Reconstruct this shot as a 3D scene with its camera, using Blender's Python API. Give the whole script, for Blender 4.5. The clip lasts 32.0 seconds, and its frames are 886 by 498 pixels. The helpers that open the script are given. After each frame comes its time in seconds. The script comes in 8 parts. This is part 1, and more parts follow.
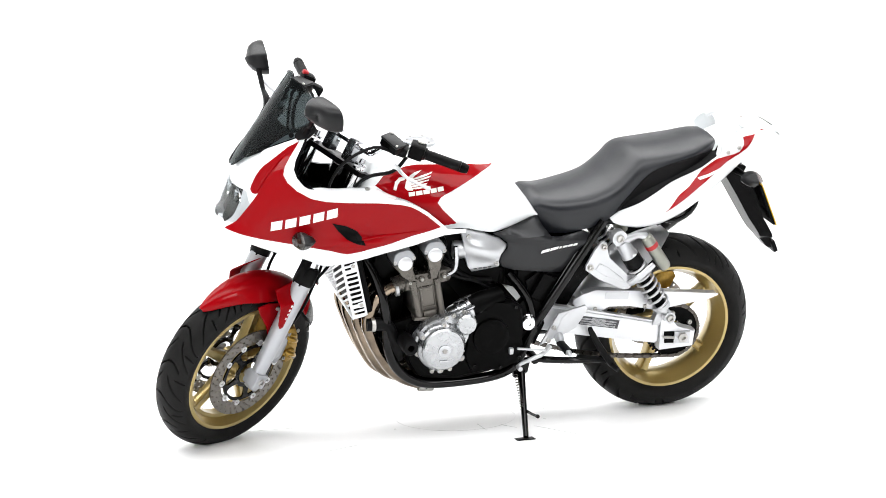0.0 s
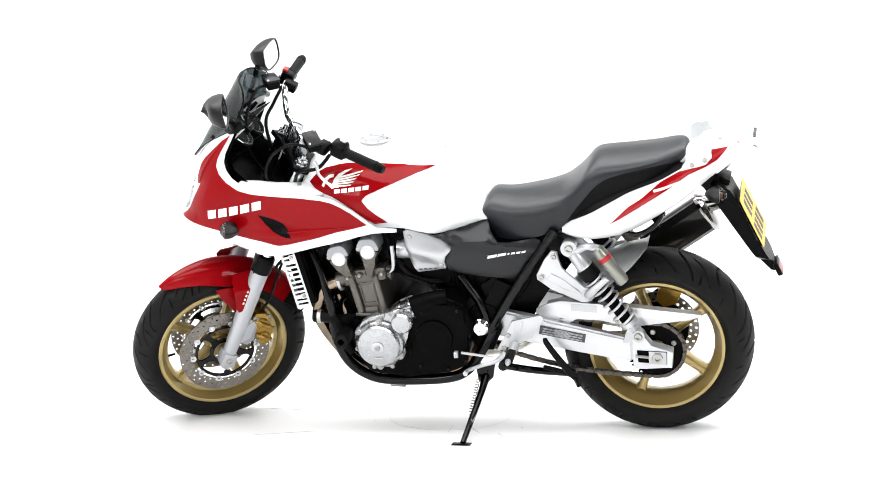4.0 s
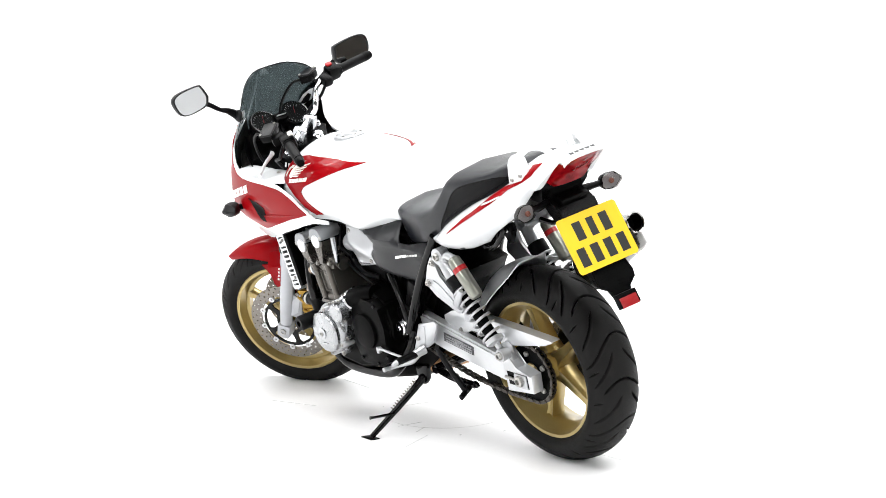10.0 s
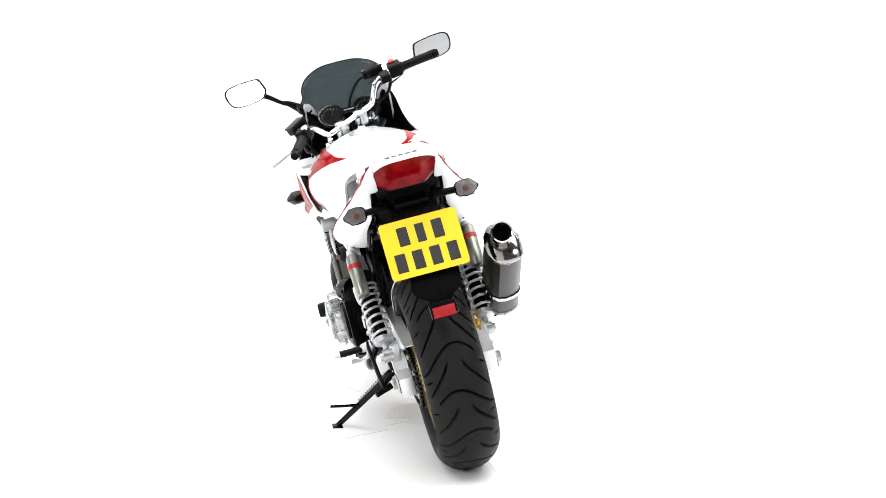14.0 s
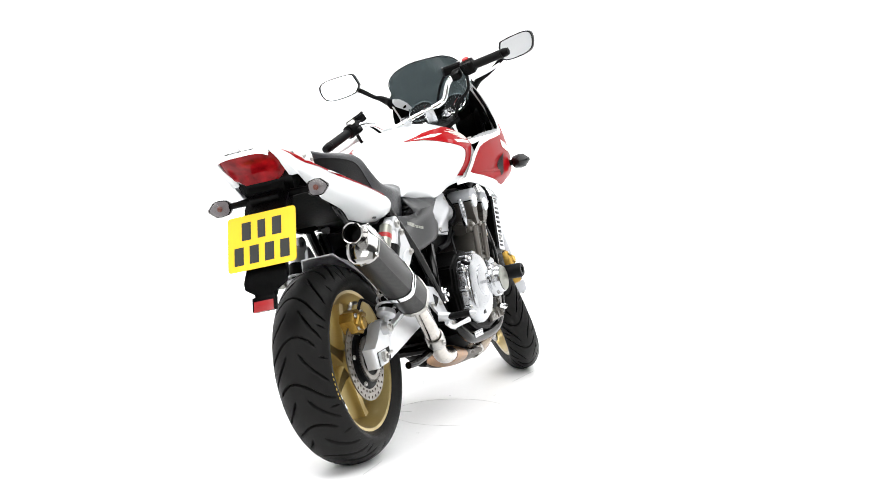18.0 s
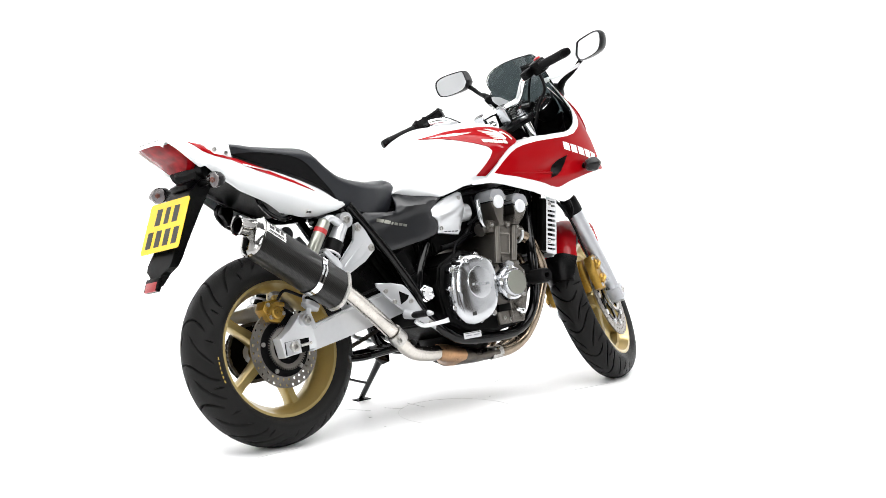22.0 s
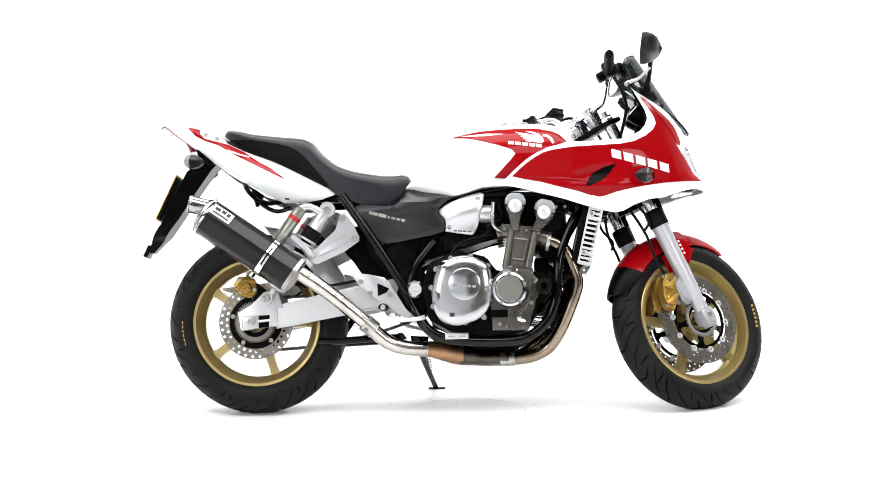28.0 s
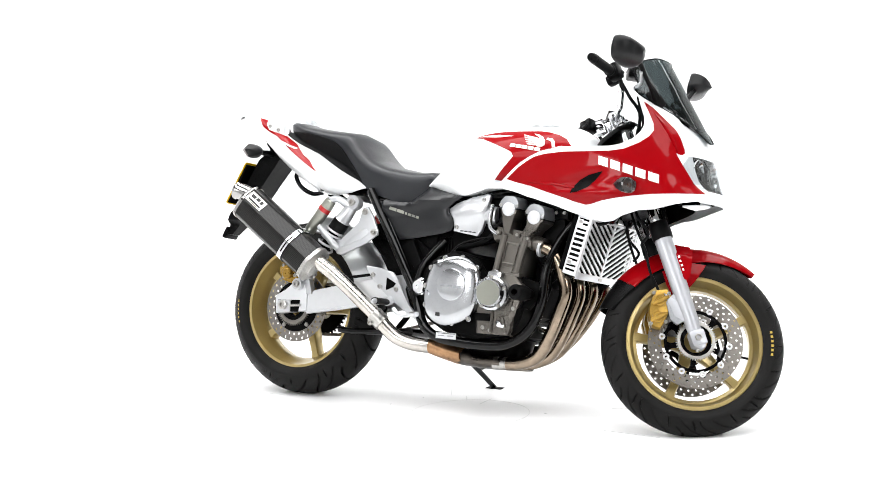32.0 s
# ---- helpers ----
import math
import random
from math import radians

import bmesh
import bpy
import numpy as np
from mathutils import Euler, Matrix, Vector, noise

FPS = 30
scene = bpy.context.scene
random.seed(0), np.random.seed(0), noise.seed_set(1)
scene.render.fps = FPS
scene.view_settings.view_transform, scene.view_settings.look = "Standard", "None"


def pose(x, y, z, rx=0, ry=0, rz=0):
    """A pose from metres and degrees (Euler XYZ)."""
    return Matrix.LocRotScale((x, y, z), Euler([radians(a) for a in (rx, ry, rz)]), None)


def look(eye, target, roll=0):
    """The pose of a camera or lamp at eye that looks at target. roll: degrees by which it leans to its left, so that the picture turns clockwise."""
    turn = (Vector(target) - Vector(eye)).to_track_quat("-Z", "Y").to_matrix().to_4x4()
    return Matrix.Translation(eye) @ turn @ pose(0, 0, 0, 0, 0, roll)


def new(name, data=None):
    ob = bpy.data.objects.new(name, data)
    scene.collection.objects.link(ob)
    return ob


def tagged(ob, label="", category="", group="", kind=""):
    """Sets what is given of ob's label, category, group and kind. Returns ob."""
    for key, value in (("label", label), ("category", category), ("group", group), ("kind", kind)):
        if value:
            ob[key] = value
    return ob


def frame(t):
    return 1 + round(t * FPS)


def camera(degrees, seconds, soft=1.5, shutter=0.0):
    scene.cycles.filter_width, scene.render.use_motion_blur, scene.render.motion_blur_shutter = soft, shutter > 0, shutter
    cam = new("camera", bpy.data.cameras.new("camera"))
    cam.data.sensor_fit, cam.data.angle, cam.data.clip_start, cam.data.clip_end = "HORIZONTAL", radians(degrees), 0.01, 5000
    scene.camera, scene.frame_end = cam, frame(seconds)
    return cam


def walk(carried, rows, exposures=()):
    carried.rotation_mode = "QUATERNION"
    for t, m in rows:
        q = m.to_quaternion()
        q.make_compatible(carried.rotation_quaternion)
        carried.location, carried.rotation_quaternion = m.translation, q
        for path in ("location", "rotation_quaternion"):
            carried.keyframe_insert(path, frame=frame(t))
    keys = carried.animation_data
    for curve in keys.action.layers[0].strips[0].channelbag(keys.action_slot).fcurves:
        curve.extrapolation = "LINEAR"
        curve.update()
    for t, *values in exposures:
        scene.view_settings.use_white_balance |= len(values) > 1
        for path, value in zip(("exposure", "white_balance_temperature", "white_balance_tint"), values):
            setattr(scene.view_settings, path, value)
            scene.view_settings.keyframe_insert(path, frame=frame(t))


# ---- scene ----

# ---- the camera stands still; the turntable turns before it ----
STILL = look((0.0, -6.25, 1.43), (-0.0428, -0.058, 0.5818), -1.18)
cam = camera(26.83, 32.0, soft=0.6)
walk(cam, [(0.0, STILL), (32.0, STILL)])
RATE = -7.0995          # degrees a second


# ---- light: a closed white studio under large soft boxes ----
world = bpy.data.worlds.new("studio_air")
world.use_nodes = True
scene.world = world
world.node_tree.nodes["Background"].inputs[0].default_value = (1, 1, 1, 1)
world.node_tree.nodes["Background"].inputs[1].default_value = 0.02
scene.view_settings.exposure = 0.32


def soft_box(name, eye, target, w, h, watts, colour=(1, 1, 1)):
    data = bpy.data.lights.new(name, "AREA")
    data.shape, data.size, data.size_y, data.energy, data.color = "RECTANGLE", w, h, watts, colour
    ob = new(name, data)
    ob.matrix_world = look(eye, target)
    return ob


for x in (-2.7, 0.0, 2.7):
    for y in (-2.0, 1.8):
        soft_box("overhead_soft_box", (x, y, 4.5), (x, y + 0.001, 0), 2.7, 2.5, 98)
soft_box("key_soft_box", (-3.4, -4.8, 2.9), (0, 0, 0.6), 1.7, 1.5, 62)
soft_box("key_soft_box", (3.4, -4.8, 2.9), (0, 0, 0.6), 1.7, 1.5, 62)
# unseen lamps, added only to keep the cove behind the machine white
soft_box("wall_wash", (-4.6, 2.2, 4.4), (-3.5, 6.5, 1.0), 2.5, 1.0, 110)
soft_box("wall_wash", (4.6, 2.2, 4.4), (3.5, 6.5, 1.0), 2.5, 1.0, 110)
soft_box("wall_wash", (0.0, 2.6, 4.4), (0, 7.5, 0.6), 3.5, 1.0, 110)


# ---- materials ----
def mat(name, colour, rough=0.5, metal=0.0, coat=0.0, grain=0.0, scale=60.0, bump=0.0, stain=0.0, stain_scale=6.0, spec=0.5, coat_rough=0.04):
    """A principled material with fine grain and larger stains in colour and roughness."""
    m = bpy.data.materials.new(name)
    m.use_nodes = True
    nt = m.node_tree
    b = nt.nodes["Principled BSDF"]
    b.inputs["Base Color"].default_value = (*colour, 1)
    b.inputs["Roughness"].default_value = rough
    b.inputs["Metallic"].default_value = metal
    b.inputs["Coat Weight"].default_value = coat
    b.inputs["Coat Roughness"].default_value = coat_rough
    b.inputs["Specular IOR Level"].default_value = spec
    co = nt.nodes.new("ShaderNodeTexCoord")
    if grain or stain or bump:
        n1 = nt.nodes.new("ShaderNodeTexNoise")
        n1.inputs["Scale"].default_value, n1.inputs["Detail"].default_value = scale, 6
        n2 = nt.nodes.new("ShaderNodeTexNoise")
        n2.inputs["Scale"].default_value, n2.inputs["Detail"].default_value = stain_scale, 3
        nt.links.new(co.outputs["Object"], n1.inputs["Vector"])
        nt.links.new(co.outputs["Object"], n2.inputs["Vector"])
        r1, r2 = nt.nodes.new("ShaderNodeMapRange"), nt.nodes.new("ShaderNodeMapRange")
        for r, n, amount in ((r1, n1, grain), (r2, n2, stain)):
            nt.links.new(n.outputs["Fac"], r.inputs["Value"])
            r.inputs["From Min"].default_value, r.inputs["From Max"].default_value = 0.3, 0.7
            r.inputs["To Min"].default_value, r.inputs["To Max"].default_value = 1 - amount, 1 + amount
        mul = nt.nodes.new("ShaderNodeMath")
        mul.operation = "MULTIPLY"
        nt.links.new(r1.outputs[0], mul.inputs[0])
        nt.links.new(r2.outputs[0], mul.inputs[1])
        vm = nt.nodes.new("ShaderNodeVectorMath")
        vm.operation = "SCALE"
        vm.inputs[0].default_value = colour
        nt.links.new(mul.outputs[0], vm.inputs["Scale"])
        nt.links.new(vm.outputs[0], b.inputs["Base Color"])
        rm = nt.nodes.new("ShaderNodeMath")
        rm.operation = "MULTIPLY"
        rm.inputs[1].default_value = rough
        nt.links.new(mul.outputs[0], rm.inputs[0])
        nt.links.new(rm.outputs[0], b.inputs["Roughness"])
        if bump:
            bp = nt.nodes.new("ShaderNodeBump")
            bp.inputs["Strength"].default_value, bp.inputs["Distance"].default_value = bump, 0.002
            nt.links.new(n1.outputs["Fac"], bp.inputs["Height"])
            nt.links.new(bp.outputs[0], b.inputs["Normal"])
    return m


RED = mat("candy_red_paint", (0.25, 0.0008, 0.0030), 0.4, 0.0, 0.24, 0.05, 900, 0, 0.03, spec=0.02, coat_rough=0.03)
WHITE = mat("white_paint", (0.78, 0.80, 0.81), 0.4, 0, 1.0, 0.01, 500, spec=0.2)
SEAT = mat("seat_vinyl", (0.0085, 0.0096, 0.0125), 0.33, 0, 0, 0.12, 500, 0.25, 0.06, spec=0.36)
SEATSIDE = mat("seat_side_vinyl", (0.003, 0.003, 0.0034), 0.42, 0, 0, 0.12, 500, 0.25, 0.06, spec=0.09)
PLASTIC = mat("black_plastic", (0.0013, 0.0013, 0.0014), 0.30, 0, 0, 0.15, 300, 0.12, 0.1, spec=0.06)
MATT = mat("matt_black_plastic", (0.005, 0.0052, 0.0058), 0.36, 0, 0, 0.12, 420, 0.15, 0.08, spec=0.22)
GREY = mat("grey_side_cover_paint", (0.0085, 0.009, 0.0105), 0.32, 0.1, 0, 0.08, 700, 0.05, 0.05, spec=0.36)
FRAME = mat("gloss_black_paint", (0.0008, 0.0008, 0.0009), 0.2, 0, 0.4, 0.1, 200, 0, 0.1, spec=0.05)
ENGBLACK = mat("black_engine_paint", (0.0010, 0.0010, 0.0010), 0.40, 0, 0, 0.2, 160, 0.2, 0.15, spec=0.045)
BARREL = mat("bronze_grey_cast_engine", (0.115, 0.106, 0.094), 0.30, 0.75, 0, 0.06, 350, 0.07, 0.12)
ALU = mat("polished_aluminium", (0.45, 0.46, 0.475), 0.19, 1.0, 0, 0.02, 90, 0, 0.05, 25)
CAST = mat("cast_silver_paint", (0.52, 0.53, 0.545), 0.30, 0.65, 0, 0.015, 60, 0, 0.06)
CASE = mat("bead_blasted_aluminium", (0.40, 0.41, 0.42), 0.27, 0.9, 0, 0.03, 250, 0.02, 0.08, 20)
BRUSH = mat("bright_anodised_aluminium", (0.66, 0.67, 0.685), 0.32, 0.6, 0, 0.015, 60, 0, 0.04)
SATIN = mat("satin_aluminium", (0.33, 0.34, 0.355), 0.45, 0.8, 0, 0.05, 300, 0.03, 0.04)
FORK = mat("silver_fork_paint", (0.43, 0.44, 0.465), 0.38, 0.5, 0.2, 0.02, 60, 0, 0.04)
CHROME = mat("chrome", (0.80, 0.81, 0.82), 0.06, 1.0)
POLISH = mat("polished_steel", (0.36, 0.355, 0.345), 0.12, 1.0)
STEEL = mat("worn_steel", (0.45, 0.44, 0.42), 0.33, 1.0, 0, 0.15, 200, 0.1, 0.15)
PIPE = mat("heat_tinted_steel_pipe", (0.25, 0.20, 0.15), 0.2, 1.0, 0, 0.12, 60, 0.03, 0.35, 9)
LINKPIPE = mat("brushed_steel_pipe", (0.50, 0.475, 0.44), 0.22, 1.0, 0, 0.10, 60, 0.03, 0.15, 9)
COPPER = mat("heat_browned_collector", (0.40, 0.23, 0.12), 0.4, 0.9, 0, 0.15, 90, 0.15, 0.3, 12)
GOLD = mat("gold_wheel_paint", (0.40, 0.305, 0.120), 0.30, 0.7, 0.4, 0.02, 300, 0, 0.05, 8)
GOLDCAL = mat("gold_caliper_anodise", (0.34, 0.205, 0.040), 0.34, 0.8, 0, 0.15, 120, 0.12, 0.18)
DISC = mat("brake_disc_steel", (0.215, 0.20, 0.182), 0.34, 1.0, 0, 0.12, 500, 0.05, 0.12, 14)
TYRE = mat("tyre_rubber", (0.0092, 0.0090, 0.0088), 0.5, 0, 0, 0.18, 500, 0.3, 0.25, 9, spec=0.09)
RUBBER = mat("soft_rubber", (0.0022, 0.0022, 0.0024), 0.42, 0, 0, 0.1, 300, 0.2, 0.1, spec=0.10)
MIRROR = mat("mirror_glass", (0.76, 0.775, 0.785), 0.015, 1.0)
DECAL = mat("white_decal", (0.85, 0.85, 0.83), 0.35, 0, 0.5)
CREAM = mat("silver_white_decal", (0.78, 0.77, 0.72), 0.35, 0.1, 0.5)
INK = mat("black_print", (0.012, 0.012, 0.012), 0.45)
YELLOW = mat("yellow_reflective_plate", (0.80, 0.50, 0.008), 0.42, 0, 0.15, 0.03, 900, 0.02, 0.03)
REDLENS = mat("red_reflector", (0.27, 0.006, 0.008), 0.30, 0, 0.15, 0.1, 300, 0.1)
CHAIN = mat("oily_chain_steel", (0.11, 0.10, 0.09), 0.35, 1.0, 0, 0.15, 200, 0.1, 0.15)
SPRING = mat("silver_spring_paint", (0.52, 0.52, 0.54), 0.3, 0.5, 0.5, 0.05, 200)
RESERVOIR = mat("grey_anodised_reservoir", (0.27, 0.275, 0.24), 0.3, 0.8, 0, 0.06, 300, 0.03)
LABEL = mat("grey_warning_label", (0.05, 0.05, 0.055), 0.5, 0, 0, 0.1, 300)
TYREINK = mat("yellow_tyre_lettering", (0.42, 0.29, 0.03), 0.6)
SIGNALRED = mat("red_switch_plastic", (0.38, 0.01, 0.012), 0.4)


def glassy(name, colour, rough=0.03, alpha=0.35, coat=0.6, spec=0.5):
    """Thin tinted plastic: part clear, part dark gloss."""
    m = bpy.data.materials.new(name)
    m.use_nodes = True
    nt = m.node_tree
    b = nt.nodes["Principled BSDF"]
    b.inputs["Base Color"].default_value = (*[c * 0.5 if max(colour) > 2 * min(colour) else c * 0.03 for c in colour], 1)
    b.inputs["Roughness"].default_value = rough
    b.inputs["Coat Weight"].default_value = coat
    b.inputs["Specular IOR Level"].default_value = spec
    tr = nt.nodes.new("ShaderNodeBsdfTransparent")
    tr.inputs[0].default_value = (*colour, 1)
    mix = nt.nodes.new("ShaderNodeMixShader")
    mix.inputs[0].default_value = alpha
    nt.links.new(tr.outputs[0], mix.inputs[1])
    nt.links.new(b.outputs[0], mix.inputs[2])
    nt.links.new(mix.outputs[0], nt.nodes["Material Output"].inputs[0])
    return m


SCREEN = glassy("smoked_screen", (0.33, 0.375, 0.385), 0.012, 0.40, 0.0, 0.6)
CLEAR = glassy("clear_lens", (0.9, 0.92, 0.93), 0.03, 0.25)
SMOKE = glassy("smoked_lens", (0.45, 0.42, 0.40), 0.05, 0.5)
TAILRED = mat("red_tail_lens", (0.165, 0.002, 0.004), 0.16, 0, 0.08, 0.05, 300, 0, 0.45, 34, spec=0.08)
PALE = glassy("pale_lens", (0.66, 0.63, 0.63), 0.05, 0.30)
SOOT = mat("sooty_steel", (0.085, 0.075, 0.065), 0.35, 1.0, 0, 0.2, 70, 0.05, 0.4, 14)
AMBER = mat("amber_bulb", (0.50, 0.20, 0.14), 0.3)


def carbon():
    m = mat("carbon_fibre", (0.01, 0.01, 0.011), 0.35, 0.0, 0.4, spec=0.12)
    nt = m.node_tree
    b = nt.nodes["Principled BSDF"]
    co = nt.nodes.new("ShaderNodeTexCoord")
    ch = nt.nodes.new("ShaderNodeTexChecker")
    ch.inputs["Scale"].default_value = 260
    ch.inputs["Color1"].default_value = (0.0035, 0.0035, 0.0035, 1)
    ch.inputs["Color2"].default_value = (0.013, 0.0125, 0.0115, 1)
    nt.links.new(co.outputs["Object"], ch.inputs["Vector"])
    nt.links.new(ch.outputs[0], b.inputs["Base Color"])
    return m


CARBON = carbon()
CEIL = mat("dark_ceiling_paint", (0.09, 0.09, 0.09), 0.8, 0, 0, 0.1, 2)
FLOOR = mat("white_studio_floor", (0.91, 0.91, 0.91), 0.35, 0, 0, 0.01, 40, 0, 0.012, 1.5, spec=0.35)
WALL = mat("white_studio_wall", (0.85, 0.85, 0.85), 0.7, 0, 0, 0.008, 30)
DARKWALL = mat("dark_studio_wall", (0.12, 0.105, 0.09), 0.7, 0, 0, 0.1, 3, 0, 0.2, 0.6)
BOARD = mat("pale_grey_board", (0.55, 0.56, 0.57), 0.6, 0, 0, 0.06, 12, 0, 0.15, 1.5)
TIMBER = mat("brown_timber", (0.24, 0.15, 0.07), 0.6, 0, 0, 0.2, 30, 0.1, 0.2, 3)
SCUFF = mat("grey_scuff", (0.55, 0.56, 0.55), 0.6, 0, 0, 0.2, 60)
SEAM = mat("dark_seam", (0.74, 0.74, 0.73), 0.7, 0, 0, 0.3, 6)


# ---- mesh helpers ----
from mathutils import geometry


def link(name, bm, material, parent=None, label="", m=None, smooth=35):
    me = bpy.data.meshes.new(name)
    bmesh.ops.recalc_face_normals(bm, faces=bm.faces[:])
    bm.to_mesh(me)
    bm.free()
    me.materials.append(material)
    if smooth:
        me.shade_smooth()
        me.set_sharp_from_angle(angle=radians(smooth))
    ob = new(name, me)
    if parent:
        ob.parent = parent
    if m is not None:
        ob.matrix_local = m
    if label:
        ob["label"] = label
    return ob


def again(ob, parent, m):
    """One more piece on the same mesh."""
    o = new(ob.name.split(".")[0], ob.data)
    o.parent = parent
    o.matrix_local = m
    return o


def spline(pts, n=6):
    """A smooth line through the points."""
    p = [Vector(q) for q in pts]
    if len(p) < 3 or n < 2:
        return p
    out = []
    for i in range(len(p) - 1):
        a, b, c, d = p[max(i - 1, 0)], p[i], p[i + 1], p[min(i + 2, len(p) - 1)]
        for k in range(n):
            t = k / n
            out.append(0.5 * (2 * b + (c - a) * t + (2 * a - 5 * b + 4 * c - d) * t * t + (3 * b - a - 3 * c + d) * t ** 3))
    return out + [p[-1]]


def tube(bm, pts, r, seg=12, n=6, flat=1.0):
    """A swept tube with closed ends; r is one radius or one for each given point."""
    line = spline(pts, n)
    count = len(pts)
    rings, side = [], None
    for i, p in enumerate(line):
        d = (line[min(i + 1, len(line) - 1)] - line[max(i - 1, 0)]).normalized()
        if side is None:
            side = d.cross(Vector((0, 1, 0) if abs(d.y) < 0.9 else (1, 0, 0))).normalized()
        side = (side - d * side.dot(d)).normalized()
        up = d.cross(side)
        if isinstance(r, (int, float)):
            rad = r
        else:
            u = i / max(len(line) - 1, 1) * (count - 1)
            k = min(int(u), count - 2)
            rad = r[k] + (r[k + 1] - r[k]) * (u - k)
        rings.append([bm.verts.new(p + rad * (math.cos(a) * side + flat * math.sin(a) * up)) for a in (2 * math.pi * k / seg for k in range(seg))])
    for a, b in zip(rings, rings[1:]):
        for k in range(seg):
            bm.faces.new((a[k], a[(k + 1) % seg], b[(k + 1) % seg], b[k]))
    bm.faces.new(rings[0]), bm.faces.new(rings[-1])
    return bm


def turned(bm, profile, centre=(0, 0, 0), axis=(0, 1, 0), seg=32, closed=False):
    """A lathe: profile of (radius, along) about the axis through centre."""
    m = Matrix.Translation(centre) @ Vector((0, 0, 1)).rotation_difference(Vector(axis)).to_matrix().to_4x4()
    rings = []
    for r, h in profile:
        if r < 1e-6:
            rings.append([bm.verts.new(m @ Vector((0, 0, h)))])
        else:
            rings.append([bm.verts.new(m @ Vector((r * math.cos(2 * math.pi * k / seg), r * math.sin(2 * math.pi * k / seg), h))) for k in range(seg)])
    pairs = list(zip(rings, rings[1:])) + ([(rings[-1], rings[0])] if closed else [])
    for a, b in pairs:
        for k in range(seg):
            q = [a[k % len(a)], a[(k + 1) % len(a)], b[(k + 1) % len(b)], b[k % len(b)]]
            q = list(dict.fromkeys(q))
            if len(q) > 2:
                bm.faces.new(q)
    if not closed:
        for r in (rings[0], rings[-1]):
            if len(r) > 2:
                bm.faces.new(r)
    return bm


def plate(bm, outline, y0, y1, bevel=0.003, round_n=0):
    """A flat piece: an outline in x and z from y0 to y1, with bevelled edges."""
    if round_n:
        ring = spline([(*p, 0) for p in outline] + [(*outline[0], 0)], round_n)[:-1]
        outline = [(p.x, p.y) for p in ring]
    a = [bm.verts.new((x, y0, z)) for x, z in outline]
    b = [bm.verts.new((x, y1, z)) for x, z in outline]
    faces = [bm.faces.new(a), bm.faces.new(b[::-1])]
    n = len(a)
    for k in range(n):
        faces.append(bm.faces.new((a[k], b[k], b[(k + 1) % n], a[(k + 1) % n])))
    if bevel:
        edges = {e for f in faces[:2] for e in f.edges}
        bmesh.ops.bevel(bm, geom=list(edges), offset=bevel, segments=2, profile=0.6, affect="EDGES")
    return bm


def block(bm, centre, size, bevel=0.004, m=None):
    """A box with rounded edges."""
    r = bmesh.ops.create_cube(bm, size=1.0, matrix=(m or Matrix.Translation(centre)) @ Matrix.Diagonal((*size, 1)))
    edges = {e for v in r["verts"] for e in v.link_edges}
    if bevel:
        bmesh.ops.bevel(bm, geom=list(edges), offset=bevel, segments=2, profile=0.6, affect="EDGES")
    return bm


def loft(bm, rings, caps=True):
    vs = [[bm.verts.new(p) for p in ring] for ring in rings]
    n = len(vs[0])
    for a, b in zip(vs, vs[1:]):
        for k in range(n):
            bm.faces.new((a[k], a[(k + 1) % n], b[(k + 1) % n], b[k]))
    if caps:
        bm.faces.new(vs[0]), bm.faces.new(vs[-1])
    return bm


def lerp(table, x):
    """A smooth value from a table of (x, value)."""
    xs = [r[0] for r in table]
    if x <= xs[0]:
        return table[0][1]
    if x >= xs[-1]:
        return table[-1][1]
    i = max(k for k in range(len(xs) - 1) if xs[k] <= x)

    def slope(k):
        if k in (0, len(xs) - 1):
            a, b = (0, 1) if k == 0 else (k - 1, k)
        else:
            a, b = k - 1, k + 1
            d0 = (table[k][1] - table[k - 1][1]) / (xs[k] - xs[k - 1])
            d1 = (table[k + 1][1] - table[k][1]) / (xs[k + 1] - xs[k])
            return 0 if d0 * d1 <= 0 else 2 * d0 * d1 / (d0 + d1)
        return (table[b][1] - table[a][1]) / (xs[b] - xs[a])
    h = xs[i + 1] - xs[i]
    t = (x - xs[i]) / h
    y0, y1, m0, m1 = table[i][1], table[i + 1][1], slope(i) * h, slope(i + 1) * h
    return (2 * t ** 3 - 3 * t * t + 1) * y0 + (t ** 3 - 2 * t * t + t) * m0 + (-2 * t ** 3 + 3 * t * t) * y1 + (t ** 3 - t * t) * m1


def inside(p, poly):
    c, n = False, len(poly)
    for i in range(n):
        a, b = poly[i], poly[i - 1]
        if (a[1] > p[1]) != (b[1] > p[1]) and p[0] < (b[0] - a[0]) * (p[1] - a[1]) / (b[1] - a[1]) + a[0]:
            c = not c
    return c


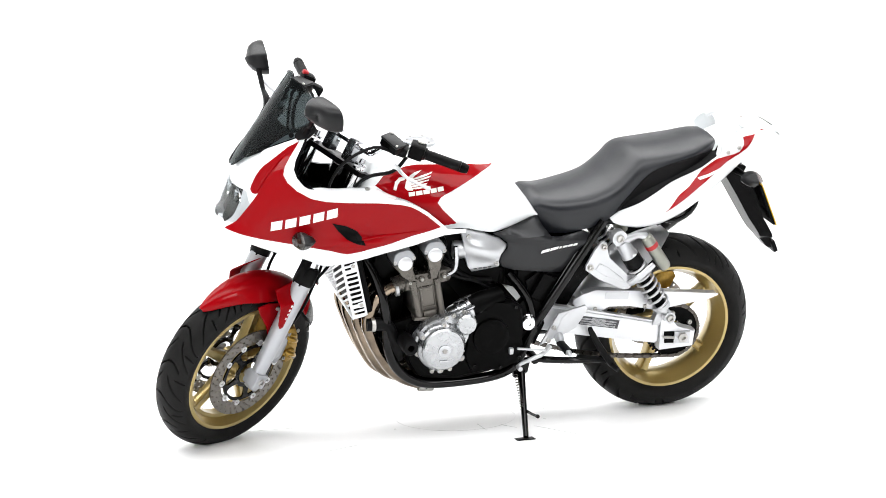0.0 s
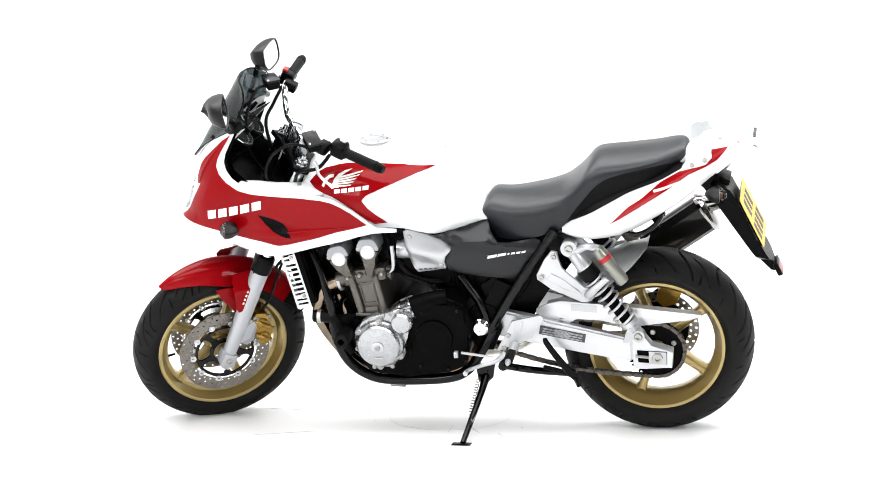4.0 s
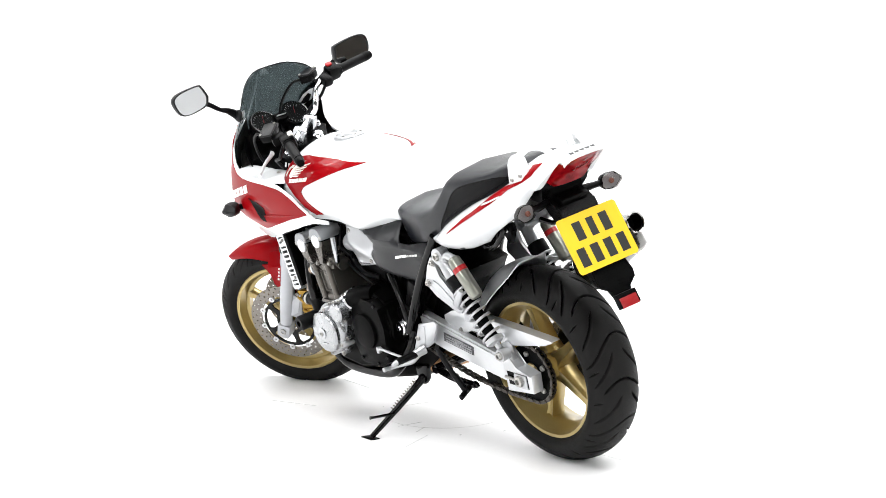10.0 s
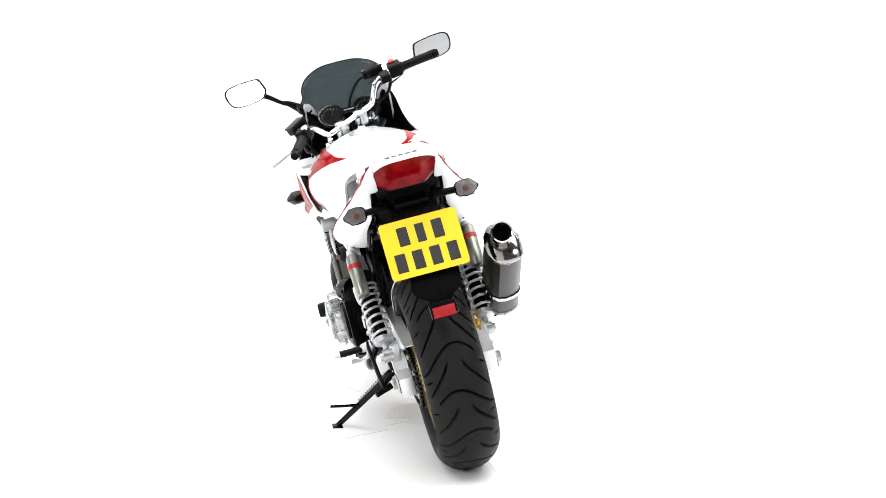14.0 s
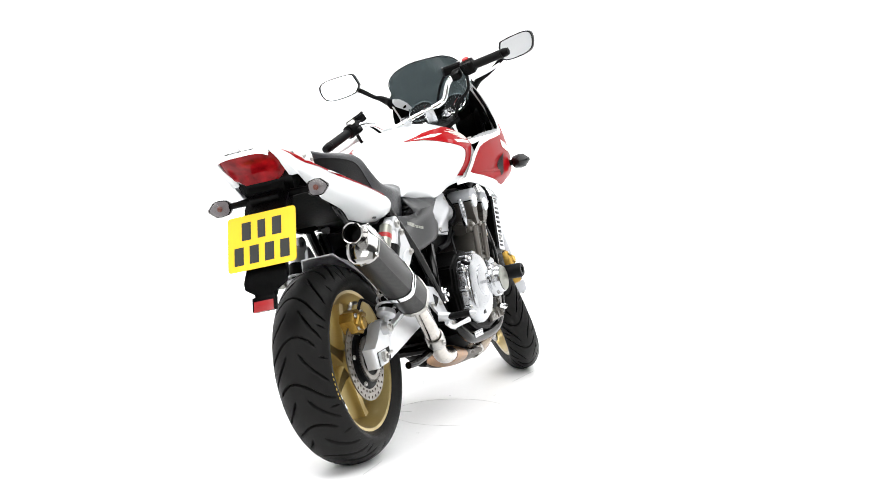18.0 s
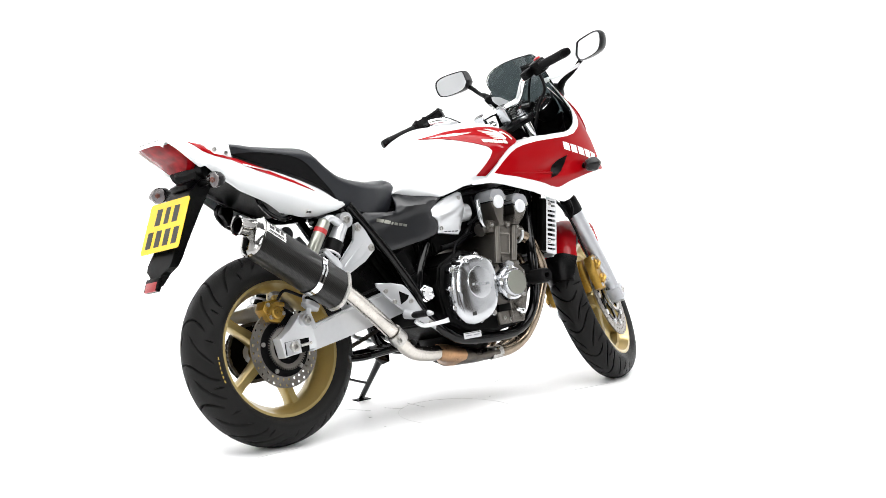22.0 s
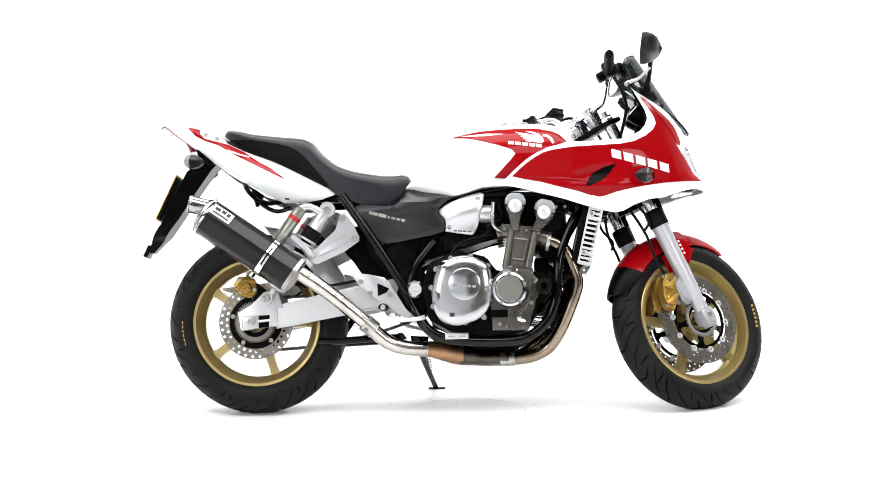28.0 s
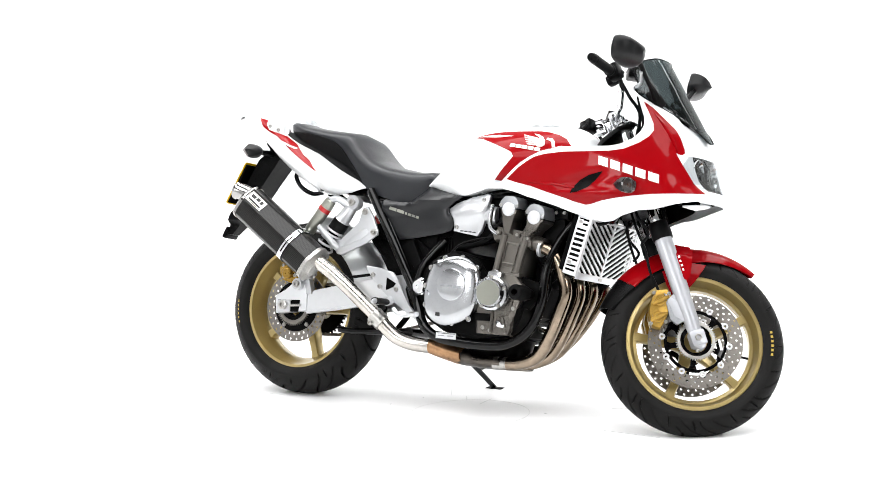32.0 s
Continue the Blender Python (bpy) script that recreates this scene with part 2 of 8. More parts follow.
def skin(bm, outline, lift, thick=0.004, step=0.014, rounded=0, roll=0.0):
    """A panel: an outline in two coordinates, filled with a fine net, and lifted into space by lift(u, v, depth)."""
    if rounded:
        ring = spline([(*p, 0) for p in outline] + [(*outline[0], 0)], rounded)[:-1]
        outline = [(p.x, p.y) for p in ring]
    edge = []
    for i, a in enumerate(outline):
        b = outline[(i + 1) % len(outline)]
        d = math.dist(a, b)
        k = max(1, int(d / step))
        edge += [(a[0] + (b[0] - a[0]) * j / k, a[1] + (b[1] - a[1]) * j / k) for j in range(k)]
    xs, ys = [p[0] for p in edge], [p[1] for p in edge]
    pts = []
    iy = 0
    y = min(ys) + step / 2
    while y < max(ys):
        x = min(xs) + (step / 2 if iy % 2 else 0)
        while x < max(xs):
            if inside((x, y), edge) and min((x - e[0]) ** 2 + (y - e[1]) ** 2 for e in edge) > (0.55 * step) ** 2:
                pts.append((x, y))
            x += step
        y += step * 0.87
        iy += 1
    allp = [Vector(p) for p in edge + pts]
    verts, _, faces, *_ = geometry.delaunay_2d_cdt(allp, [], [list(range(len(edge)))], 1, 1e-6)
    def depth_in(p):
        if not roll:
            return 0.0
        d = min(math.dist(p, e) for e in edge)
        return roll * max(0.0, 1 - d / (3 * abs(roll))) ** 2
    top = [bm.verts.new(lift(p.x, p.y, -depth_in(p))) for p in verts]
    low = [bm.verts.new(lift(p.x, p.y, -thick - depth_in(p))) for p in verts]
    count = {}
    for f in faces:
        bm.faces.new([top[k] for k in f])
        bm.faces.new([low[k] for k in reversed(f)])
        for a, b in zip(f, [*f[1:], f[0]]):
            count[(a, b)] = 1
    for a, b in count:
        if (b, a) not in count:
            bm.faces.new((top[b], top[a], low[a], low[b]))
    return bm


def bolt_mesh(r=0.006, h=0.005):
    bm = bmesh.new()
    turned(bm, [(0, 0), (r, 0), (r, h * 0.7), (r * 0.85, h), (r * 0.5, h), (r * 0.5, h * 0.4), (0, h * 0.4)], seg=12, axis=(0, 0, 1))
    return bm


# ---- the studio ----
def studio():
    bm = bmesh.new()
    turned(bm, [(2.6495, -0.002), (2.6495, 0.0)], axis=(0, 0, 1), seg=128)
    table = tagged(link("turntable", bm, FLOOR, smooth=0), "white round studio turntable with fine scuffs", "turntable", kind="structure")
    # hatch seam at its middle, and scuffs
    bm = bmesh.new()
    turned(bm, [(0.2045, 0.0), (0.2056, 0.0), (0.2056, 0.0006), (0.2045, 0.0006)], (-0.013, -0.04, 0.0001), (0, 0, 1), 96, True)
    link("hatch_seam", bm, SEAM, table)
    for a, b, w in (((0.14, -0.17), (0.19, -0.215), 0.0022), ((0.25, -0.196), (0.382, -0.319), 0.0016), ((-0.73, -0.206), (-0.526, -0.157), 0.0018), ((-0.326, -0.418), (-0.483, -0.545), 0.0018), ((0.061, -0.156), (0.092, -0.248), 0.0012), ((-0.675, -0.768), (-0.668, -0.760), 0.005),
                    ((-0.218, -0.207), (-0.210, -0.205), 0.005), ((-0.316, -0.075), (-0.308, -0.078), 0.004), ((0.297, 0.052), (0.292, 0.060), 0.005), ((0.218, 0.18), (0.212, 0.186), 0.006), ((0.292, -0.099), (0.286, -0.092), 0.005), ((0.645, 0.194), (0.804, 0.254), 0.0012), ((-0.194, -0.989), (-0.184, -0.990), 0.004), ((0.322, -0.963), (0.332, -0.962), 0.004)):
        p, q = Vector((*a, 0.0004)), Vector((*b, 0.0004))
        n = Vector((-(q - p).y, (q - p).x, 0)).normalized() * w / 2
        bm = bmesh.new()
        top = [bm.verts.new(v + Vector((0, 0, 0.0003))) for v in (p + n, p - n, q - n * 0.5, q + n * 0.5)]
        low = [bm.verts.new(v - Vector((0, 0, 0.0004))) for v in (p + n, p - n, q - n * 0.5, q + n * 0.5)]
        bm.faces.new(top), bm.faces.new(low[::-1])
        for i in range(4):
            bm.faces.new((top[i], low[i], low[(i + 1) % 4], top[(i + 1) % 4]))
        link("scuff", bm, SCUFF, table, smooth=0)
    # floor round it, with a narrow gap
    bm = bmesh.new()
    n = 128
    inner = [bm.verts.new((2.650 * math.cos(2 * math.pi * k / n), 2.650 * math.sin(2 * math.pi * k / n), 0)) for k in range(n)]
    down = [bm.verts.new((v.co.x, v.co.y, -0.003)) for v in inner]
    outer = [bm.verts.new((13 * math.cos(2 * math.pi * k / n), 13 * math.sin(2 * math.pi * k / n), 0)) for k in range(n)]
    for k in range(n):
        bm.faces.new((inner[k], outer[k], outer[(k + 1) % n], inner[(k + 1) % n]))
        bm.faces.new((inner[k], inner[(k + 1) % n], down[(k + 1) % n], down[k]))
    bm.faces.new(down)
    tagged(link("floor", bm, FLOOR, smooth=0), "white glossy studio floor", "floor", kind="structure")
    # curved white wall round the back and sides, flowing up from the floor
    rings = []
    for h, r in ((-0.008, 6.7), (0.012, 7.1), (0.06, 7.45), (0.25, 7.8), (0.6, 7.98), (1.2, 8.05), (5.2, 8.05)):
        rings.append((h, r))
    bm = bmesh.new()
    cols = []
    for k in range(97):
        a = radians(-12 + 284 * k / 96)
        cols.append([bm.verts.new((r * math.cos(a), r * math.sin(a), h + 0.002)) for h, r in rings] + [bm.verts.new((8.2 * math.cos(a), 8.2 * math.sin(a), h)) for h in (5.2, -0.05)])
    for a, b in zip(cols, cols[1:]):
        for i in range(len(a)):
            j = (i + 1) % len(a)
            bm.faces.new((a[i], b[i], b[j], a[j]))
    tagged(link("wall_cove", bm, WALL), "white curved studio cove wall", "wall", kind="structure")
    bm = bmesh.new()
    block(bm, (3.4, -8.45, 2.55), (11.5, 0.2, 5.3), 0.01)
    tagged(link("wall_south", bm, DARKWALL, smooth=0), "dark plain studio wall behind the set", "wall", kind="structure")
    bm = bmesh.new()
    block(bm, (9.1, -4.6, 2.55), (0.2, 7.4, 5.3), 0.01)
    tagged(link("wall_east", bm, DARKWALL, smooth=0), "dark plain studio wall beside the set", "wall", kind="structure")
    bm = bmesh.new()
    block(bm, (0, 0, 5.3), (17.5, 17.5, 0.2), 0.01)
    tagged(link("ceiling", bm, CEIL, smooth=0), "plain dark studio ceiling", "ceiling", kind="structure")
    # what stands in the cove's opening, seen in the machine's mirrors
    bm = bmesh.new()
    block(bm, None, (0.03, 1.5, 4.2), 0.006, Matrix.Translation((5.4, -5.0, 2.1)) @ Matrix.Rotation(radians(-43), 4, "Z"))
    board = tagged(link("reflector_board", bm, BOARD, smooth=0), "tall pale grey reflector board standing beside the set", "reflector board")
    for k in (-1, 1):
        bm = bmesh.new()
        block(bm, None, (0.5, 0.04, 0.03), 0.004, Matrix.Translation((5.4, -5.0, 0.015)) @ Matrix.Rotation(radians(-43), 4, "Z") @ Matrix.Translation((0, 0.6 * k, 0)))
        link("foot", bm, DARKWALL, board, smooth=0)
    for y, z, tilt in ((-8.27, 3.3, 9), (-8.27, 4.4, -4)):
        bm = bmesh.new()
        block(bm, None, (6.0, 0.14, 0.42), 0.008, Matrix.Translation((4.6, y, z)) @ Matrix.Rotation(radians(tilt), 4, "Y"))
        tagged(link("timber_brace", bm, TIMBER, smooth=0), "brown timber brace fixed on the dark studio wall", "timber", kind="structure")
    return table


TABLE = studio()


# ---- the motorcycle ----
BIKE = pose(0.6826, 0.1471, -0.004, 0, 0, 197.5) @ pose(0, 0, 0, -12.8, 0, 0)
MOTO = tagged(new("motorcycle"), "red and white half-faired motorcycle leaning on its side stand", "motorcycle")
MOTO.empty_display_size = 0.3
HEADX, RAKE = 1.599, radians(25)
STEER = Matrix.Translation((HEADX, 0, 0)) @ Matrix.Rotation(radians(32.5), 4, Vector((-math.sin(RAKE), 0, math.cos(RAKE)))) @ Matrix.Translation((-HEADX, 0, 0))
TURNED = BIKE @ STEER
ROOT = BIKE
ENGINE = BIKE @ Matrix.Diagonal((1, 1.12, 1, 1))


def part(name, bm, material, parent=None, label="", m=None, smooth=35):
    """One mesh under the motorcycle, or under one of its parts, in the motorcycle's own space."""
    if parent is None:
        return link(name, bm, material, MOTO, label, ROOT if m is None else m, smooth)
    return link(name, bm, material, parent, label, m, smooth)


BOLT = bolt_mesh()
BOLT_ME = bpy.data.meshes.new("bolt")
BOLT.to_mesh(BOLT_ME)
BOLT.free()
BOLT_ME.materials.append(STEEL)
BOLT_ME.shade_smooth()
BOLT_ME.set_sharp_from_angle(angle=radians(35))
DARK_BOLT = BOLT_ME.copy()
DARK_BOLT.materials[0] = FRAME


def bolt(parent, place, way, size=1.0, name="bolt", dark=False):
    o = new(name, DARK_BOLT if dark else BOLT_ME)
    o.parent = parent
    o.matrix_local = Matrix.Translation(place) @ Vector((0, 0, 1)).rotation_difference(Vector(way)).to_matrix().to_4x4() @ Matrix.Scale(size, 4)
    return o


SIDES = ((1, "left"), (-1, "right"))


def tread(front):
    """Depth of the tyre's grooves at angle a and place s across the tread (-1 to 1)."""
    n = 8 if front else 7
    k = 2.0 if front else 2.9

    # each groove: phase round the tyre, range across it, line u(s), mirrored or not
    def wave(s):
        return 0.14 * math.cos(math.pi * min(1.0, abs(s + 0.10) / 1.05)) - 0.14

    def hook(s):
        return -0.44 * max(0.0, (s - 0.11) / 0.77) ** 0.7

    def slash(s):
        return -0.12 * s
    lines = []
    for m, off in ((1, 0.0), (-1, 0.5)):
        lines += [(m, off, -0.62, 0.985 if front else 0.93, wave), (m, off + 0.37, 0.13, 0.97 if front else 0.86, hook), (m, off + 0.87, 0.13, 0.97 if front else 0.84, hook), (m, off + 0.33, 0.46 if front else 0.62, 0.985 if front else 0.92, slash), (m, off + 0.72, 0.46 if front else 0.60, 0.985 if front else 0.92, slash)]

    def depth(a, s):
        u = a / (2 * math.pi) * n * (1 if front else -1)
        best = 0.0
        for m, off, lo, hi, f in lines:
            q = s * m
            if lo < q < hi:
                c = u - off - f(q)
                d = abs(c - round(c))
                if d > 0.12:
                    continue
                g = (f(q + 0.01) - f(q - 0.01)) / 0.02
                d /= math.sqrt(1 + (g * k) ** 2)
                w = 0.0135 * min(1, (hi - q) / 0.14, (q - lo) / 0.10)
                best = max(best, min(1.0, max(0.0, (w - d) / 0.008)))
        return best
    return depth


def tyre_mesh(R, width, bead, front, crown):
    bm = bmesh.new()
    depth = tread(front)
    prof = []
    hw = width / 2
    ring = R - crown
    for i in range(97):
        s = -1 + 2 * i / 96
        a = s * radians(72)
        prof.append((s, ring + crown * math.cos(a) if abs(s) < 1 else ring + crown * math.cos(a), hw * math.sin(a) / math.sin(radians(72))))
    wall_r = prof[-1][1]
    side = [(wall_r - 0.35 * (wall_r - bead), hw * 0.985), (wall_r - 0.7 * (wall_r - bead), hw * 0.90), (bead, hw * 0.78), (bead - 0.012, hw * 0.62)]
    seg = 1200
    rows = []
    full = [(None, r, -y) for r, y in reversed(side)] + prof + [(None, r, y) for r, y in side]
    for k in range(seg):
        a = 2 * math.pi * k / seg
        row = []
        for s, r, y in full:
            rr = r - (0.012 * depth(a, s) if s is not None else 0)
            row.append(bm.verts.new((rr * math.cos(a), y, rr * math.sin(a))))
        rows.append(row)
    for k in range(seg):
        a, b = rows[k], rows[(k + 1) % seg]
        for i in range(len(a) - 1):
            bm.faces.new((a[i], a[i + 1], b[i + 1], b[i]))
    return bm


def drilled_disc(bm, r0, r1, y, thick, rows, per):
    """A drilled brake disc as a ring of cells, each with a round hole."""
    dr = (r1 - r0) / rows
    for j in range(rows):
        for k in range(per):
            a0 = 2 * math.pi * (k + 0.5 * (j % 2)) / per
            a1 = a0 + 2 * math.pi / per
            ra, rb = r0 + dr * j, r0 + dr * (j + 1)
            am, rm = (a0 + a1) / 2, (ra + rb) / 2
            outer = [(a0, ra), (am, ra), (a1, ra), (a1, rm), (a1, rb), (am, rb), (a0, rb), (a0, rm)]
            hr = dr * 0.27
            layers = []
            for yy in (y - thick / 2, y + thick / 2):
                o = [bm.verts.new((r * math.cos(a), yy, r * math.sin(a))) for a, r in outer]
                h = []
                for i in range(8):
                    t = radians(225 + 45 * i)
                    rr, aa = rm + hr * math.sin(t), am + hr * math.cos(t) / rm
                    h.append(bm.verts.new((rr * math.cos(aa), yy, rr * math.sin(aa))))
                layers.append((o, h))
                for i in range(8):
                    bm.faces.new((o[i], o[(i + 1) % 8], h[(i + 1) % 8], h[i]))
            (o0, h0), (o1, h1) = layers
            for i in range(8):
                bm.faces.new((h0[i], h0[(i + 1) % 8], h1[(i + 1) % 8], h1[i]))
            if j == 0:
                for i in (0, 1):
                    bm.faces.new((o0[i], o1[i], o1[i + 1], o0[i + 1]))
            if j == rows - 1:
                for i in (4, 5):
                    bm.faces.new((o0[i], o1[i], o1[i + 1], o0[i + 1]))
    bmesh.ops.remove_doubles(bm, verts=bm.verts[:], dist=0.00005)
    return bm


def rim_mesh(half, R=0.225):
    bm = bmesh.new()
    prof = [(R - 0.004, half), (R, half - 0.003), (R, half - 0.010), (R - 0.012, half - 0.014), (R - 0.020, half - 0.03), (R - 0.030, half * 0.35), (R - 0.030, -half * 0.35),
            (R - 0.020, -half + 0.03), (R - 0.012, -half + 0.014), (R, -half + 0.010), (R, -half + 0.003), (R - 0.004, -half),
            (R - 0.014, -half + 0.001), (R - 0.019, -half + 0.012), (R - 0.028, -half + 0.032), (R - 0.040, -half * 0.3), (R - 0.040, half * 0.3), (R - 0.028, half - 0.032), (R - 0.019, half - 0.012), (R - 0.014, half - 0.001)]
    turned(bm, prof, seg=96, closed=True)
    return bm


def spoke_mesh(angle, r0, r1, w0, w1, y0, y1):
    """A cast spoke with a rib down its middle."""
    rings = []
    for i in range(7):
        t = i / 6
        r = r0 + (r1 - r0) * t
        flare = 0.5 * max(0, t - 0.8) / 0.2 + 0.35 * max(0, 0.2 - t) / 0.2
        w, y = (w0 + (w1 - w0) * t) * (1 + flare), (y0 + (y1 - y0) * t) * (1 + 0.4 * flare)
        ring = []
        for u, v in ((-1, -0.6), (-0.75, -1), (0.75, -1), (1, -0.6), (1, 0.6), (0.75, 1), (0.35, 0.82), (-0.35, 0.82), (-0.75, 1), (-1, 0.6)):
            ring.append(Matrix.Rotation(-angle, 4, "Y") @ Vector((r, v * y, u * w)))
        rings.append(ring)
    bm = bmesh.new()
    loft(bm, rings)
    return bm


def wheel(name, centre, R, width, crown, half, m, spoke0, front):
    at = m @ Matrix.Translation(centre)
    bm = bmesh.new()
    turned(bm, [(0.016, -half * 0.9), (0.034, -half * 0.9), (0.036, -half * 0.5), (0.046, -half * 0.3), (0.046, half * 0.3), (0.036, half * 0.5), (0.034, half * 0.9), (0.016, half * 0.9)], seg=32, closed=True)
    hub = part(name, bm, GOLD, None, "gold-painted cast wheel with five spokes", at)
    part("rim", rim_mesh(half), GOLD, hub)
    part("tyre", tyre_mesh(R, width, 0.222, front, crown), TYRE, hub, "black road tyre with sweeping tread grooves", smooth=50)
    for k in range(5):
        part("spoke", spoke_mesh(radians(spoke0 + 72 * k), 0.038, 0.192, 0.021, 0.0125, half * 0.42, half * 0.30), GOLD, hub)
    # lettering on the sidewall: plain bars
    for s in (1, -1):
        for a0 in ((8,) if front else (188,)):
            for k in range(6):
                a = radians(a0 + (k - 2.5) * 3.4)
                bm = bmesh.new()
                block(bm, (0, 0, 0), (0.0075, 0.0012, 0.0080), 0)
                tilt = Matrix.Rotation(-a, 4, "Y") @ Matrix.Translation((0.252, s * (width / 2 * 0.985 + 0.0004), 0))
                if s < 0:
                    part("sidewall_mark", bm, TYREINK, hub, "", tilt, 0)
                else:
                    bm.free()
    # air valve
    bm = bmesh.new()
    a = radians(spoke0 + 36 if not front else spoke0 - 40)
    d = Vector((math.cos(a), 0, math.sin(a)))
    tube(bm, [d * 0.188, d * 0.165, d * 0.158], [0.0045, 0.004, 0.003], 8, 2)
    part("air_valve", bm, RUBBER, hub)
    return hub


REAR = wheel("rear_wheel", (0, 0, 0.315), 0.312, 0.190, 0.088, 0.072, BIKE, 0, False)
FRONT = wheel("front_wheel", (1.5, 0, 0.29), 0.300, 0.120, 0.064, 0.050, TURNED, 36, True)


def front_brake():
    for s, _ in SIDES:
        y = s * 0.066
        bm = bmesh.new()
        drilled_disc(bm, 0.112, 0.155, y, 0.005, 3, 34)
        part("brake_disc", bm, DISC, FRONT, "drilled steel brake disc", smooth=30)
        # black carrier: a hub ring and a rim ring joined by five waisted arms
        bm = bmesh.new()
        turned(bm, [(0.038, y - s * 0.002), (0.052, y - s * 0.002), (0.052, y + s * 0.003), (0.038, y + s * 0.003)], seg=40, closed=True)
        turned(bm, [(0.093, y - s * 0.002), (0.103, y - s * 0.002), (0.103, y + s * 0.003), (0.093, y + s * 0.003)], seg=60, closed=True)
        part("disc_carrier", bm, FRAME, FRONT, "black disc carrier")
        for k in range(5):
            bm = bmesh.new()
            plate(bm, [(0.049, 0.015), (0.062, 0.008), (0.080, 0.007), (0.096, 0.017), (0.096, -0.017), (0.080, -0.007), (0.062, -0.008), (0.049, -0.015)], y - 0.003, y + 0.0035, 0.001)
            bm.transform(Matrix.Rotation(2 * math.pi * k / 5 + 0.31, 4, "Y"))
            part("carrier_arm", bm, FRAME, FRONT)
        for k in range(10):
            a = 2 * math.pi * k / 10
            bm = bmesh.new()
            turned(bm, [(0.0045, -0.006), (0.0105, -0.006), (0.0105, 0.006), (0.0045, 0.006)], (0.110 * math.cos(a), y, 0.110 * math.sin(a)), seg=14, closed=True)
            part("disc_bobbin", bm, BRUSH, FRONT)
        bm = bmesh.new()
        turned(bm, [(0.052, s * 0.080), (0.062, s * 0.080), (0.062, s * 0.084), (0.052, s * 0.084)], seg=60, closed=True)
        for k in range(50):
            a = 2 * math.pi * k / 50
            block(bm, None, (0.006, 0.004, 0.0026), 0, Matrix.Rotation(-a, 4, "Y") @ Matrix.Translation((0.0640, s * 0.082, 0)))
        if s < 0:
            part("sensor_ring", bm, STEEL, FRONT, "toothed steel sensor ring", smooth=0)
        else:
            bm.free()
        # axle end
        bm = bmesh.new()
        turned(bm, [(0, s * 0.06), (0.013, s * 0.06), (0.013, s * 0.1345), (0.0115, s * 0.137), (0.0075, s * 0.137), (0.0075, s * 0.129), (0, s * 0.129)], seg=6)
        part("axle", bm, STEEL, FRONT)


front_brake()


def rear_brake():
    bm = bmesh.new()
    drilled_disc(bm, 0.092, 0.128, -0.088, 0.005, 2, 30)
    part("brake_disc", bm, DISC, REAR, "drilled steel brake disc")
    bm = bmesh.new()
    turned(bm, [(0.036, -0.070), (0.094, -0.085), (0.094, -0.090), (0.070, -0.094), (0.062, -0.106), (0.036, -0.106)], seg=40, closed=True)
    part("disc_carrier", bm, ENGBLACK, REAR, "black disc carrier")
    for k in range(5):
        a = 2 * math.pi * (k + 0.3) / 5
        bolt(REAR, (0.082 * math.cos(a), -0.090, 0.082 * math.sin(a)), (0, -1, 0), 1.3, "disc_bolt")
    bm = bmesh.new()
    turned(bm, [(0.052, -0.104), (0.066, -0.104), (0.066, -0.109), (0.052, -0.109)], seg=60, closed=True)
    for k in range(56):
        a = 2 * math.pi * k / 56
        block(bm, None, (0.007, 0.005, 0.0028), 0, Matrix.Rotation(-a, 4, "Y") @ Matrix.Translation((0.069, -0.1065, 0)))
    part("sensor_ring", bm, DISC, REAR, "toothed steel sensor ring", smooth=0)
    # sprocket
    bm = bmesh.new()
    turned(bm, [(0.036, 0.094), (0.088, 0.094), (0.088, 0.101), (0.036, 0.101)], seg=60, closed=True)
    for k in range(40):
        a = 2 * math.pi * k / 40
        block(bm, None, (0.010, 0.006, 0.007), 0.001, Matrix.Rotation(-a, 4, "Y") @ Matrix.Translation((0.091, 0.0975, 0)))
    part("sprocket", bm, ENGBLACK, REAR, "black rear sprocket", smooth=0)
    for k in range(5):
        a = 2 * math.pi * (k + 0.15) / 5
        bolt(REAR, (0.065 * math.cos(a), 0.101, 0.065 * math.sin(a)), (0, 1, 0), 1.5, "sprocket_bolt")


rear_brake()


# ---- bodywork ----
TANK_TOP = [(0.525, 0.775), (0.545, 0.812), (0.566, 0.838), (0.607, 0.886), (0.650, 0.932), (0.690, 0.968), (0.767, 0.991), (0.886, 0.997), (0.986, 1.0), (1.035, 0.994), (1.084, 0.972), (1.120, 0.930)]
TANK_LOW = [(0.525, 0.764), (0.56, 0.757), (0.62, 0.744), (0.686, 0.734), (0.744, 0.746), (0.783, 0.758), (0.841, 0.764), (1.120, 0.762)]
TANK_W = [(0.525, 0.118), (0.60, 0.156), (0.68, 0.188), (0.78, 0.213), (0.90, 0.230), (1.02, 0.216), (1.12, 0.174)]


def tank_y(x, z, off=0.0):
    t, b, w = lerp(TANK_TOP, x), lerp(TANK_LOW, x), lerp(TANK_W, x)
    mid = b + 0.36 * (t - b)
    if z >= mid:
        u = min(1, (z - mid) / (t + off - mid))
        return (w + off) * (1 - u ** 2.0) ** (1 / 1.7)
    u = min(1, (mid - z) / (mid - b + 0.001))
    return (w + off) * (1 - 0.16 * u ** 2)


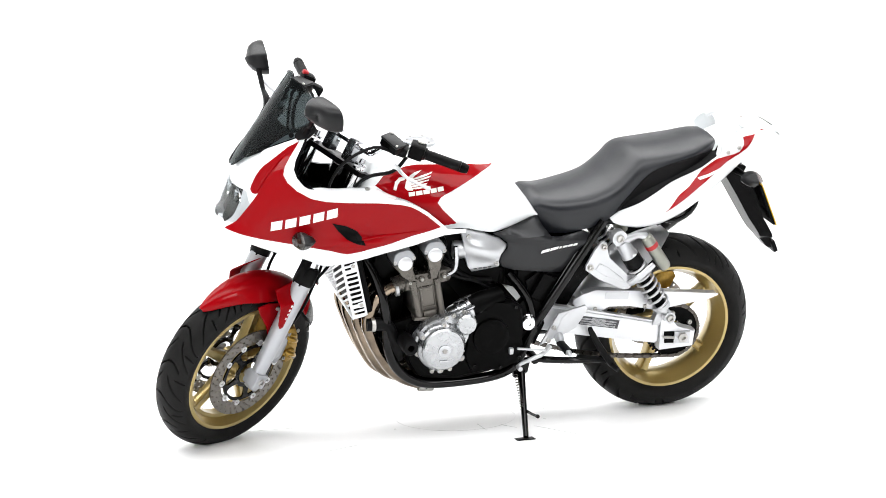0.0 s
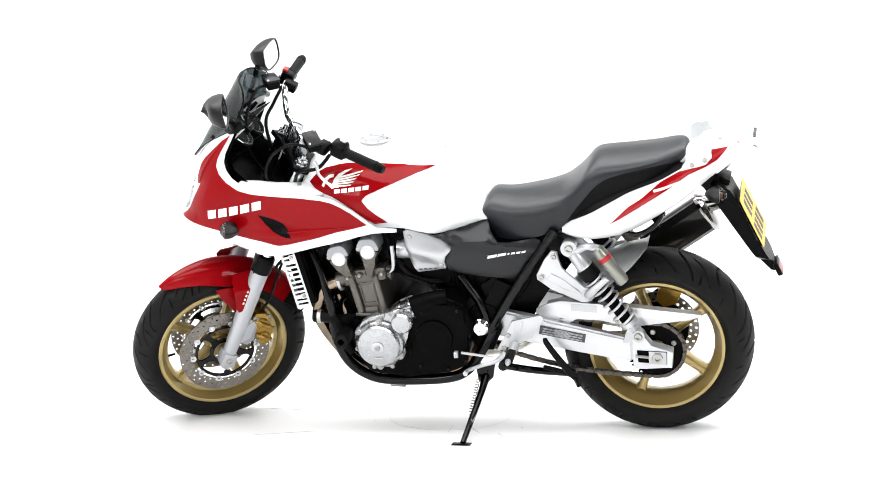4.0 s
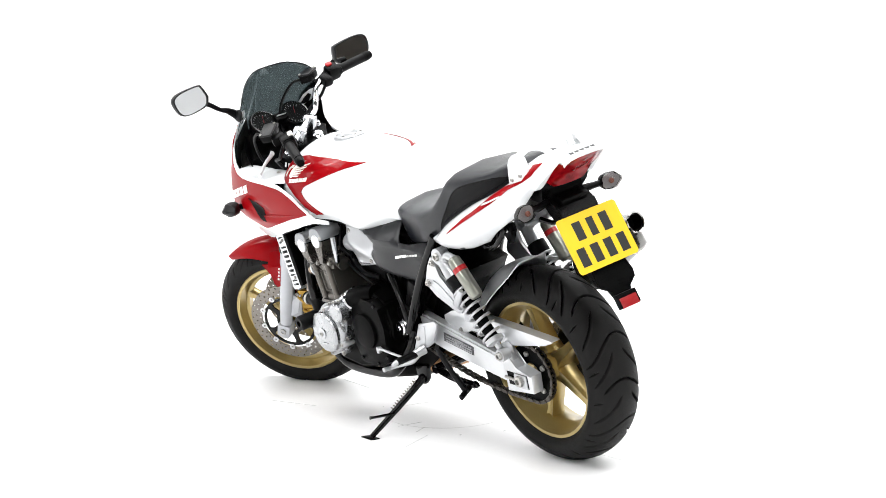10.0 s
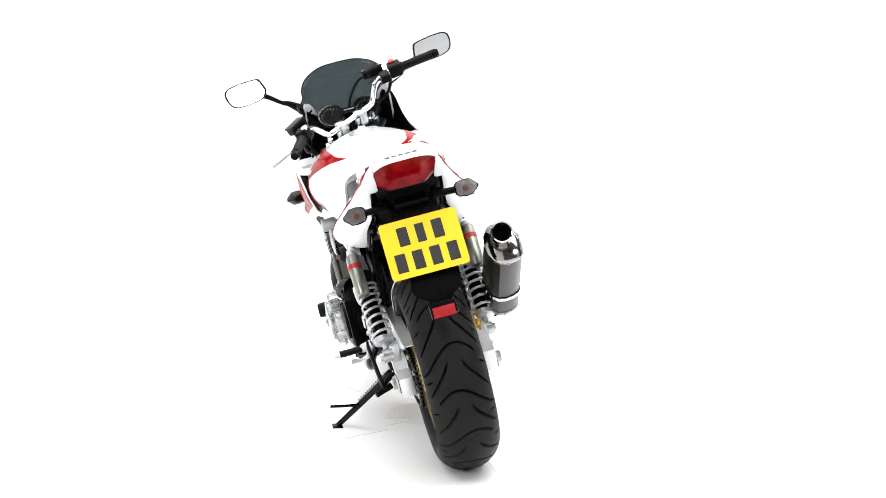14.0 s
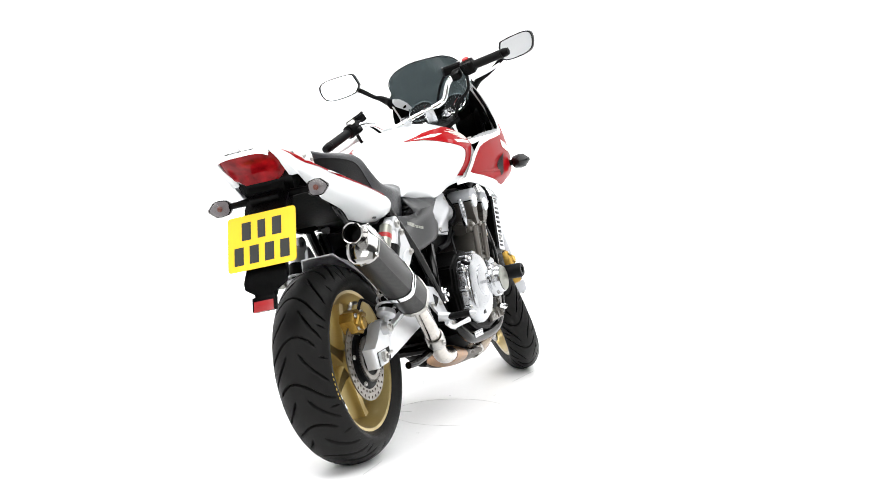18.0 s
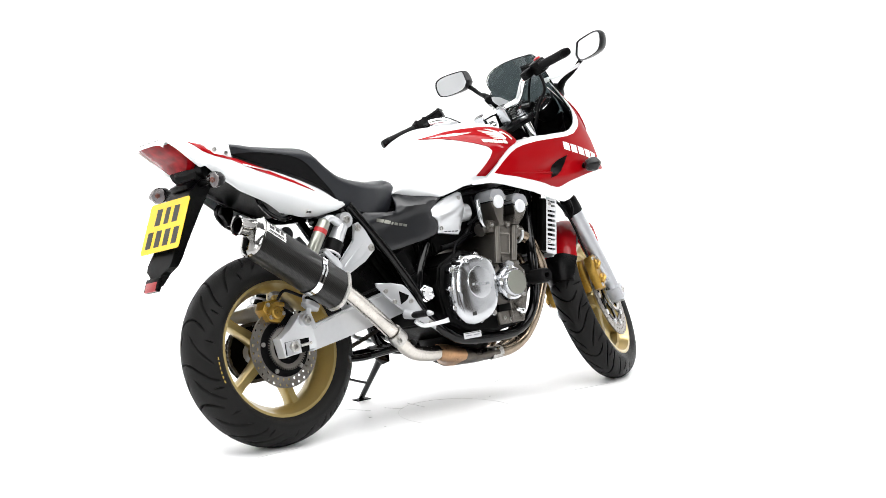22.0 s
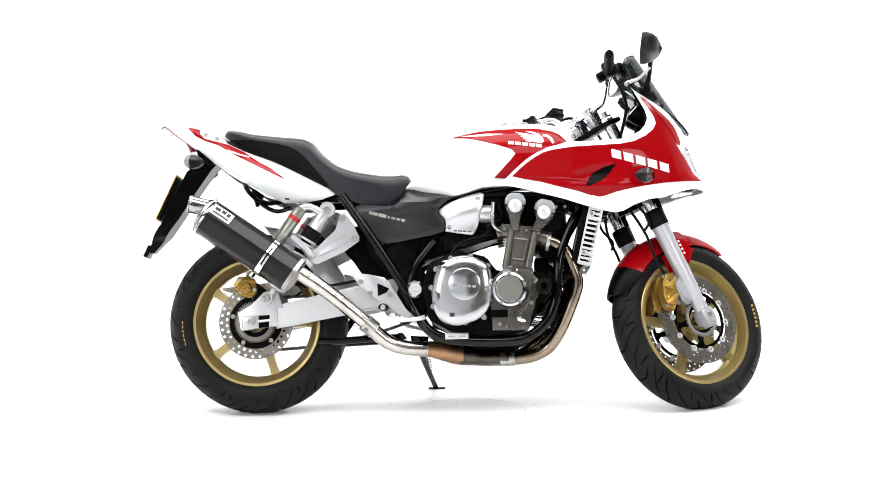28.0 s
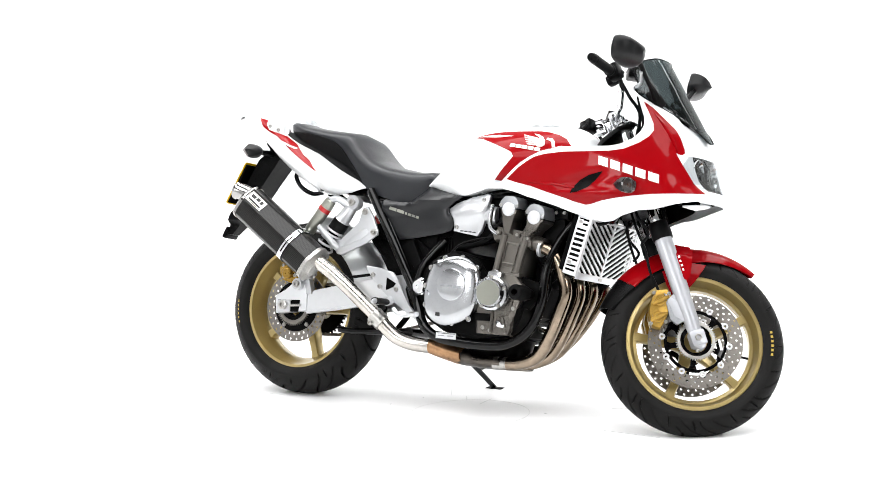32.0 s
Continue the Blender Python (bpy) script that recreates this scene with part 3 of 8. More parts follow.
def tank():
    rings = []
    for i in range(45):
        x = 0.525 + (1.12 - 0.525) * i / 44
        t, b = lerp(TANK_TOP, x), lerp(TANK_LOW, x)
        ring = []
        n = 20
        side = []
        for k in range(n + 1):
            u = math.sin(math.pi / 2 * k / n)
            z = b + (t - b) * u
            side.append((tank_y(x, z), z))
        ring = [(x, -y, z) for y, z in side] + [(x, y, z) for y, z in side[::-1][1:]]
        rings.append(ring)
    bm = bmesh.new()
    loft(bm, rings)
    ob = part("fuel_tank", bm, WHITE, None, "gloss white fuel tank with red flank graphics")
    red = [(0.684, 0.941), (0.725, 0.947), (0.784, 0.956), (0.843, 0.960), (0.882, 0.961), (0.95, 0.963), (0.985, 0.960), (1.03, 0.950), (1.056, 0.938), (1.085, 0.908), (1.06, 0.894), (1.0, 0.876), (0.967, 0.860), (0.93, 0.836), (0.870, 0.784),
           (0.830, 0.788), (0.862, 0.820), (0.885, 0.843), (0.903, 0.866), (0.892, 0.880), (0.880, 0.886), (0.842, 0.900), (0.784, 0.919), (0.739, 0.932)]
    for s, _ in SIDES:
        def on_tank(u, v, d, e):
            y, g = tank_y(u, v), (tank_y(u, v + 0.003) - tank_y(u, v - 0.003)) / 0.006
            k = 1 / math.sqrt(1 + g * g)
            return (u, s * (y + (e + d) * k), v - (e + d) * g * k)

        def decal(name, outline, material, e, label=""):
            bm = bmesh.new()
            skin(bm, outline, lambda u, v, d: on_tank(u, v, d, e), 0.0015, 0.008)
            part(name, bm, material, ob, label)
        decal("red_graphic", red, RED, 0.0022, "candy red painted graphic")
        # thin white flash in the red
        if s < 0:
            decal("white_flash", [(0.715, 0.939), (0.80, 0.944), (0.868, 0.940), (0.80, 0.934)], DECAL, 0.0034)
        # plain wing badge: swept blades under a curved leading edge
        for k in range(5):
            tip = (0.905 + 0.008 * k, 0.946 - 0.0085 * k)
            root = (0.978 + 0.001 * k, 0.931 - 0.0055 * k)
            mid = ((tip[0] + root[0]) / 2, (tip[1] + root[1]) / 2 - 0.002)
            decal("badge_blade", [tip, (mid[0], mid[1] + 0.0022), root, (root[0], root[1] - 0.0036), (mid[0], mid[1] - 0.0022), (tip[0] + 0.003, tip[1] - 0.003)], CREAM, 0.0036)
        decal("badge_blade", [(0.940, 0.950), (0.962, 0.946), (0.982, 0.938), (0.996, 0.924), (1.002, 0.908), (0.994, 0.902), (0.978, 0.902), (0.981, 0.915), (0.978, 0.928), (0.965, 0.938)], CREAM, 0.0042)
        decal("badge_blade", [(0.998, 0.936), (1.014, 0.934), (1.028, 0.924), (1.037, 0.904), (1.029, 0.901), (1.022, 0.916), (1.012, 0.926), (0.998, 0.929)], CREAM, 0.0036)
        for k in range(5):
            x0, zz = 0.880 + 0.0232 * k, 0.910 - 0.0027 * k
            decal("badge_block", [(x0, zz), (x0 + 0.0195, zz - 0.0023), (x0 + 0.0195, zz - 0.0135), (x0, zz - 0.0112)], CREAM, 0.0044)
    # filler cap
    bm = bmesh.new()
    turned(bm, [(0, 0.0), (0.028, 0.0), (0.030, 0.003), (0.048, 0.003), (0.052, 0.001), (0.053, -0.002), (0.053, -0.02), (0, -0.02)], (0.90, 0, 1.000), Vector((-0.03, 0, 1)), 40)
    part("filler_cap", bm, CAST, ob, "round chrome fuel filler cap")
    for k in range(6):
        a = 2 * math.pi * k / 6
        bolt(ob, (0.90 + 0.041 * math.cos(a), 0.041 * math.sin(a), 1.002), (0, 0, 1), 0.6)
    return ob


tank()

SEAT_TOP = [(-0.118, 0.955), (-0.112, 0.978), (-0.098, 0.992), (-0.06, 0.988), (-0.009, 0.976), (0.091, 0.965), (0.170, 0.958), (0.195, 0.946), (0.22, 0.916), (0.249, 0.888), (0.289, 0.860), (0.368, 0.836), (0.467, 0.824), (0.512, 0.827), (0.528, 0.822), (0.545, 0.80), (0.562, 0.776)]
SEAT_LOW = [(-0.118, 0.943), (-0.09, 0.940), (-0.05, 0.918), (0.065, 0.870), (0.2, 0.811), (0.26, 0.765), (0.30, 0.738), (0.374, 0.714), (0.45, 0.702), (0.49, 0.704), (0.515, 0.728), (0.545, 0.752), (0.562, 0.766)]
SEAT_W = [(-0.118, 0.040), (-0.10, 0.078), (-0.06, 0.108), (0.0, 0.130), (0.1, 0.146), (0.19, 0.152), (0.26, 0.156), (0.34, 0.156), (0.42, 0.146), (0.49, 0.126), (0.53, 0.112), (0.562, 0.085)]


def seat():
    def ring(x, lo, hi):
        t, b, w = lerp(SEAT_TOP, x), lerp(SEAT_LOW, x), lerp(SEAT_W, x)
        pts = []
        for k in range(13):
            u = lo + (hi - lo) * k / 12
            z = b + (t - b) * u
            # sides slope out to a soft edge near the top, which is crowned
            if u < 0.62:
                y = w * (0.90 + 0.10 * (u / 0.62))
            else:
                v = (u - 0.62) / 0.38
                y = w * (1 - v ** 2.6) ** 0.5 if v < 1 else 0
            pts.append((y, z))
        return [(x, -y, z) for y, z in pts] + [(x, y, z) for y, z in pts[::-1]]
    xs = [-0.118 + (0.562 + 0.118) * i / 63 for i in range(64)]
    bm = bmesh.new()
    loft(bm, [ring(x, 0.0, 1.0) for x in xs])
    bmesh.ops.remove_doubles(bm, verts=bm.verts[:], dist=0.0005)
    ob = part("seat", bm, SEAT, None, "stepped dual seat in dark grey and black vinyl", smooth=60)
    # darker side panels and piping on the pillion half
    side = [(-0.100, 0.952), (-0.02, 0.944), (0.06, 0.930), (0.125, 0.913), (0.165, 0.888), (0.20, 0.850), (0.245, 0.796), (0.262, 0.768), (0.20, 0.814), (0.065, 0.873), (-0.05, 0.921)]

    def seat_y(x, z):
        t, b, w = lerp(SEAT_TOP, x), lerp(SEAT_LOW, x), lerp(SEAT_W, x)
        u = min(1, max(0, (z - b) / max(t - b, 1e-4)))
        return w * (0.90 + 0.10 * u / 0.62) if u < 0.62 else w * max(0.05, 1 - ((u - 0.62) / 0.38) ** 2.6) ** 0.5
    for s, _ in SIDES:
        bm = bmesh.new()
        skin(bm, side, lambda u, v, d: (u, s * (seat_y(u, v) + 0.0016 + d), v), 0.002, 0.010)
        part("side_panel", bm, SEATSIDE, ob, "smooth black vinyl side panel")
        bm = bmesh.new()
        tube(bm, [(x, s * (seat_y(x, z) + 0.001), z) for x, z in side[:8]], 0.0022, 6, 4)
        part("piping", bm, SEATSIDE, ob)
    return ob


seat()

TAIL_W = [(-0.32, 0.096), (-0.24, 0.110), (-0.16, 0.130), (-0.08, 0.158), (0.0, 0.192), (0.07, 0.216), (0.12, 0.224), (0.18, 0.215), (0.24, 0.190), (0.29, 0.164)]


TAIL_CREASE = [(-0.25, 0.998), (-0.18, 0.962), (-0.119, 0.928), (-0.049, 0.887), (0.026, 0.843), (0.11, 0.800), (0.2, 0.765), (0.29, 0.73)]


def tail_y(x, z):
    """Half width of the tail: bulging at mid height, tumbling in to the seat and tucked under."""
    mid = lerp([(-0.3, 0.985), (-0.2, 0.935), (-0.1, 0.875), (0.0, 0.825), (0.12, 0.782), (0.2, 0.765), (0.29, 0.748)], x)
    d = z - mid
    if d < 0:
        return max(0.05, lerp(TAIL_W, x) - 20.0 * d * d)
    # a crease, above which the panel turns in to the seat; it fades out towards the lamp
    crease = max(0.0, z - lerp(TAIL_CREASE, x))
    aft = min(1, max(0, (-0.20 - x) / 0.06))
    return max(0.05, lerp(TAIL_W, x) - (1 - aft) * (1.5 * d * d + 1.25 * crease + 4.0 * crease * crease) - aft * (8.0 * d * d + 0.2 * d))


def signal(c, way, foot, name, label):
    """A direction signal: black cup, faceted lens facing way along x, stalk from foot."""
    s = 1 if c[1] > 0 else -1
    bm = bmesh.new()
    tube(bm, [foot, ((foot[0] + c[0]) / 2, (foot[1] + c[1]) / 2, (foot[2] + c[2]) / 2), (c[0] - way * 0.008, c[1] - s * 0.02, c[2])], [0.015, 0.010, 0.010], 10, 3)
    st = part(name, bm, PLASTIC, None, label)

    def ring(x, w, h):
        # six-sided, drawn out to a blunt point away from the stalk
        out = []
        for y, z in ((1.06, 0.16), (1.06, -0.16), (0.42, -0.92), (-0.1, -1.0), (-0.74, -0.86), (-1.0, -0.5), (-1.0, 0.5), (-0.74, 0.86), (-0.1, 1.0), (0.42, 0.92)):
            out.append((c[0] + way * x - 0.004 * y, c[1] + s * w * y, c[2] + h * z))
        return out
    bm = bmesh.new()
    loft(bm, [ring(-0.034, 0.008, 0.007), ring(-0.028, 0.018, 0.014), ring(-0.012, 0.031, 0.023), ring(0.004, 0.034, 0.026)])
    part("signal_cup", bm, MATT, st, "black signal cup", smooth=25)
    bm = bmesh.new()
    loft(bm, [ring(0.0045, 0.034, 0.026), ring(0.012, 0.033, 0.025), ring(0.024, 0.022, 0.016), ring(0.027, 0.012, 0.009)])
    part("signal_lens", bm, PALE if way < 0 else SMOKE, st, "clear faceted lens", smooth=12)
    bm = bmesh.new()
    loft(bm, [ring(0.0046, 0.030, 0.023), ring(0.0060, 0.029, 0.022)])
    part("signal_reflector", bm, BRUSH, st, "", None, 0)
    bm = bmesh.new()
    turned(bm, [(0, 0), (0.007, 0.0), (0.009, 0.006), (0.006, 0.011), (0, 0.012)], (c[0] + way * 0.006, c[1] - s * 0.003, c[2]), (way, 0, 0), 14)
    part("signal_bulb", bm, AMBER, st)


def tail():
    outline = [(-0.312, 1.008), (-0.25, 0.962), (-0.19, 0.912), (-0.14, 0.868), (-0.09, 0.829), (-0.012, 0.782), (0.045, 0.744), (0.11, 0.722), (0.17, 0.716), (0.24, 0.728), (0.278, 0.742), (0.283, 0.750), (0.265, 0.766),
               (0.2, 0.798), (0.075, 0.863), (-0.031, 0.904), (-0.090, 0.933), (-0.112, 0.960), (-0.13, 0.978), (-0.17, 0.994), (-0.23, 1.006)]
    red = [(0.124, 0.790), (0.067, 0.836), (0.027, 0.858), (-0.030, 0.900), (-0.088, 0.929), (-0.170, 0.951), (-0.186, 0.969), (-0.185, 0.988), (-0.237, 0.999), (-0.203, 0.963), (-0.168, 0.944), (-0.118, 0.925), (-0.050, 0.882), (0.020, 0.845), (0.085, 0.810)]
    stripe = [(-0.008, 0.8815), (-0.045, 0.892), (-0.088, 0.908), (-0.090, 0.904), (-0.047, 0.887), (-0.012, 0.8765)]
    for s, _ in SIDES:
        bm = bmesh.new()
        skin(bm, outline, lambda u, v, d: (u, s * (tail_y(u, v) + d), v), 0.004, 0.0075, roll=0.004)
        ob = part("tail_side_panel", bm, WHITE, None, "gloss white tail side panel with a red flash")
        bm = bmesh.new()
        skin(bm, red, lambda u, v, d: (u, s * (tail_y(u, v) + 0.0022 + d), v), 0.002, 0.006)
        flash = part("red_flash", bm, RED, ob, "candy red painted flash")
        bm = bmesh.new()
        skin(bm, stripe, lambda u, v, d: (u, s * (tail_y(u, v) + 0.0050 + d), v), 0.0012, 0.006)
        part("pinstripe", bm, WHITE, flash, "white pinstripe")
        # dark fixing at its lower edge
        bm = bmesh.new()
        tube(bm, [(0.128, s * (tail_y(0.128, 0.731) + 0.001), 0.731), (0.114, s * (tail_y(0.114, 0.733) + 0.001), 0.733)], 0.004, 8, 1)
        part("panel_fixing", bm, INK, ob)
    # deck between the sides, behind the seat
    rings = []
    for x, z in ((-0.085, 0.955), (-0.12, 0.983), (-0.16, 1.001), (-0.22, 1.014), (-0.280, 1.019), (-0.308, 1.0185), (-0.322, 1.0150), (-0.328, 1.008)):
        w = tail_y(x, z - 0.010) + 0.001
        ring = []
        for k in range(13):
            q = -1 + k / 6
            ring.append((x, q * w, z - 0.014 * abs(q) ** 4))
        rings.append(ring)
    bm = bmesh.new()
    vs = [[bm.verts.new(p) for p in r] for r in rings]
    lo = [[bm.verts.new((p[0], p[1] * 0.98, p[2] - 0.006)) for p in r] for r in rings]
    for a, b, c, d in zip(vs, vs[1:], lo, lo[1:]):
        for k in range(12):
            bm.faces.new((a[k], a[k + 1], b[k + 1], b[k]))
            bm.faces.new((c[k + 1], c[k], d[k], d[k + 1]))
    for k in range(12):
        bm.faces.new((vs[0][k + 1], vs[0][k], lo[0][k], lo[0][k + 1]))
        bm.faces.new((vs[-1][k], vs[-1][k + 1], lo[-1][k + 1], lo[-1][k]))
    deck = part("tail_deck", bm, WHITE, None, "white tail deck")
    for k in range(5):
        bm = bmesh.new()
        block(bm, None, (0.0095, 0.014, 0.0016), 0, Matrix.Translation((-0.3150, 0.045 - 0.020 * k, 1.0170)) @ Matrix.Rotation(radians(-14), 4, "Y"))
        part("badge_block", bm, INK, deck, "", None, 0)
    # tail lamp: slanting six-sided lens, proud in the middle
    stations = ((-0.304, 1.006, 0.084), (-0.301, 1.000, 0.085), (-0.262, 0.968, 0.091), (-0.232, 0.946, 0.094), (-0.226, 0.930, 0.077), (-0.222, 0.916, 0.058))
    bm = bmesh.new()
    rings = []
    for x, z, w in stations:
        rings.append([(x - out, q * w, z) for q, out in ((-1, 0.0), (-0.86, 0.010), (-0.5, 0.016), (0, 0.018), (0.5, 0.016), (0.86, 0.010), (1, 0.0))] + [(x + 0.04, w * 0.94, z + 0.004), (x + 0.04, -w * 0.94, z + 0.004)])
    loft(bm, rings)
    lamp = part("tail_lamp", bm, TAILRED, None, "deep red six-sided tail lamp lens under the tail deck", smooth=28)
    # white rim down each side of the lamp, from the deck to the undertray
    for s, _ in SIDES:
        bm = bmesh.new()
        rows = []
        for k in range(9):
            t = k / 8
            x, z = -0.314 + 0.112 * t, 1.007 - 0.090 * t
            out, inn = tail_y(x, z) + 0.001, lerp([(0, 0.087), (0.35, 0.092), (0.6, 0.088), (1.0, 0.084)], t)
            out = max(out, inn + 0.006)
            rows.append([bm.verts.new(p) for p in ((x - 0.001, s * inn, z), (x - 0.004, s * (out + inn) / 2, z), (x, s * out, z), (x + 0.012, s * out, z + 0.008), (x + 0.030, s * inn, z + 0.010))])
        for a, b in zip(rows, rows[1:]):
            for k in range(5):
                bm.faces.new((a[k], a[(k + 1) % 5], b[(k + 1) % 5], b[k]))
        bm.faces.new(rows[0]), bm.faces.new(rows[-1])
        part("lamp_rim", bm, WHITE, lamp, "white rim")
    # dark valance closing the tail below the lamp
    bm = bmesh.new()
    rings = []
    for x, z, w in ((-0.205, 0.944, 0.088), (-0.207, 0.922, 0.090), (-0.200, 0.900, 0.088), (-0.185, 0.880, 0.080), (-0.165, 0.866, 0.074)):
        rings.append([(x, -w, z), (x - 0.004, 0, z), (x, w, z), (x + 0.05, w, z + 0.01), (x + 0.05, -w, z + 0.01)])
    loft(bm, rings)
    part("lamp_valance", bm, PLASTIC, None, "black valance under the tail lamp")
    # grab rails: a wide bolted foot that rises into a hoop beside the pillion seat
    hoop = [(-0.104, 0.930), (-0.140, 0.938), (-0.174, 0.950), (-0.187, 0.968), (-0.184, 0.990), (-0.172, 1.010), (-0.150, 1.022), (-0.126, 1.020), (-0.110, 1.002), (-0.108, 0.970)]
    for s, _ in SIDES:
        def rail_y(x, z):
            return 0.128 - 0.10 * max(0.0, z - 0.965) - 6.0 * max(0.0, z - 0.985) ** 2 + 0.15 * min(0.0, x + 0.15)
        bm = bmesh.new()
        skin(bm, hoop, lambda u, v, d: (u, s * (rail_y(u, v) + d), v), 0.012, 0.010, 3, 0.004)
        rail = part("grab_rail", bm, WHITE, None, "white grab rail beside the pillion seat")
        bm = bmesh.new()
        tube(bm, [(-0.150, s * 0.108, 1.014), (-0.164, s * 0.088, 1.032), (-0.180, s * 0.066, 1.034), (-0.204, s * 0.048, 1.022), (-0.222, s * 0.040, 1.010)], [0.012, 0.011, 0.010, 0.009, 0.009], 12, 5)
        part("rail_bar", bm, WHITE, rail)
        for x, z in ((-0.127, 0.951), (-0.166, 0.965)):
            bolt(rail, (x, s * (rail_y(x, z) - 0.001), z), (0, s, 0), 1.15)
    # undertray and number plate carrier
    bm = bmesh.new()
    rings = []
    for x, z, w, h in ((0.14, 0.745, 0.100, 0.03), (0.0, 0.800, 0.100, 0.04), (-0.10, 0.868, 0.095, 0.04), (-0.17, 0.893, 0.070, 0.04), (-0.205, 0.868, 0.060, 0.04)):
        rings.append([(x, -w, z), (x, -w, z + h), (x, w, z + h), (x, w, z)])
    loft(bm, rings)
    part("undertray", bm, ENGBLACK, None, "black plastic undertray")
    bm = bmesh.new()
    rings = []
    for x, z, w, t in ((-0.155, 0.895, 0.070, 0.05), (-0.195, 0.850, 0.070, 0.045), (-0.24, 0.775, 0.066, 0.035), (-0.285, 0.690, 0.062, 0.022), (-0.318, 0.640, 0.072, 0.018), (-0.330, 0.620, 0.066, 0.016), (-0.342, 0.603, 0.034, 0.014), (-0.376, 0.566, 0.028, 0.014)):
        back = 0.55 * t + (0.022 if 0.6 < z < 0.86 else 0.0)
        rings.append([(x - back, -w, z - t * 0.1), (x - back, w, z - t * 0.1), (x + t * 0.8, w * 0.8, z), (x + t * 0.8, -w * 0.8, z)])
    loft(bm, rings)
    hang = part("plate_hanger", bm, PLASTIC, None, "black plastic rear mudguard carrying the number plate", smooth=25)
    bm = bmesh.new()
    block(bm, None, (0.05, 0.10, 0.02), 0.005, Matrix.Translation((-0.215, 0, 0.872)) @ Matrix.Rotation(radians(-20), 4, "Y"))
    part("plate_lamp", bm, PLASTIC, hang)
    bm = bmesh.new()
    block(bm, None, (0.016, 0.078, 0.044), 0.004, Matrix.Translation((-0.386, 0, 0.572)) @ Matrix.Rotation(radians(25), 4, "Y"))
    part("reflector_holder", bm, PLASTIC, hang)
    bm = bmesh.new()
    block(bm, None, (0.004, 0.066, 0.032), 0.001, Matrix.Translation((-0.3945, 0, 0.568)) @ Matrix.Rotation(radians(25), 4, "Y"))
    part("rear_reflector", bm, REDLENS, hang, "red rear reflector")
    # number plate, its writing as plain bars
    pm = BIKE @ Matrix.Translation((-0.308, 0.002, 0.753)) @ Matrix.Rotation(radians(25.5), 4, "Y")
    bm = bmesh.new()
    corners = []
    for cy, cz, a0 in ((0.103, 0.075, 0), (-0.103, 0.075, 90), (-0.103, -0.075, 180), (0.103, -0.075, 270)):
        corners += [(cy + 0.011 * math.cos(radians(a0 + 18 * i)), cz + 0.011 * math.sin(radians(a0 + 18 * i))) for i in range(6)]
    plate(bm, corners, -0.0008, 0.0008, 0.0002)
    bm.transform(Matrix.Rotation(radians(90), 4, "Z"))
    pl = part("number_plate", bm, YELLOW, None, "yellow rear number plate", pm, 0)
    bm = bmesh.new()
    block(bm, (0.0048, 0, -0.001), (0.007, 0.214, 0.158), 0.001)
    part("plate_backing", bm, PLASTIC, pl, "black plastic backing")
    for row, n, z in ((0, 3, 0.036), (1, 4, -0.040)):
        for k in range(n):
            bm = bmesh.new()
            block(bm, (-0.0011, (n - 1) / 2 * 0.051 - 0.051 * k, z), (0.0008, 0.031 if (row, k) != (0, 1) else 0.026, 0.056), 0)
            part("plate_bar", bm, INK, pl, "", None, 0)
    # rear direction signals on stalks
    for s, _ in SIDES:
        signal((-0.205, s * 0.166, 0.866), -1, (-0.19, s * 0.05, 0.868), "rear_signal", "rear direction signal with a clear lens on a black stalk")


tail()


def seat_skirt():
    """Black edge that closes the gap between the seat and the tail panels."""
    edge = [(-0.095, 0.935), (-0.031, 0.903), (0.075, 0.862), (0.2, 0.797), (0.262, 0.768)]
    for s, _ in SIDES:
        bm = bmesh.new()
        rings = []
        for k in range(25):
            x = -0.095 + 0.357 * k / 24
            z1 = lerp(edge, x)
            z0 = lerp(SEAT_LOW, x) + 0.012
            y0, y1 = lerp(SEAT_W, x) * 0.88, tail_y(x, z1) - 0.005
            rings.append([(x, s * y0, z0), (x, s * (y0 * 0.4 + y1 * 0.6), z0 * 0.4 + z1 * 0.6 + 0.004), (x, s * y1, z1 + 0.001), (x, s * y1, z1 - 0.006), (x, s * y0, z0 - 0.012)])
        loft(bm, rings)
        part("seat_skirt", bm, SEATSIDE, None, "black edge under the seat")


seat_skirt()

NOSE = [(0.66, 1.47), (0.70, 1.50), (0.74, 1.553), (0.765, 1.574), (0.80, 1.566), (0.86, 1.546), (0.91, 1.524), (0.96, 1.495), (1.0, 1.468), (1.04, 1.432), (1.08, 1.395), (1.12, 1.36)]
FAIR_W = [(0.66, 0.200), (0.70, 0.224), (0.74, 0.242), (0.78, 0.248), (0.83, 0.254), (0.88, 0.253), (0.94, 0.247), (1.0, 0.241), (1.06, 0.232), (1.12, 0.212)]


def fair_y(x, z):
    """Half width of the fairing: widest at mid height, rounding in to the nose."""
    n, w = lerp(NOSE, z), lerp(FAIR_W, z)
    back = lerp([(0.80, -0.030), (0.90, -0.014), (1.0, -0.004), (1.1, 0.0)], x)
    x0 = 1.02
    u = max(0.0, min(1.0, (x - x0) / (n - x0)))
    # a hollow runs forward over a rolled lower edge
    fold = 0.009 * math.exp(-((z - 0.752) / 0.015) ** 2) * math.exp(-((x - 1.16) / 0.13) ** 4) - 0.011 * math.exp(-((z - 0.790 - 0.28 * (x - 1.15)) / 0.018) ** 2) * math.exp(-((x - 1.17) / 0.075) ** 2)
    return max(0.0, (w + back + fold)) * (1 - u ** 3.0) ** (1 / 2.2)


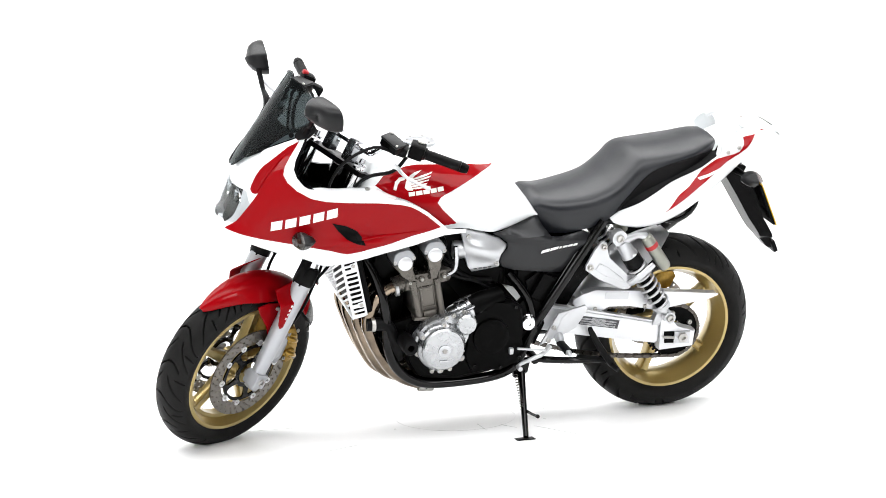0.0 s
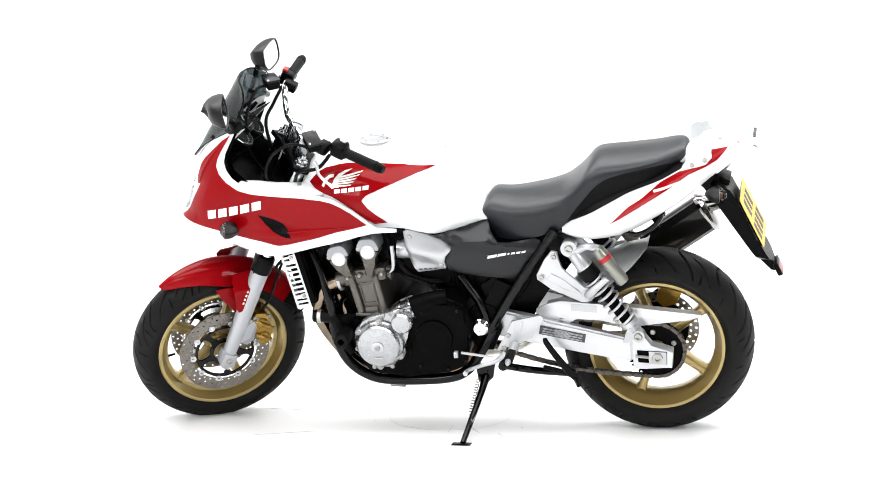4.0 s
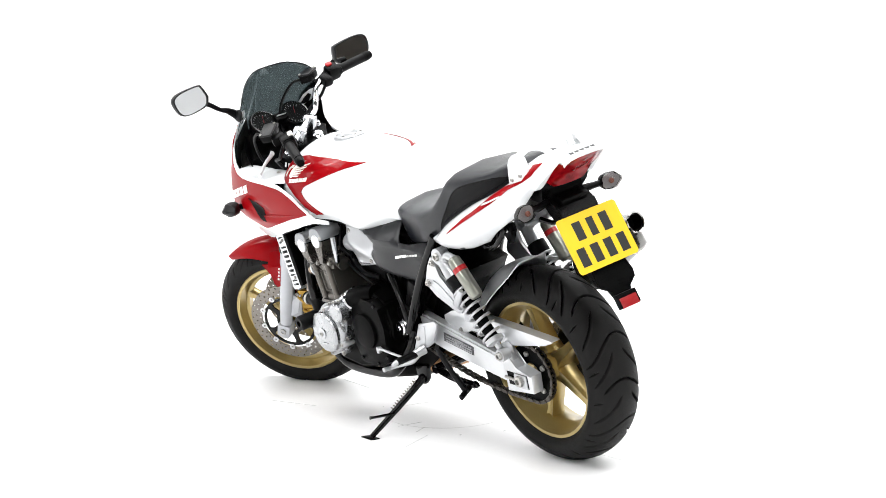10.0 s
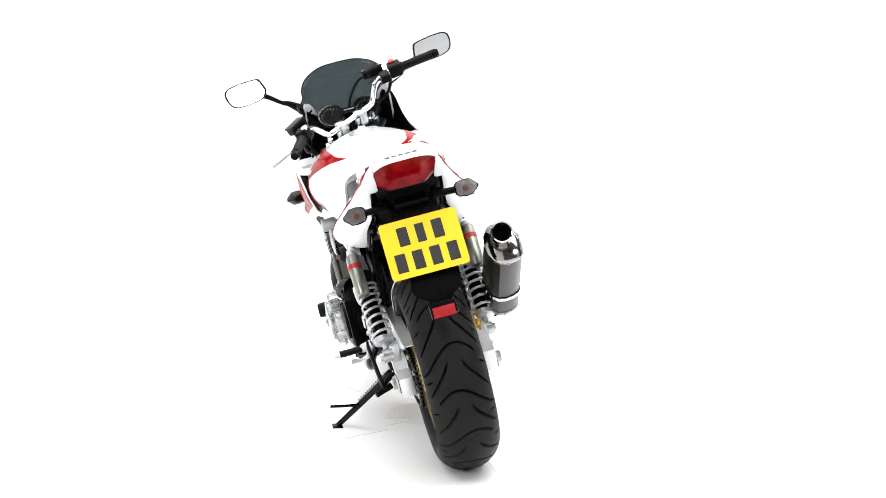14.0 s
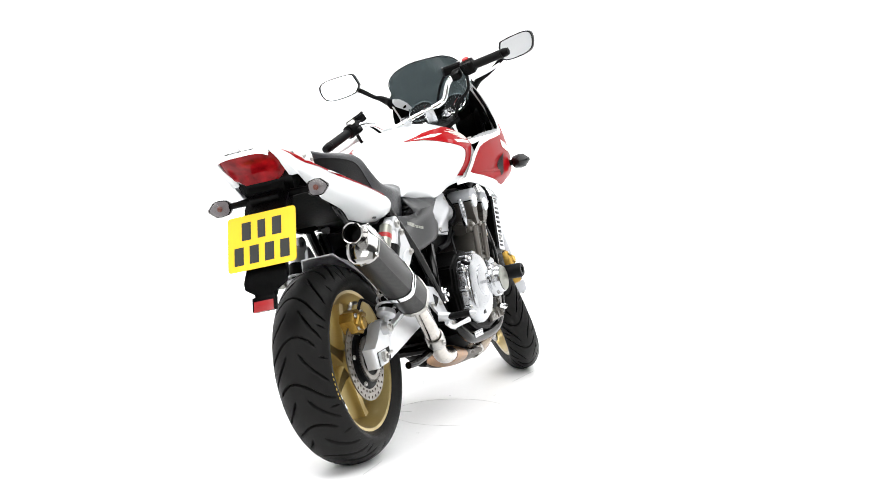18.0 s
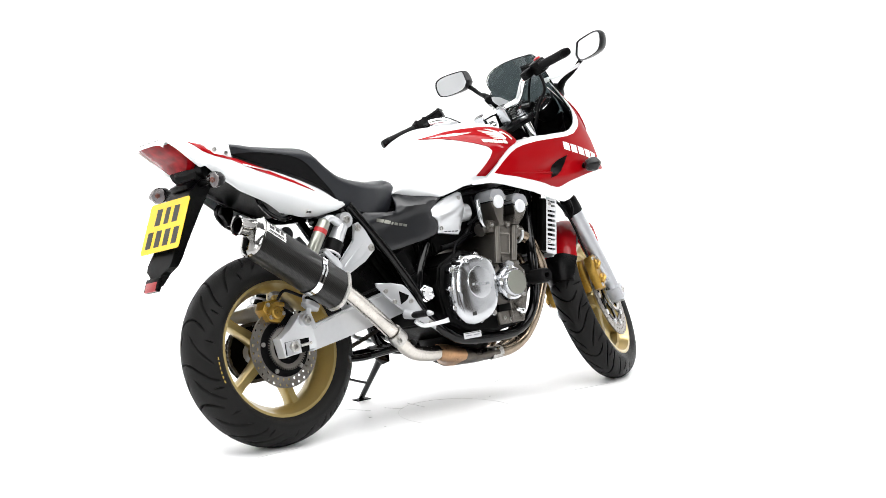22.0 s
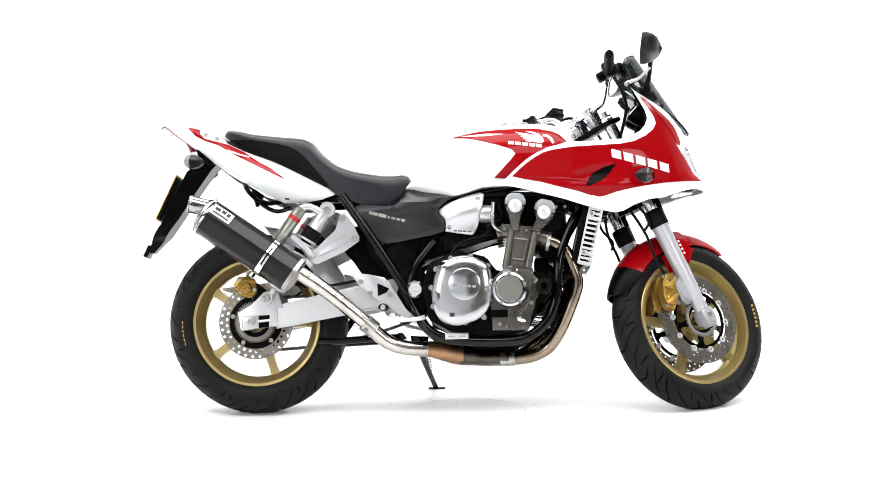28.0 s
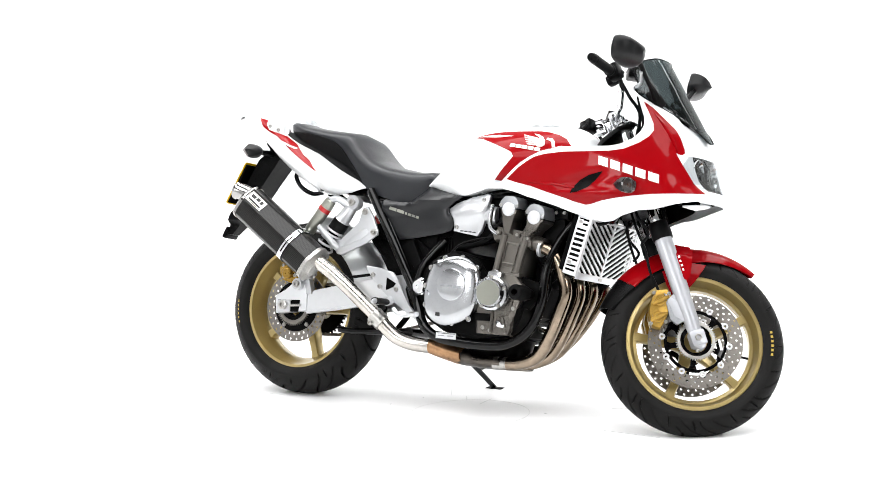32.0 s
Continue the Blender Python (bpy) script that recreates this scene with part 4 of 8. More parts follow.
def nose_flat(y, z):
    """How far the face round the headlamp is set back between the pointed lower corners and the screen."""
    return 0.022 * max(0.0, 1 - (abs(y) / 0.19) ** 4) * min(1.0, max(0.0, (0.965 - z) / 0.06)) * min(1.0, max(0.0, (z - 0.772) / 0.03))


def nose_x(y, z):
    n, w = lerp(NOSE, z), lerp(FAIR_W, z)
    u = min(1, abs(y) / w)
    return 1.02 + (n - 1.02) * max(0.0, 1 - u ** 2.2) ** (1 / 3.0) - nose_flat(y, z)


def fairing():
    outline = [(0.862, 0.776), (0.905, 0.815), (0.938, 0.843), (0.975, 0.866), (1.015, 0.884), (1.073, 0.897), (1.188, 0.905), (1.255, 0.908), (1.29, 0.917), (1.325, 0.937), (1.345, 0.960), (1.353, 0.985), (1.347, 1.012), (1.330, 1.045), (1.312, 1.080), (1.297, 1.110),
               (1.318, 1.106), (1.347, 1.088), (1.392, 1.050), (1.430, 1.018), (1.465, 0.975), (1.492, 0.930), (1.506, 0.905), (1.520, 0.86), (1.536, 0.82), (1.556, 0.785), (1.566, 0.768), (1.545, 0.756), (1.47, 0.737), (1.40, 0.714), (1.355, 0.708), (1.30, 0.688), (1.268, 0.670),
               (1.240, 0.664), (1.20, 0.671), (1.14, 0.686), (1.07, 0.708), (1.0, 0.726), (0.974, 0.732), (0.93, 0.745), (0.875, 0.757), (0.80, 0.757), (0.80, 0.768)]
    red = [(0.890, 0.788), (0.937, 0.829), (0.968, 0.850), (0.996, 0.865), (1.03, 0.874), (1.10, 0.883), (1.20, 0.888), (1.26, 0.892), (1.305, 0.901), (1.347, 0.923), (1.373, 0.946), (1.384, 0.968), (1.378, 0.992), (1.362, 1.020), (1.345, 1.046), (1.332, 1.066), (1.363, 1.046), (1.40, 1.014), (1.435, 0.982), (1.462, 0.948), (1.484, 0.917),
           (1.490, 0.904), (1.484, 0.897), (1.474, 0.898), (1.466, 0.902), (1.476, 0.886), (1.512, 0.833), (1.549, 0.777), (1.50, 0.771), (1.463, 0.767), (1.40, 0.760), (1.343, 0.751), (1.29, 0.741), (1.241, 0.730), (1.205, 0.718), (1.186, 0.714), (1.146, 0.722), (1.115, 0.732), (1.05, 0.749), (0.986, 0.767), (0.93, 0.778)]
    for s, _ in SIDES:
        def lift(u, v, d, e=0.0):
            y = max(0.004, fair_y(u, v) + e + d)
            return (u - nose_flat(y, v), s * y, v)
        bm = bmesh.new()
        skin(bm, outline, lift, 0.005, 0.013)
        ob = part("fairing_side", bm, WHITE, None, "gloss white and red half fairing side panel")
        bm = bmesh.new()
        skin(bm, red, lambda u, v, d: lift(u, v, d, 0.002), 0.002, 0.011)
        rd = part("red_panel", bm, RED, ob, "candy red painted panel")
        # black liner on the inner face
        bm = bmesh.new()
        liner = [(1.10, 0.893), (1.188, 0.898), (1.255, 0.898), (1.30, 0.912), (1.335, 0.940), (1.343, 0.985), (1.336, 1.012), (1.318, 1.048), (1.303, 1.085), (1.330, 1.072), (1.355, 1.04), (1.385, 1.00), (1.410, 0.96), (1.425, 0.90), (1.425, 0.80), (1.39, 0.740), (1.34, 0.716), (1.30, 0.698), (1.24, 0.676), (1.16, 0.690), (1.06, 0.730), (1.06, 0.80), (1.08, 0.86)]
        skin(bm, liner, lambda u, v, d: lift(u, v, d, -0.0075), 0.002, 0.014)
        part("inner_liner", bm, ENGBLACK, ob, "black inner liner")
        # black sheet on the surface: the shade of the slot's hollow, painted in
        bm = bmesh.new()
        skin(bm, [(1.242, 0.824), (1.195, 0.811), (1.162, 0.793), (1.146, 0.773), (1.136, 0.748), (1.163, 0.754), (1.195, 0.770), (1.222, 0.797)], lambda u, v, d: lift(u, v, d, 0.0035), 0.001, 0.01)
        part("slot_shade", bm, PLASTIC, rd, "black sheet painted for the shade in the air slot")
        # raised crease running forward from the slot
        bm = bmesh.new()
        tube(bm, [lift(x, z, 0, 0.001) for x, z in ((0.93, 0.783), (1.0, 0.780), (1.08, 0.775), (1.148, 0.766))], [0.001, 0.003, 0.005, 0.004], 8, 4)
        part("crease", bm, RED, rd)
        # maker's name as five plain slanting blocks
        for k in range(5):
            x0, z0 = 1.226 + 0.0410 * k, 0.874 - 0.0105 * k
            bm = bmesh.new()
            skin(bm, [(x0, z0), (x0 + 0.032, z0 - 0.0086), (x0 + 0.034, z0 - 0.0370), (x0 + 0.002, z0 - 0.0284)], lambda u, v, d: lift(u, v, d, 0.0038), 0.001, 0.01)
            part("name_block", bm, DECAL, rd)
        # folded edge strip of the red panel up to the mirror
        bm = bmesh.new()
        tube(bm, [lift(x, z, 0, 0.002) for x, z in ((1.372, 1.028), (1.41, 0.985), (1.445, 0.94), (1.47, 0.905))], [0.002, 0.006, 0.006, 0.002], 8, 4)
        part("crease", bm, RED, rd)
        signal((1.338, s * 0.268, 0.780), 1, (1.325, s * 0.205, 0.782), "front_signal", "smoked front direction signal on a short black stalk")
    # nose between the sides
    outline = [(-0.112, 0.897), (-0.146, 0.86), (-0.160, 0.90), (-0.160, 0.935), (-0.165, 1.0), (-0.160, 1.085), (-0.125, 1.050), (-0.085, 1.012), (-0.045, 0.982), (0.045, 0.982), (0.085, 1.012), (0.125, 1.050), (0.160, 1.085), (0.165, 1.0), (0.160, 0.935), (0.160, 0.90), (0.146, 0.86), (0.112, 0.897)]
    bm = bmesh.new()
    skin(bm, outline, lambda u, v, d: (nose_x(u, v) + d - 0.001 - 0.25 * max(0.0, v - 0.955), u, v), 0.004, 0.014)
    cowl = part("nose_cowl", bm, WHITE, None, "white nose cowl above the headlamp")
    bm = bmesh.new()
    skin(bm, outline, lambda u, v, d: (nose_x(u * 0.96, v) + d - 0.008 - 0.25 * max(0.0, v - 0.955), u * 0.96, v), 0.003, 0.018)
    part("cowl_liner", bm, ENGBLACK, cowl, "black inner liner")
    bm = bmesh.new()
    skin(bm, [(-0.165, 0.785), (-0.15, 0.762), (-0.10, 0.748), (0.10, 0.748), (0.15, 0.762), (0.165, 0.785), (0.10, 0.788), (-0.10, 0.788)], lambda u, v, d: (nose_x(u, v) + d - 0.001, u, v), 0.004, 0.014)
    part("chin_cowl", bm, WHITE, None, "white chin cowl under the headlamp")
    bm = bmesh.new()
    skin(bm, [(-0.112, 0.897), (-0.145, 0.86), (-0.152, 0.808), (-0.10, 0.795), (0.10, 0.795), (0.152, 0.808), (0.145, 0.86), (0.112, 0.897)], lambda u, v, d: (nose_x(u, v) + d + 0.001, u, v), 0.003, 0.014)
    lamp = part("headlamp", bm, CLEAR, None, "clear headlamp lens")
    for s, _ in SIDES:
        bm = bmesh.new()
        turned(bm, [(0, -0.02), (0.03, -0.012), (0.045, 0.01), (0.048, 0.03), (0.044, 0.03), (0.028, 0.0), (0, -0.008)], (1.470, s * 0.062, 0.845), Vector((1, 0, 0)), 28)
        part("reflector_bowl", bm, CHROME, lamp)
    bm = bmesh.new()
    skin(bm, [(-0.110, 0.899), (-0.140, 0.862), (-0.145, 0.806), (-0.10, 0.793), (0.10, 0.793), (0.145, 0.806), (0.140, 0.862), (0.110, 0.899)], lambda u, v, d: (nose_x(u, v) + d - 0.012 - 0.02 * (1 - abs(u) / 0.17), u, v), 0.004, 0.014)
    part("lamp_housing", bm, SOOT, lamp, "dark lamp housing")
    bm = bmesh.new()
    skin(bm, [(1.45, -0.055), (1.49, -0.045), (1.518, -0.018), (1.518, 0.018), (1.49, 0.045), (1.45, 0.055)], lambda u, v, d: (u, v, 0.742 + 0.12 * (u - 1.45) + d), 0.005, 0.014)
    part("chin_lip", bm, WHITE, None, "white lower lip under the nose")
    bm = bmesh.new()
    skin(bm, [(-0.150, 0.95), (-0.155, 0.80), (-0.12, 0.758), (0.12, 0.758), (0.155, 0.80), (0.150, 0.95), (0.09, 1.0), (-0.09, 1.0)], lambda u, v, d: (nose_x(u, v) + d - 0.045, u, v), 0.003, 0.02)
    part("nose_liner", bm, PLASTIC, None, "black liner behind the nose")
    # dark inner cowl round the dials
    bm = bmesh.new()
    rings = []
    for x, z0, z1, w in ((1.15, 0.80, 0.885, 0.165), (1.25, 0.82, 0.885, 0.185), (1.33, 0.84, 0.95, 0.165), (1.36, 0.88, 1.01, 0.140), (1.39, 0.90, 0.99, 0.110)):
        rings.append([(x, -w, z1), (x, -w, z0), (x, w, z0), (x, w, z1), (x + 0.004, w * 0.97, z1), (x + 0.004, w * 0.97, z0 + 0.01), (x + 0.004, -w * 0.97, z0 + 0.01), (x + 0.004, -w * 0.97, z1)])
    loft(bm, rings)
    part("inner_cowl", bm, PLASTIC, None, "black inner cowl")
    for s, _ in SIDES:
        # white shelf panel at the cockpit's side, with its fixing
        bm = bmesh.new()
        outline = [(1.025, 0.150), (1.030, 0.215), (1.06, 0.262), (1.20, 0.262), (1.295, 0.262), (1.312, 0.215), (1.31, 0.165), (1.20, 0.135), (1.09, 0.118)]
        skin(bm, outline, lambda u, v, d: (u, s * min(v, fair_y(u, 0.9) - 0.002), 0.882 + 0.020 * min(1, max(0, u - 1.02) / 0.06) + 0.012 * max(0, u - 1.2) / 0.1 - 0.25 * max(0, 0.15 - v) + d), 0.004, 0.014)
        sh = part("cockpit_shelf", bm, WHITE, None, "white cockpit side panel")
        bolt(sh, (1.115, s * 0.175, 0.903), (0, 0, 1), 1.2)


fairing()


def windscreen():
    # a bowed smoked screen with a turned-back lip
    rows = [(0.953, 1.510, 0.010), (0.957, 1.508, 0.024), (0.966, 1.503, 0.036), (0.985, 1.490, 0.050), (1.005, 1.476, 0.070), (1.035, 1.457, 0.106), (1.065, 1.437, 0.138), (1.090, 1.421, 0.160), (1.108, 1.409, 0.169), (1.122, 1.400, 0.168), (1.132, 1.394, 0.160), (1.142, 1.387, 0.155), (1.160, 1.376, 0.155), (1.180, 1.362, 0.149), (1.198, 1.351, 0.136), (1.212, 1.341, 0.115), (1.222, 1.335, 0.086), (1.228, 1.331, 0.046)]
    bm = bmesh.new()
    top, low = [], []
    for z, x, w in rows:
        r0, r1 = [], []
        for k in range(25):
            q = -1 + k / 12
            y = q * w
            xx = x - 3.7 * y * y + (0.004 if abs(q) == 1 else 0)
            zz = z - 0.35 * y * y
            r0.append(bm.verts.new((xx, y, zz)))
            r1.append(bm.verts.new((xx - 0.003, y * 0.985, zz - 0.0025)))
        top.append(r0), low.append(r1)
    for a, b, c, d in zip(top, top[1:], low, low[1:]):
        for k in range(24):
            bm.faces.new((a[k], a[k + 1], b[k + 1], b[k]))
            bm.faces.new((c[k + 1], c[k], d[k], d[k + 1]))
    for a, c in ((top[0], low[0]), (top[-1], low[-1])):
        for k in range(24):
            bm.faces.new((a[k], a[k + 1], c[k + 1], c[k]))
    for k in (0, 24):
        for a, b, c, d in zip(top, top[1:], low, low[1:]):
            bm.faces.new((a[k], b[k], d[k], c[k]))
    ob = part("windscreen", bm, SCREEN, None, "dark smoked windscreen with a rounded top and low shoulders", smooth=60)

    def edge(z, x, y):
        return (x - 3.7 * y * y, y, z - 0.35 * y * y)
    rim = [edge(z, x, w) for z, x, w in rows[1:]]
    bm = bmesh.new()
    tube(bm, rim + [(x, -y, z) for x, y, z in rim[::-1]], 0.0021, 6, 2)
    part("screen_rim", bm, PLASTIC, ob, "thin dark rim")
    for s, _ in SIDES:
        # long rubber-nosed fixing near the top on one side, button fixings below
        for z, x, y in ((1.045, 1.450, 0.098), (1.085, 1.424, 0.140)):
            bm = bmesh.new()
            turned(bm, [(0, 0.004), (0.006, 0.003), (0.008, 0.0), (0.008, -0.006), (0, -0.006)], edge(z, x, s * y), (0.75, s * 0.5, 0.45), 14)
            part("screen_button", bm, RUBBER, ob)


windscreen()


def mirrors():
    for s, _ in SIDES:
        # each is set by its own ball joint
        gx, cy, cz, turn, roll = (1.286, 0.351, 1.199, 0.22, -13.0) if s > 0 else (1.334, 0.355, 1.194, 0.10, 0.0)
        foot = (1.313, s * 0.172, 1.098) if s > 0 else (1.362, s * 0.140, 1.080)
        top = (gx + 0.028, s * (cy - 0.072), cz - 0.030)
        bm = bmesh.new()
        tube(bm, [foot, (foot[0] - 0.002, foot[1] + s * 0.035, foot[2] + 0.026), ((foot[0] + top[0]) / 2, (foot[1] + top[1]) / 2 + s * 0.008, (foot[2] + top[2]) / 2 + 0.002), top, (gx + 0.03, s * (cy - 0.03), cz - 0.01)], [0.017, 0.011, 0.0075, 0.009, 0.010], 10, 5)
        stem = part("mirror", bm, PLASTIC, None, "black rear view mirror on a slim stem")
        bm = bmesh.new()
        tube(bm, [(foot[0] + 0.026, foot[1] - s * 0.012, foot[2] - 0.022), (foot[0], foot[1], foot[2] - 0.004), (foot[0] - 0.030, foot[1] + s * 0.004, foot[2] + 0.012)], [0.010, 0.022, 0.011], 12, 4, 0.6)
        part("mirror_boot", bm, RUBBER, stem, "black rubber boot")
        # shell: rounded trapezium drawn forward to a dome
        base = [(-0.073, -0.020), (-0.066, 0.020), (-0.052, 0.031), (0.010, 0.043), (0.050, 0.044), (0.068, 0.032), (0.070, 0.002), (0.056, -0.026), (0.012, -0.040), (-0.050, -0.043)]
        ring = spline([(0, *p) for p in base] + [(0, *base[0])], 4)[:-1]
        c, w = math.cos(radians(roll)), math.sin(radians(roll))
        ring = [(p.y * c - p.z * w, p.y * w + p.z * c) for p in ring]

        def shape(steps, lean=0.15):
            return [[(gx + dx - turn * a + lean * b * k, s * (cy + a * k), cz + b * k) for a, b in ring] for k, dx in steps]
        bm = bmesh.new()
        loft(bm, shape(((0.88, -0.003), (0.928, -0.004), (0.938, -0.008), (1.01, -0.008), (1.03, 0.0), (1.02, 0.008), (0.92, 0.026), (0.72, 0.042), (0.42, 0.053), (0.08, 0.056))))
        part("mirror_shell", bm, MATT, stem, "black mirror shell", smooth=50)
        bm = bmesh.new()
        loft(bm, shape(((0.926, -0.0052), (0.926, -0.0042))))
        part("mirror_glass", bm, MIRROR, stem, "silvered mirror glass", smooth=0)


mirrors()


# ---- front end, turned with the steering ----
def along(h, off=0.0):
    """Place on the fork's line at height h, in the steering's straight-ahead position; off is ahead of it."""
    return 1.5 - math.tan(RAKE) * (h - 0.29) + off


def front_end():
    for s, _ in SIDES:
        y = s * 0.104
        bm = bmesh.new()
        tube(bm, [(along(0.275), y, 0.275), (along(0.29), y, 0.29), (along(0.34), y, 0.34), (along(0.45), y, 0.45), (along(0.60), y, 0.60), (along(0.615), y, 0.615)], [0.014, 0.021, 0.024, 0.028, 0.030, 0.030], 20, 4)
        leg = part("fork_leg", bm, FORK, None, "silver fork slider", TURNED)
        bm = bmesh.new()
        block(bm, None, (0.050, 0.056, 0.050), 0.007, Matrix.Translation((1.500, y, 0.290)) @ Matrix.Rotation(-RAKE, 4, "Y"))
        part("axle_clamp", bm, FORK, leg)
        bm = bmesh.new()
        plate(bm, [(1.486, 0.290), (1.482, 0.268), (1.492, 0.257), (1.518, 0.254), (1.528, 0.266), (1.525, 0.290)], y - 0.020, y + 0.020, 0.005)
        part("pinch_lug", bm, FORK, leg)
        for yy in (-0.011, 0.011):
            bolt(leg, (1.506, y + yy, 0.255), (0, 0, -1), 1.0)
        bm = bmesh.new()
        plate(bm, [(along(0.40, -0.010), 0.395), (along(0.43, -0.060), 0.425), (along(0.35, -0.055), 0.350), (along(0.34, -0.010), 0.335)], y - 0.010, y + 0.010, 0.004)
        part("caliper_lug", bm, FORK, leg)
        bm = bmesh.new()
        tube(bm, [(along(0.60), y, 0.60), (along(0.98), y, 0.98)], 0.0215, 18, 1)
        part("fork_tube", bm, CHROME, leg, "chrome fork tube")
        bm = bmesh.new()
        d = Vector((-math.sin(RAKE), 0, math.cos(RAKE)))
        turned(bm, [(0.024, 0.0), (0.034, 0.0), (0.0345, 0.02), (0.033, 0.055), (0.030, 0.060), (0.024, 0.062)], (along(0.605), y, 0.605), d, 24, True)
        part("dust_seal", bm, RUBBER, leg, "black dust seal")
        bm = bmesh.new()
        plate(bm, [(along(0.64, 0.024), 0.630), (along(0.70, 0.027), 0.705), (along(0.70, 0.035), 0.712), (along(0.62, 0.035), 0.61)], y - 0.018, y + 0.018, 0.003)
        part("tube_guard", bm, PLASTIC, leg, "black stone guard")
        # caliper bracket and caliper behind the leg
        bm = bmesh.new()
        plate(bm, [(1.455, 0.345), (1.440, 0.405), (1.405, 0.425), (1.385, 0.395), (1.405, 0.340), (1.43, 0.325)], y - 0.008, y + 0.008, 0.003)
        part("caliper_bracket", bm, SATIN, leg)
        bm = bmesh.new()
        plate(bm, [(1.352, 0.310), (1.335, 0.355), (1.338, 0.400), (1.352, 0.432), (1.385, 0.440), (1.402, 0.420), (1.400, 0.380), (1.392, 0.335), (1.378, 0.305)], s * 0.072, s * 0.108, 0.008)
        cal = part("brake_caliper", bm, GOLDCAL, None, "gold four-piston brake caliper", TURNED)
        for x, z in ((1.366, 0.342), (1.368, 0.398)):
            bm = bmesh.new()
            turned(bm, [(0, 0), (0.019, 0), (0.019, 0.008), (0.015, 0.012), (0, 0.012)], (x, s * 0.104, z), (0, s, 0), 20)
            part("piston_cap", bm, GOLDCAL, cal)
        for x, z in ((1.345, 0.318), (1.392, 0.425), (1.392, 0.33), (1.343, 0.42)):
            bolt(cal, (x, s * 0.106, z), (0, s, 0), 1.1)
        bm = bmesh.new()
        plate(bm, [(1.352, 0.310), (1.337, 0.355), (1.340, 0.400), (1.352, 0.430), (1.385, 0.438), (1.392, 0.335)], s * 0.030, s * 0.062, 0.008)
        part("caliper_half", bm, GOLDCAL, cal)
        for k, dz in enumerate((-0.028, 0.028)):
            bm = bmesh.new()
            tube(bm, [(1.345, s * 0.110, 0.370 + dz - 0.016), (1.368, s * 0.117, 0.370 + dz), (1.392, s * 0.110, 0.370 + dz + 0.016)], [0.006, 0.009, 0.006], 10, 4)
            part("caliper_rib", bm, GOLDCAL, cal)
        # brake hose
        bm = bmesh.new()
        tube(bm, [(1.36, s * 0.09, 0.435), (1.325, s * 0.095, 0.49), (1.30, s * 0.098, 0.56), (1.265, s * 0.09, 0.63), (1.24, s * 0.06, 0.70), (1.22, s * 0.03, 0.76)], 0.0048, 8, 6)
        part("brake_hose", bm, RUBBER, cal, "black brake hose")
    # mudguard over the wheel, with side flanges to the legs and a black tail
    def arc(a0, a1, w_at, r, name, material, label, n=30):
        rings = []
        for i in range(n + 1):
            t = i / n
            a = radians(a0 + (a1 - a0) * t)
            w, drop = w_at(t)
            ring = []
            for k in range(17):
                q = -1 + k / 8
                rr = r - drop * abs(q) ** 2.6
                ring.append(((rr) * math.cos(a) + 1.5, q * w, rr * math.sin(a) + 0.29))
            rings.append(ring)
        bm = bmesh.new()
        top = [[bm.verts.new(p) for p in ring] for ring in rings]
        low = [[bm.verts.new((1.5 + (p[0] - 1.5) * 0.988, p[1] * 0.97, 0.29 + (p[2] - 0.29) * 0.988)) for p in ring] for ring in rings]
        for a, b, c, d in zip(top, top[1:], low, low[1:]):
            for k in range(16):
                bm.faces.new((a[k], a[k + 1], b[k + 1], b[k]))
                bm.faces.new((c[k + 1], c[k], d[k], d[k + 1]))
            for k in (0, 16):
                bm.faces.new((a[k], b[k], d[k], c[k]))
        for a, c in ((top[0], low[0]), (top[-1], low[-1])):
            for k in range(16):
                bm.faces.new((a[k], a[k + 1], c[k + 1], c[k]))
        return part(name, bm, material, None, label, TURNED, 50)
    guard = arc(57, 146, lambda t: (0.008 + 0.066 * min(1, t * 2.6) ** 0.7, 0.012 + 0.050 * min(1, t * 2.2) ** 0.8), 0.328, "front_mudguard", RED, "candy red front mudguard")
    arc(145.5, 166, lambda t: (0.075 - 0.028 * t, 0.062 - 0.02 * t), 0.327, "mudguard_tail", PLASTIC, "black plastic mudguard tail")
    for s, _ in SIDES:
        bm = bmesh.new()
        plate(bm, [(1.505, 0.548), (1.46, 0.548), (1.41, 0.532), (1.365, 0.505), (1.385, 0.46), (1.415, 0.415), (1.440, 0.405), (1.455, 0.46), (1.485, 0.505)], s * 0.074, s * 0.079, 0.0015)
        part("mudguard_flange", bm, RED, guard, "red flange bolted to the fork leg")
        bolt(guard, (1.425, s * 0.081, 0.52), (0, s, 0), 1.2)

        def wing_y(v):
            return 0.126 - 0.046 * min(1.0, max(0.0, (v - 0.556) / 0.046))
        bm = bmesh.new()
        skin(bm, [(along(0.605, 0.010), 0.602), (along(0.59, 0.085), 0.598), (along(0.57, 0.082), 0.572), (along(0.535, 0.066), 0.535), (along(0.49, 0.045), 0.490), (along(0.472, 0.030), 0.474), (along(0.478, 0.016), 0.478), (along(0.53, 0.016), 0.53)], lambda u, v, d: (u, s * (wing_y(v) + d), v), 0.004, 0.010)
        part("mudguard_wing", bm, RED, guard, "red wing in front of the fork leg with a small white label")
        for k in range(4):
            h = 0.548 - 0.0135 * k
            bm = bmesh.new()
            block(bm, None, (0.006, 0.0016, 0.0075), 0, Matrix.Translation((along(h, 0.028), s * 0.1268, h)) @ Matrix.Rotation(-RAKE, 4, "Y"))
            part("label_bar", bm, DECAL, guard, smooth=0)
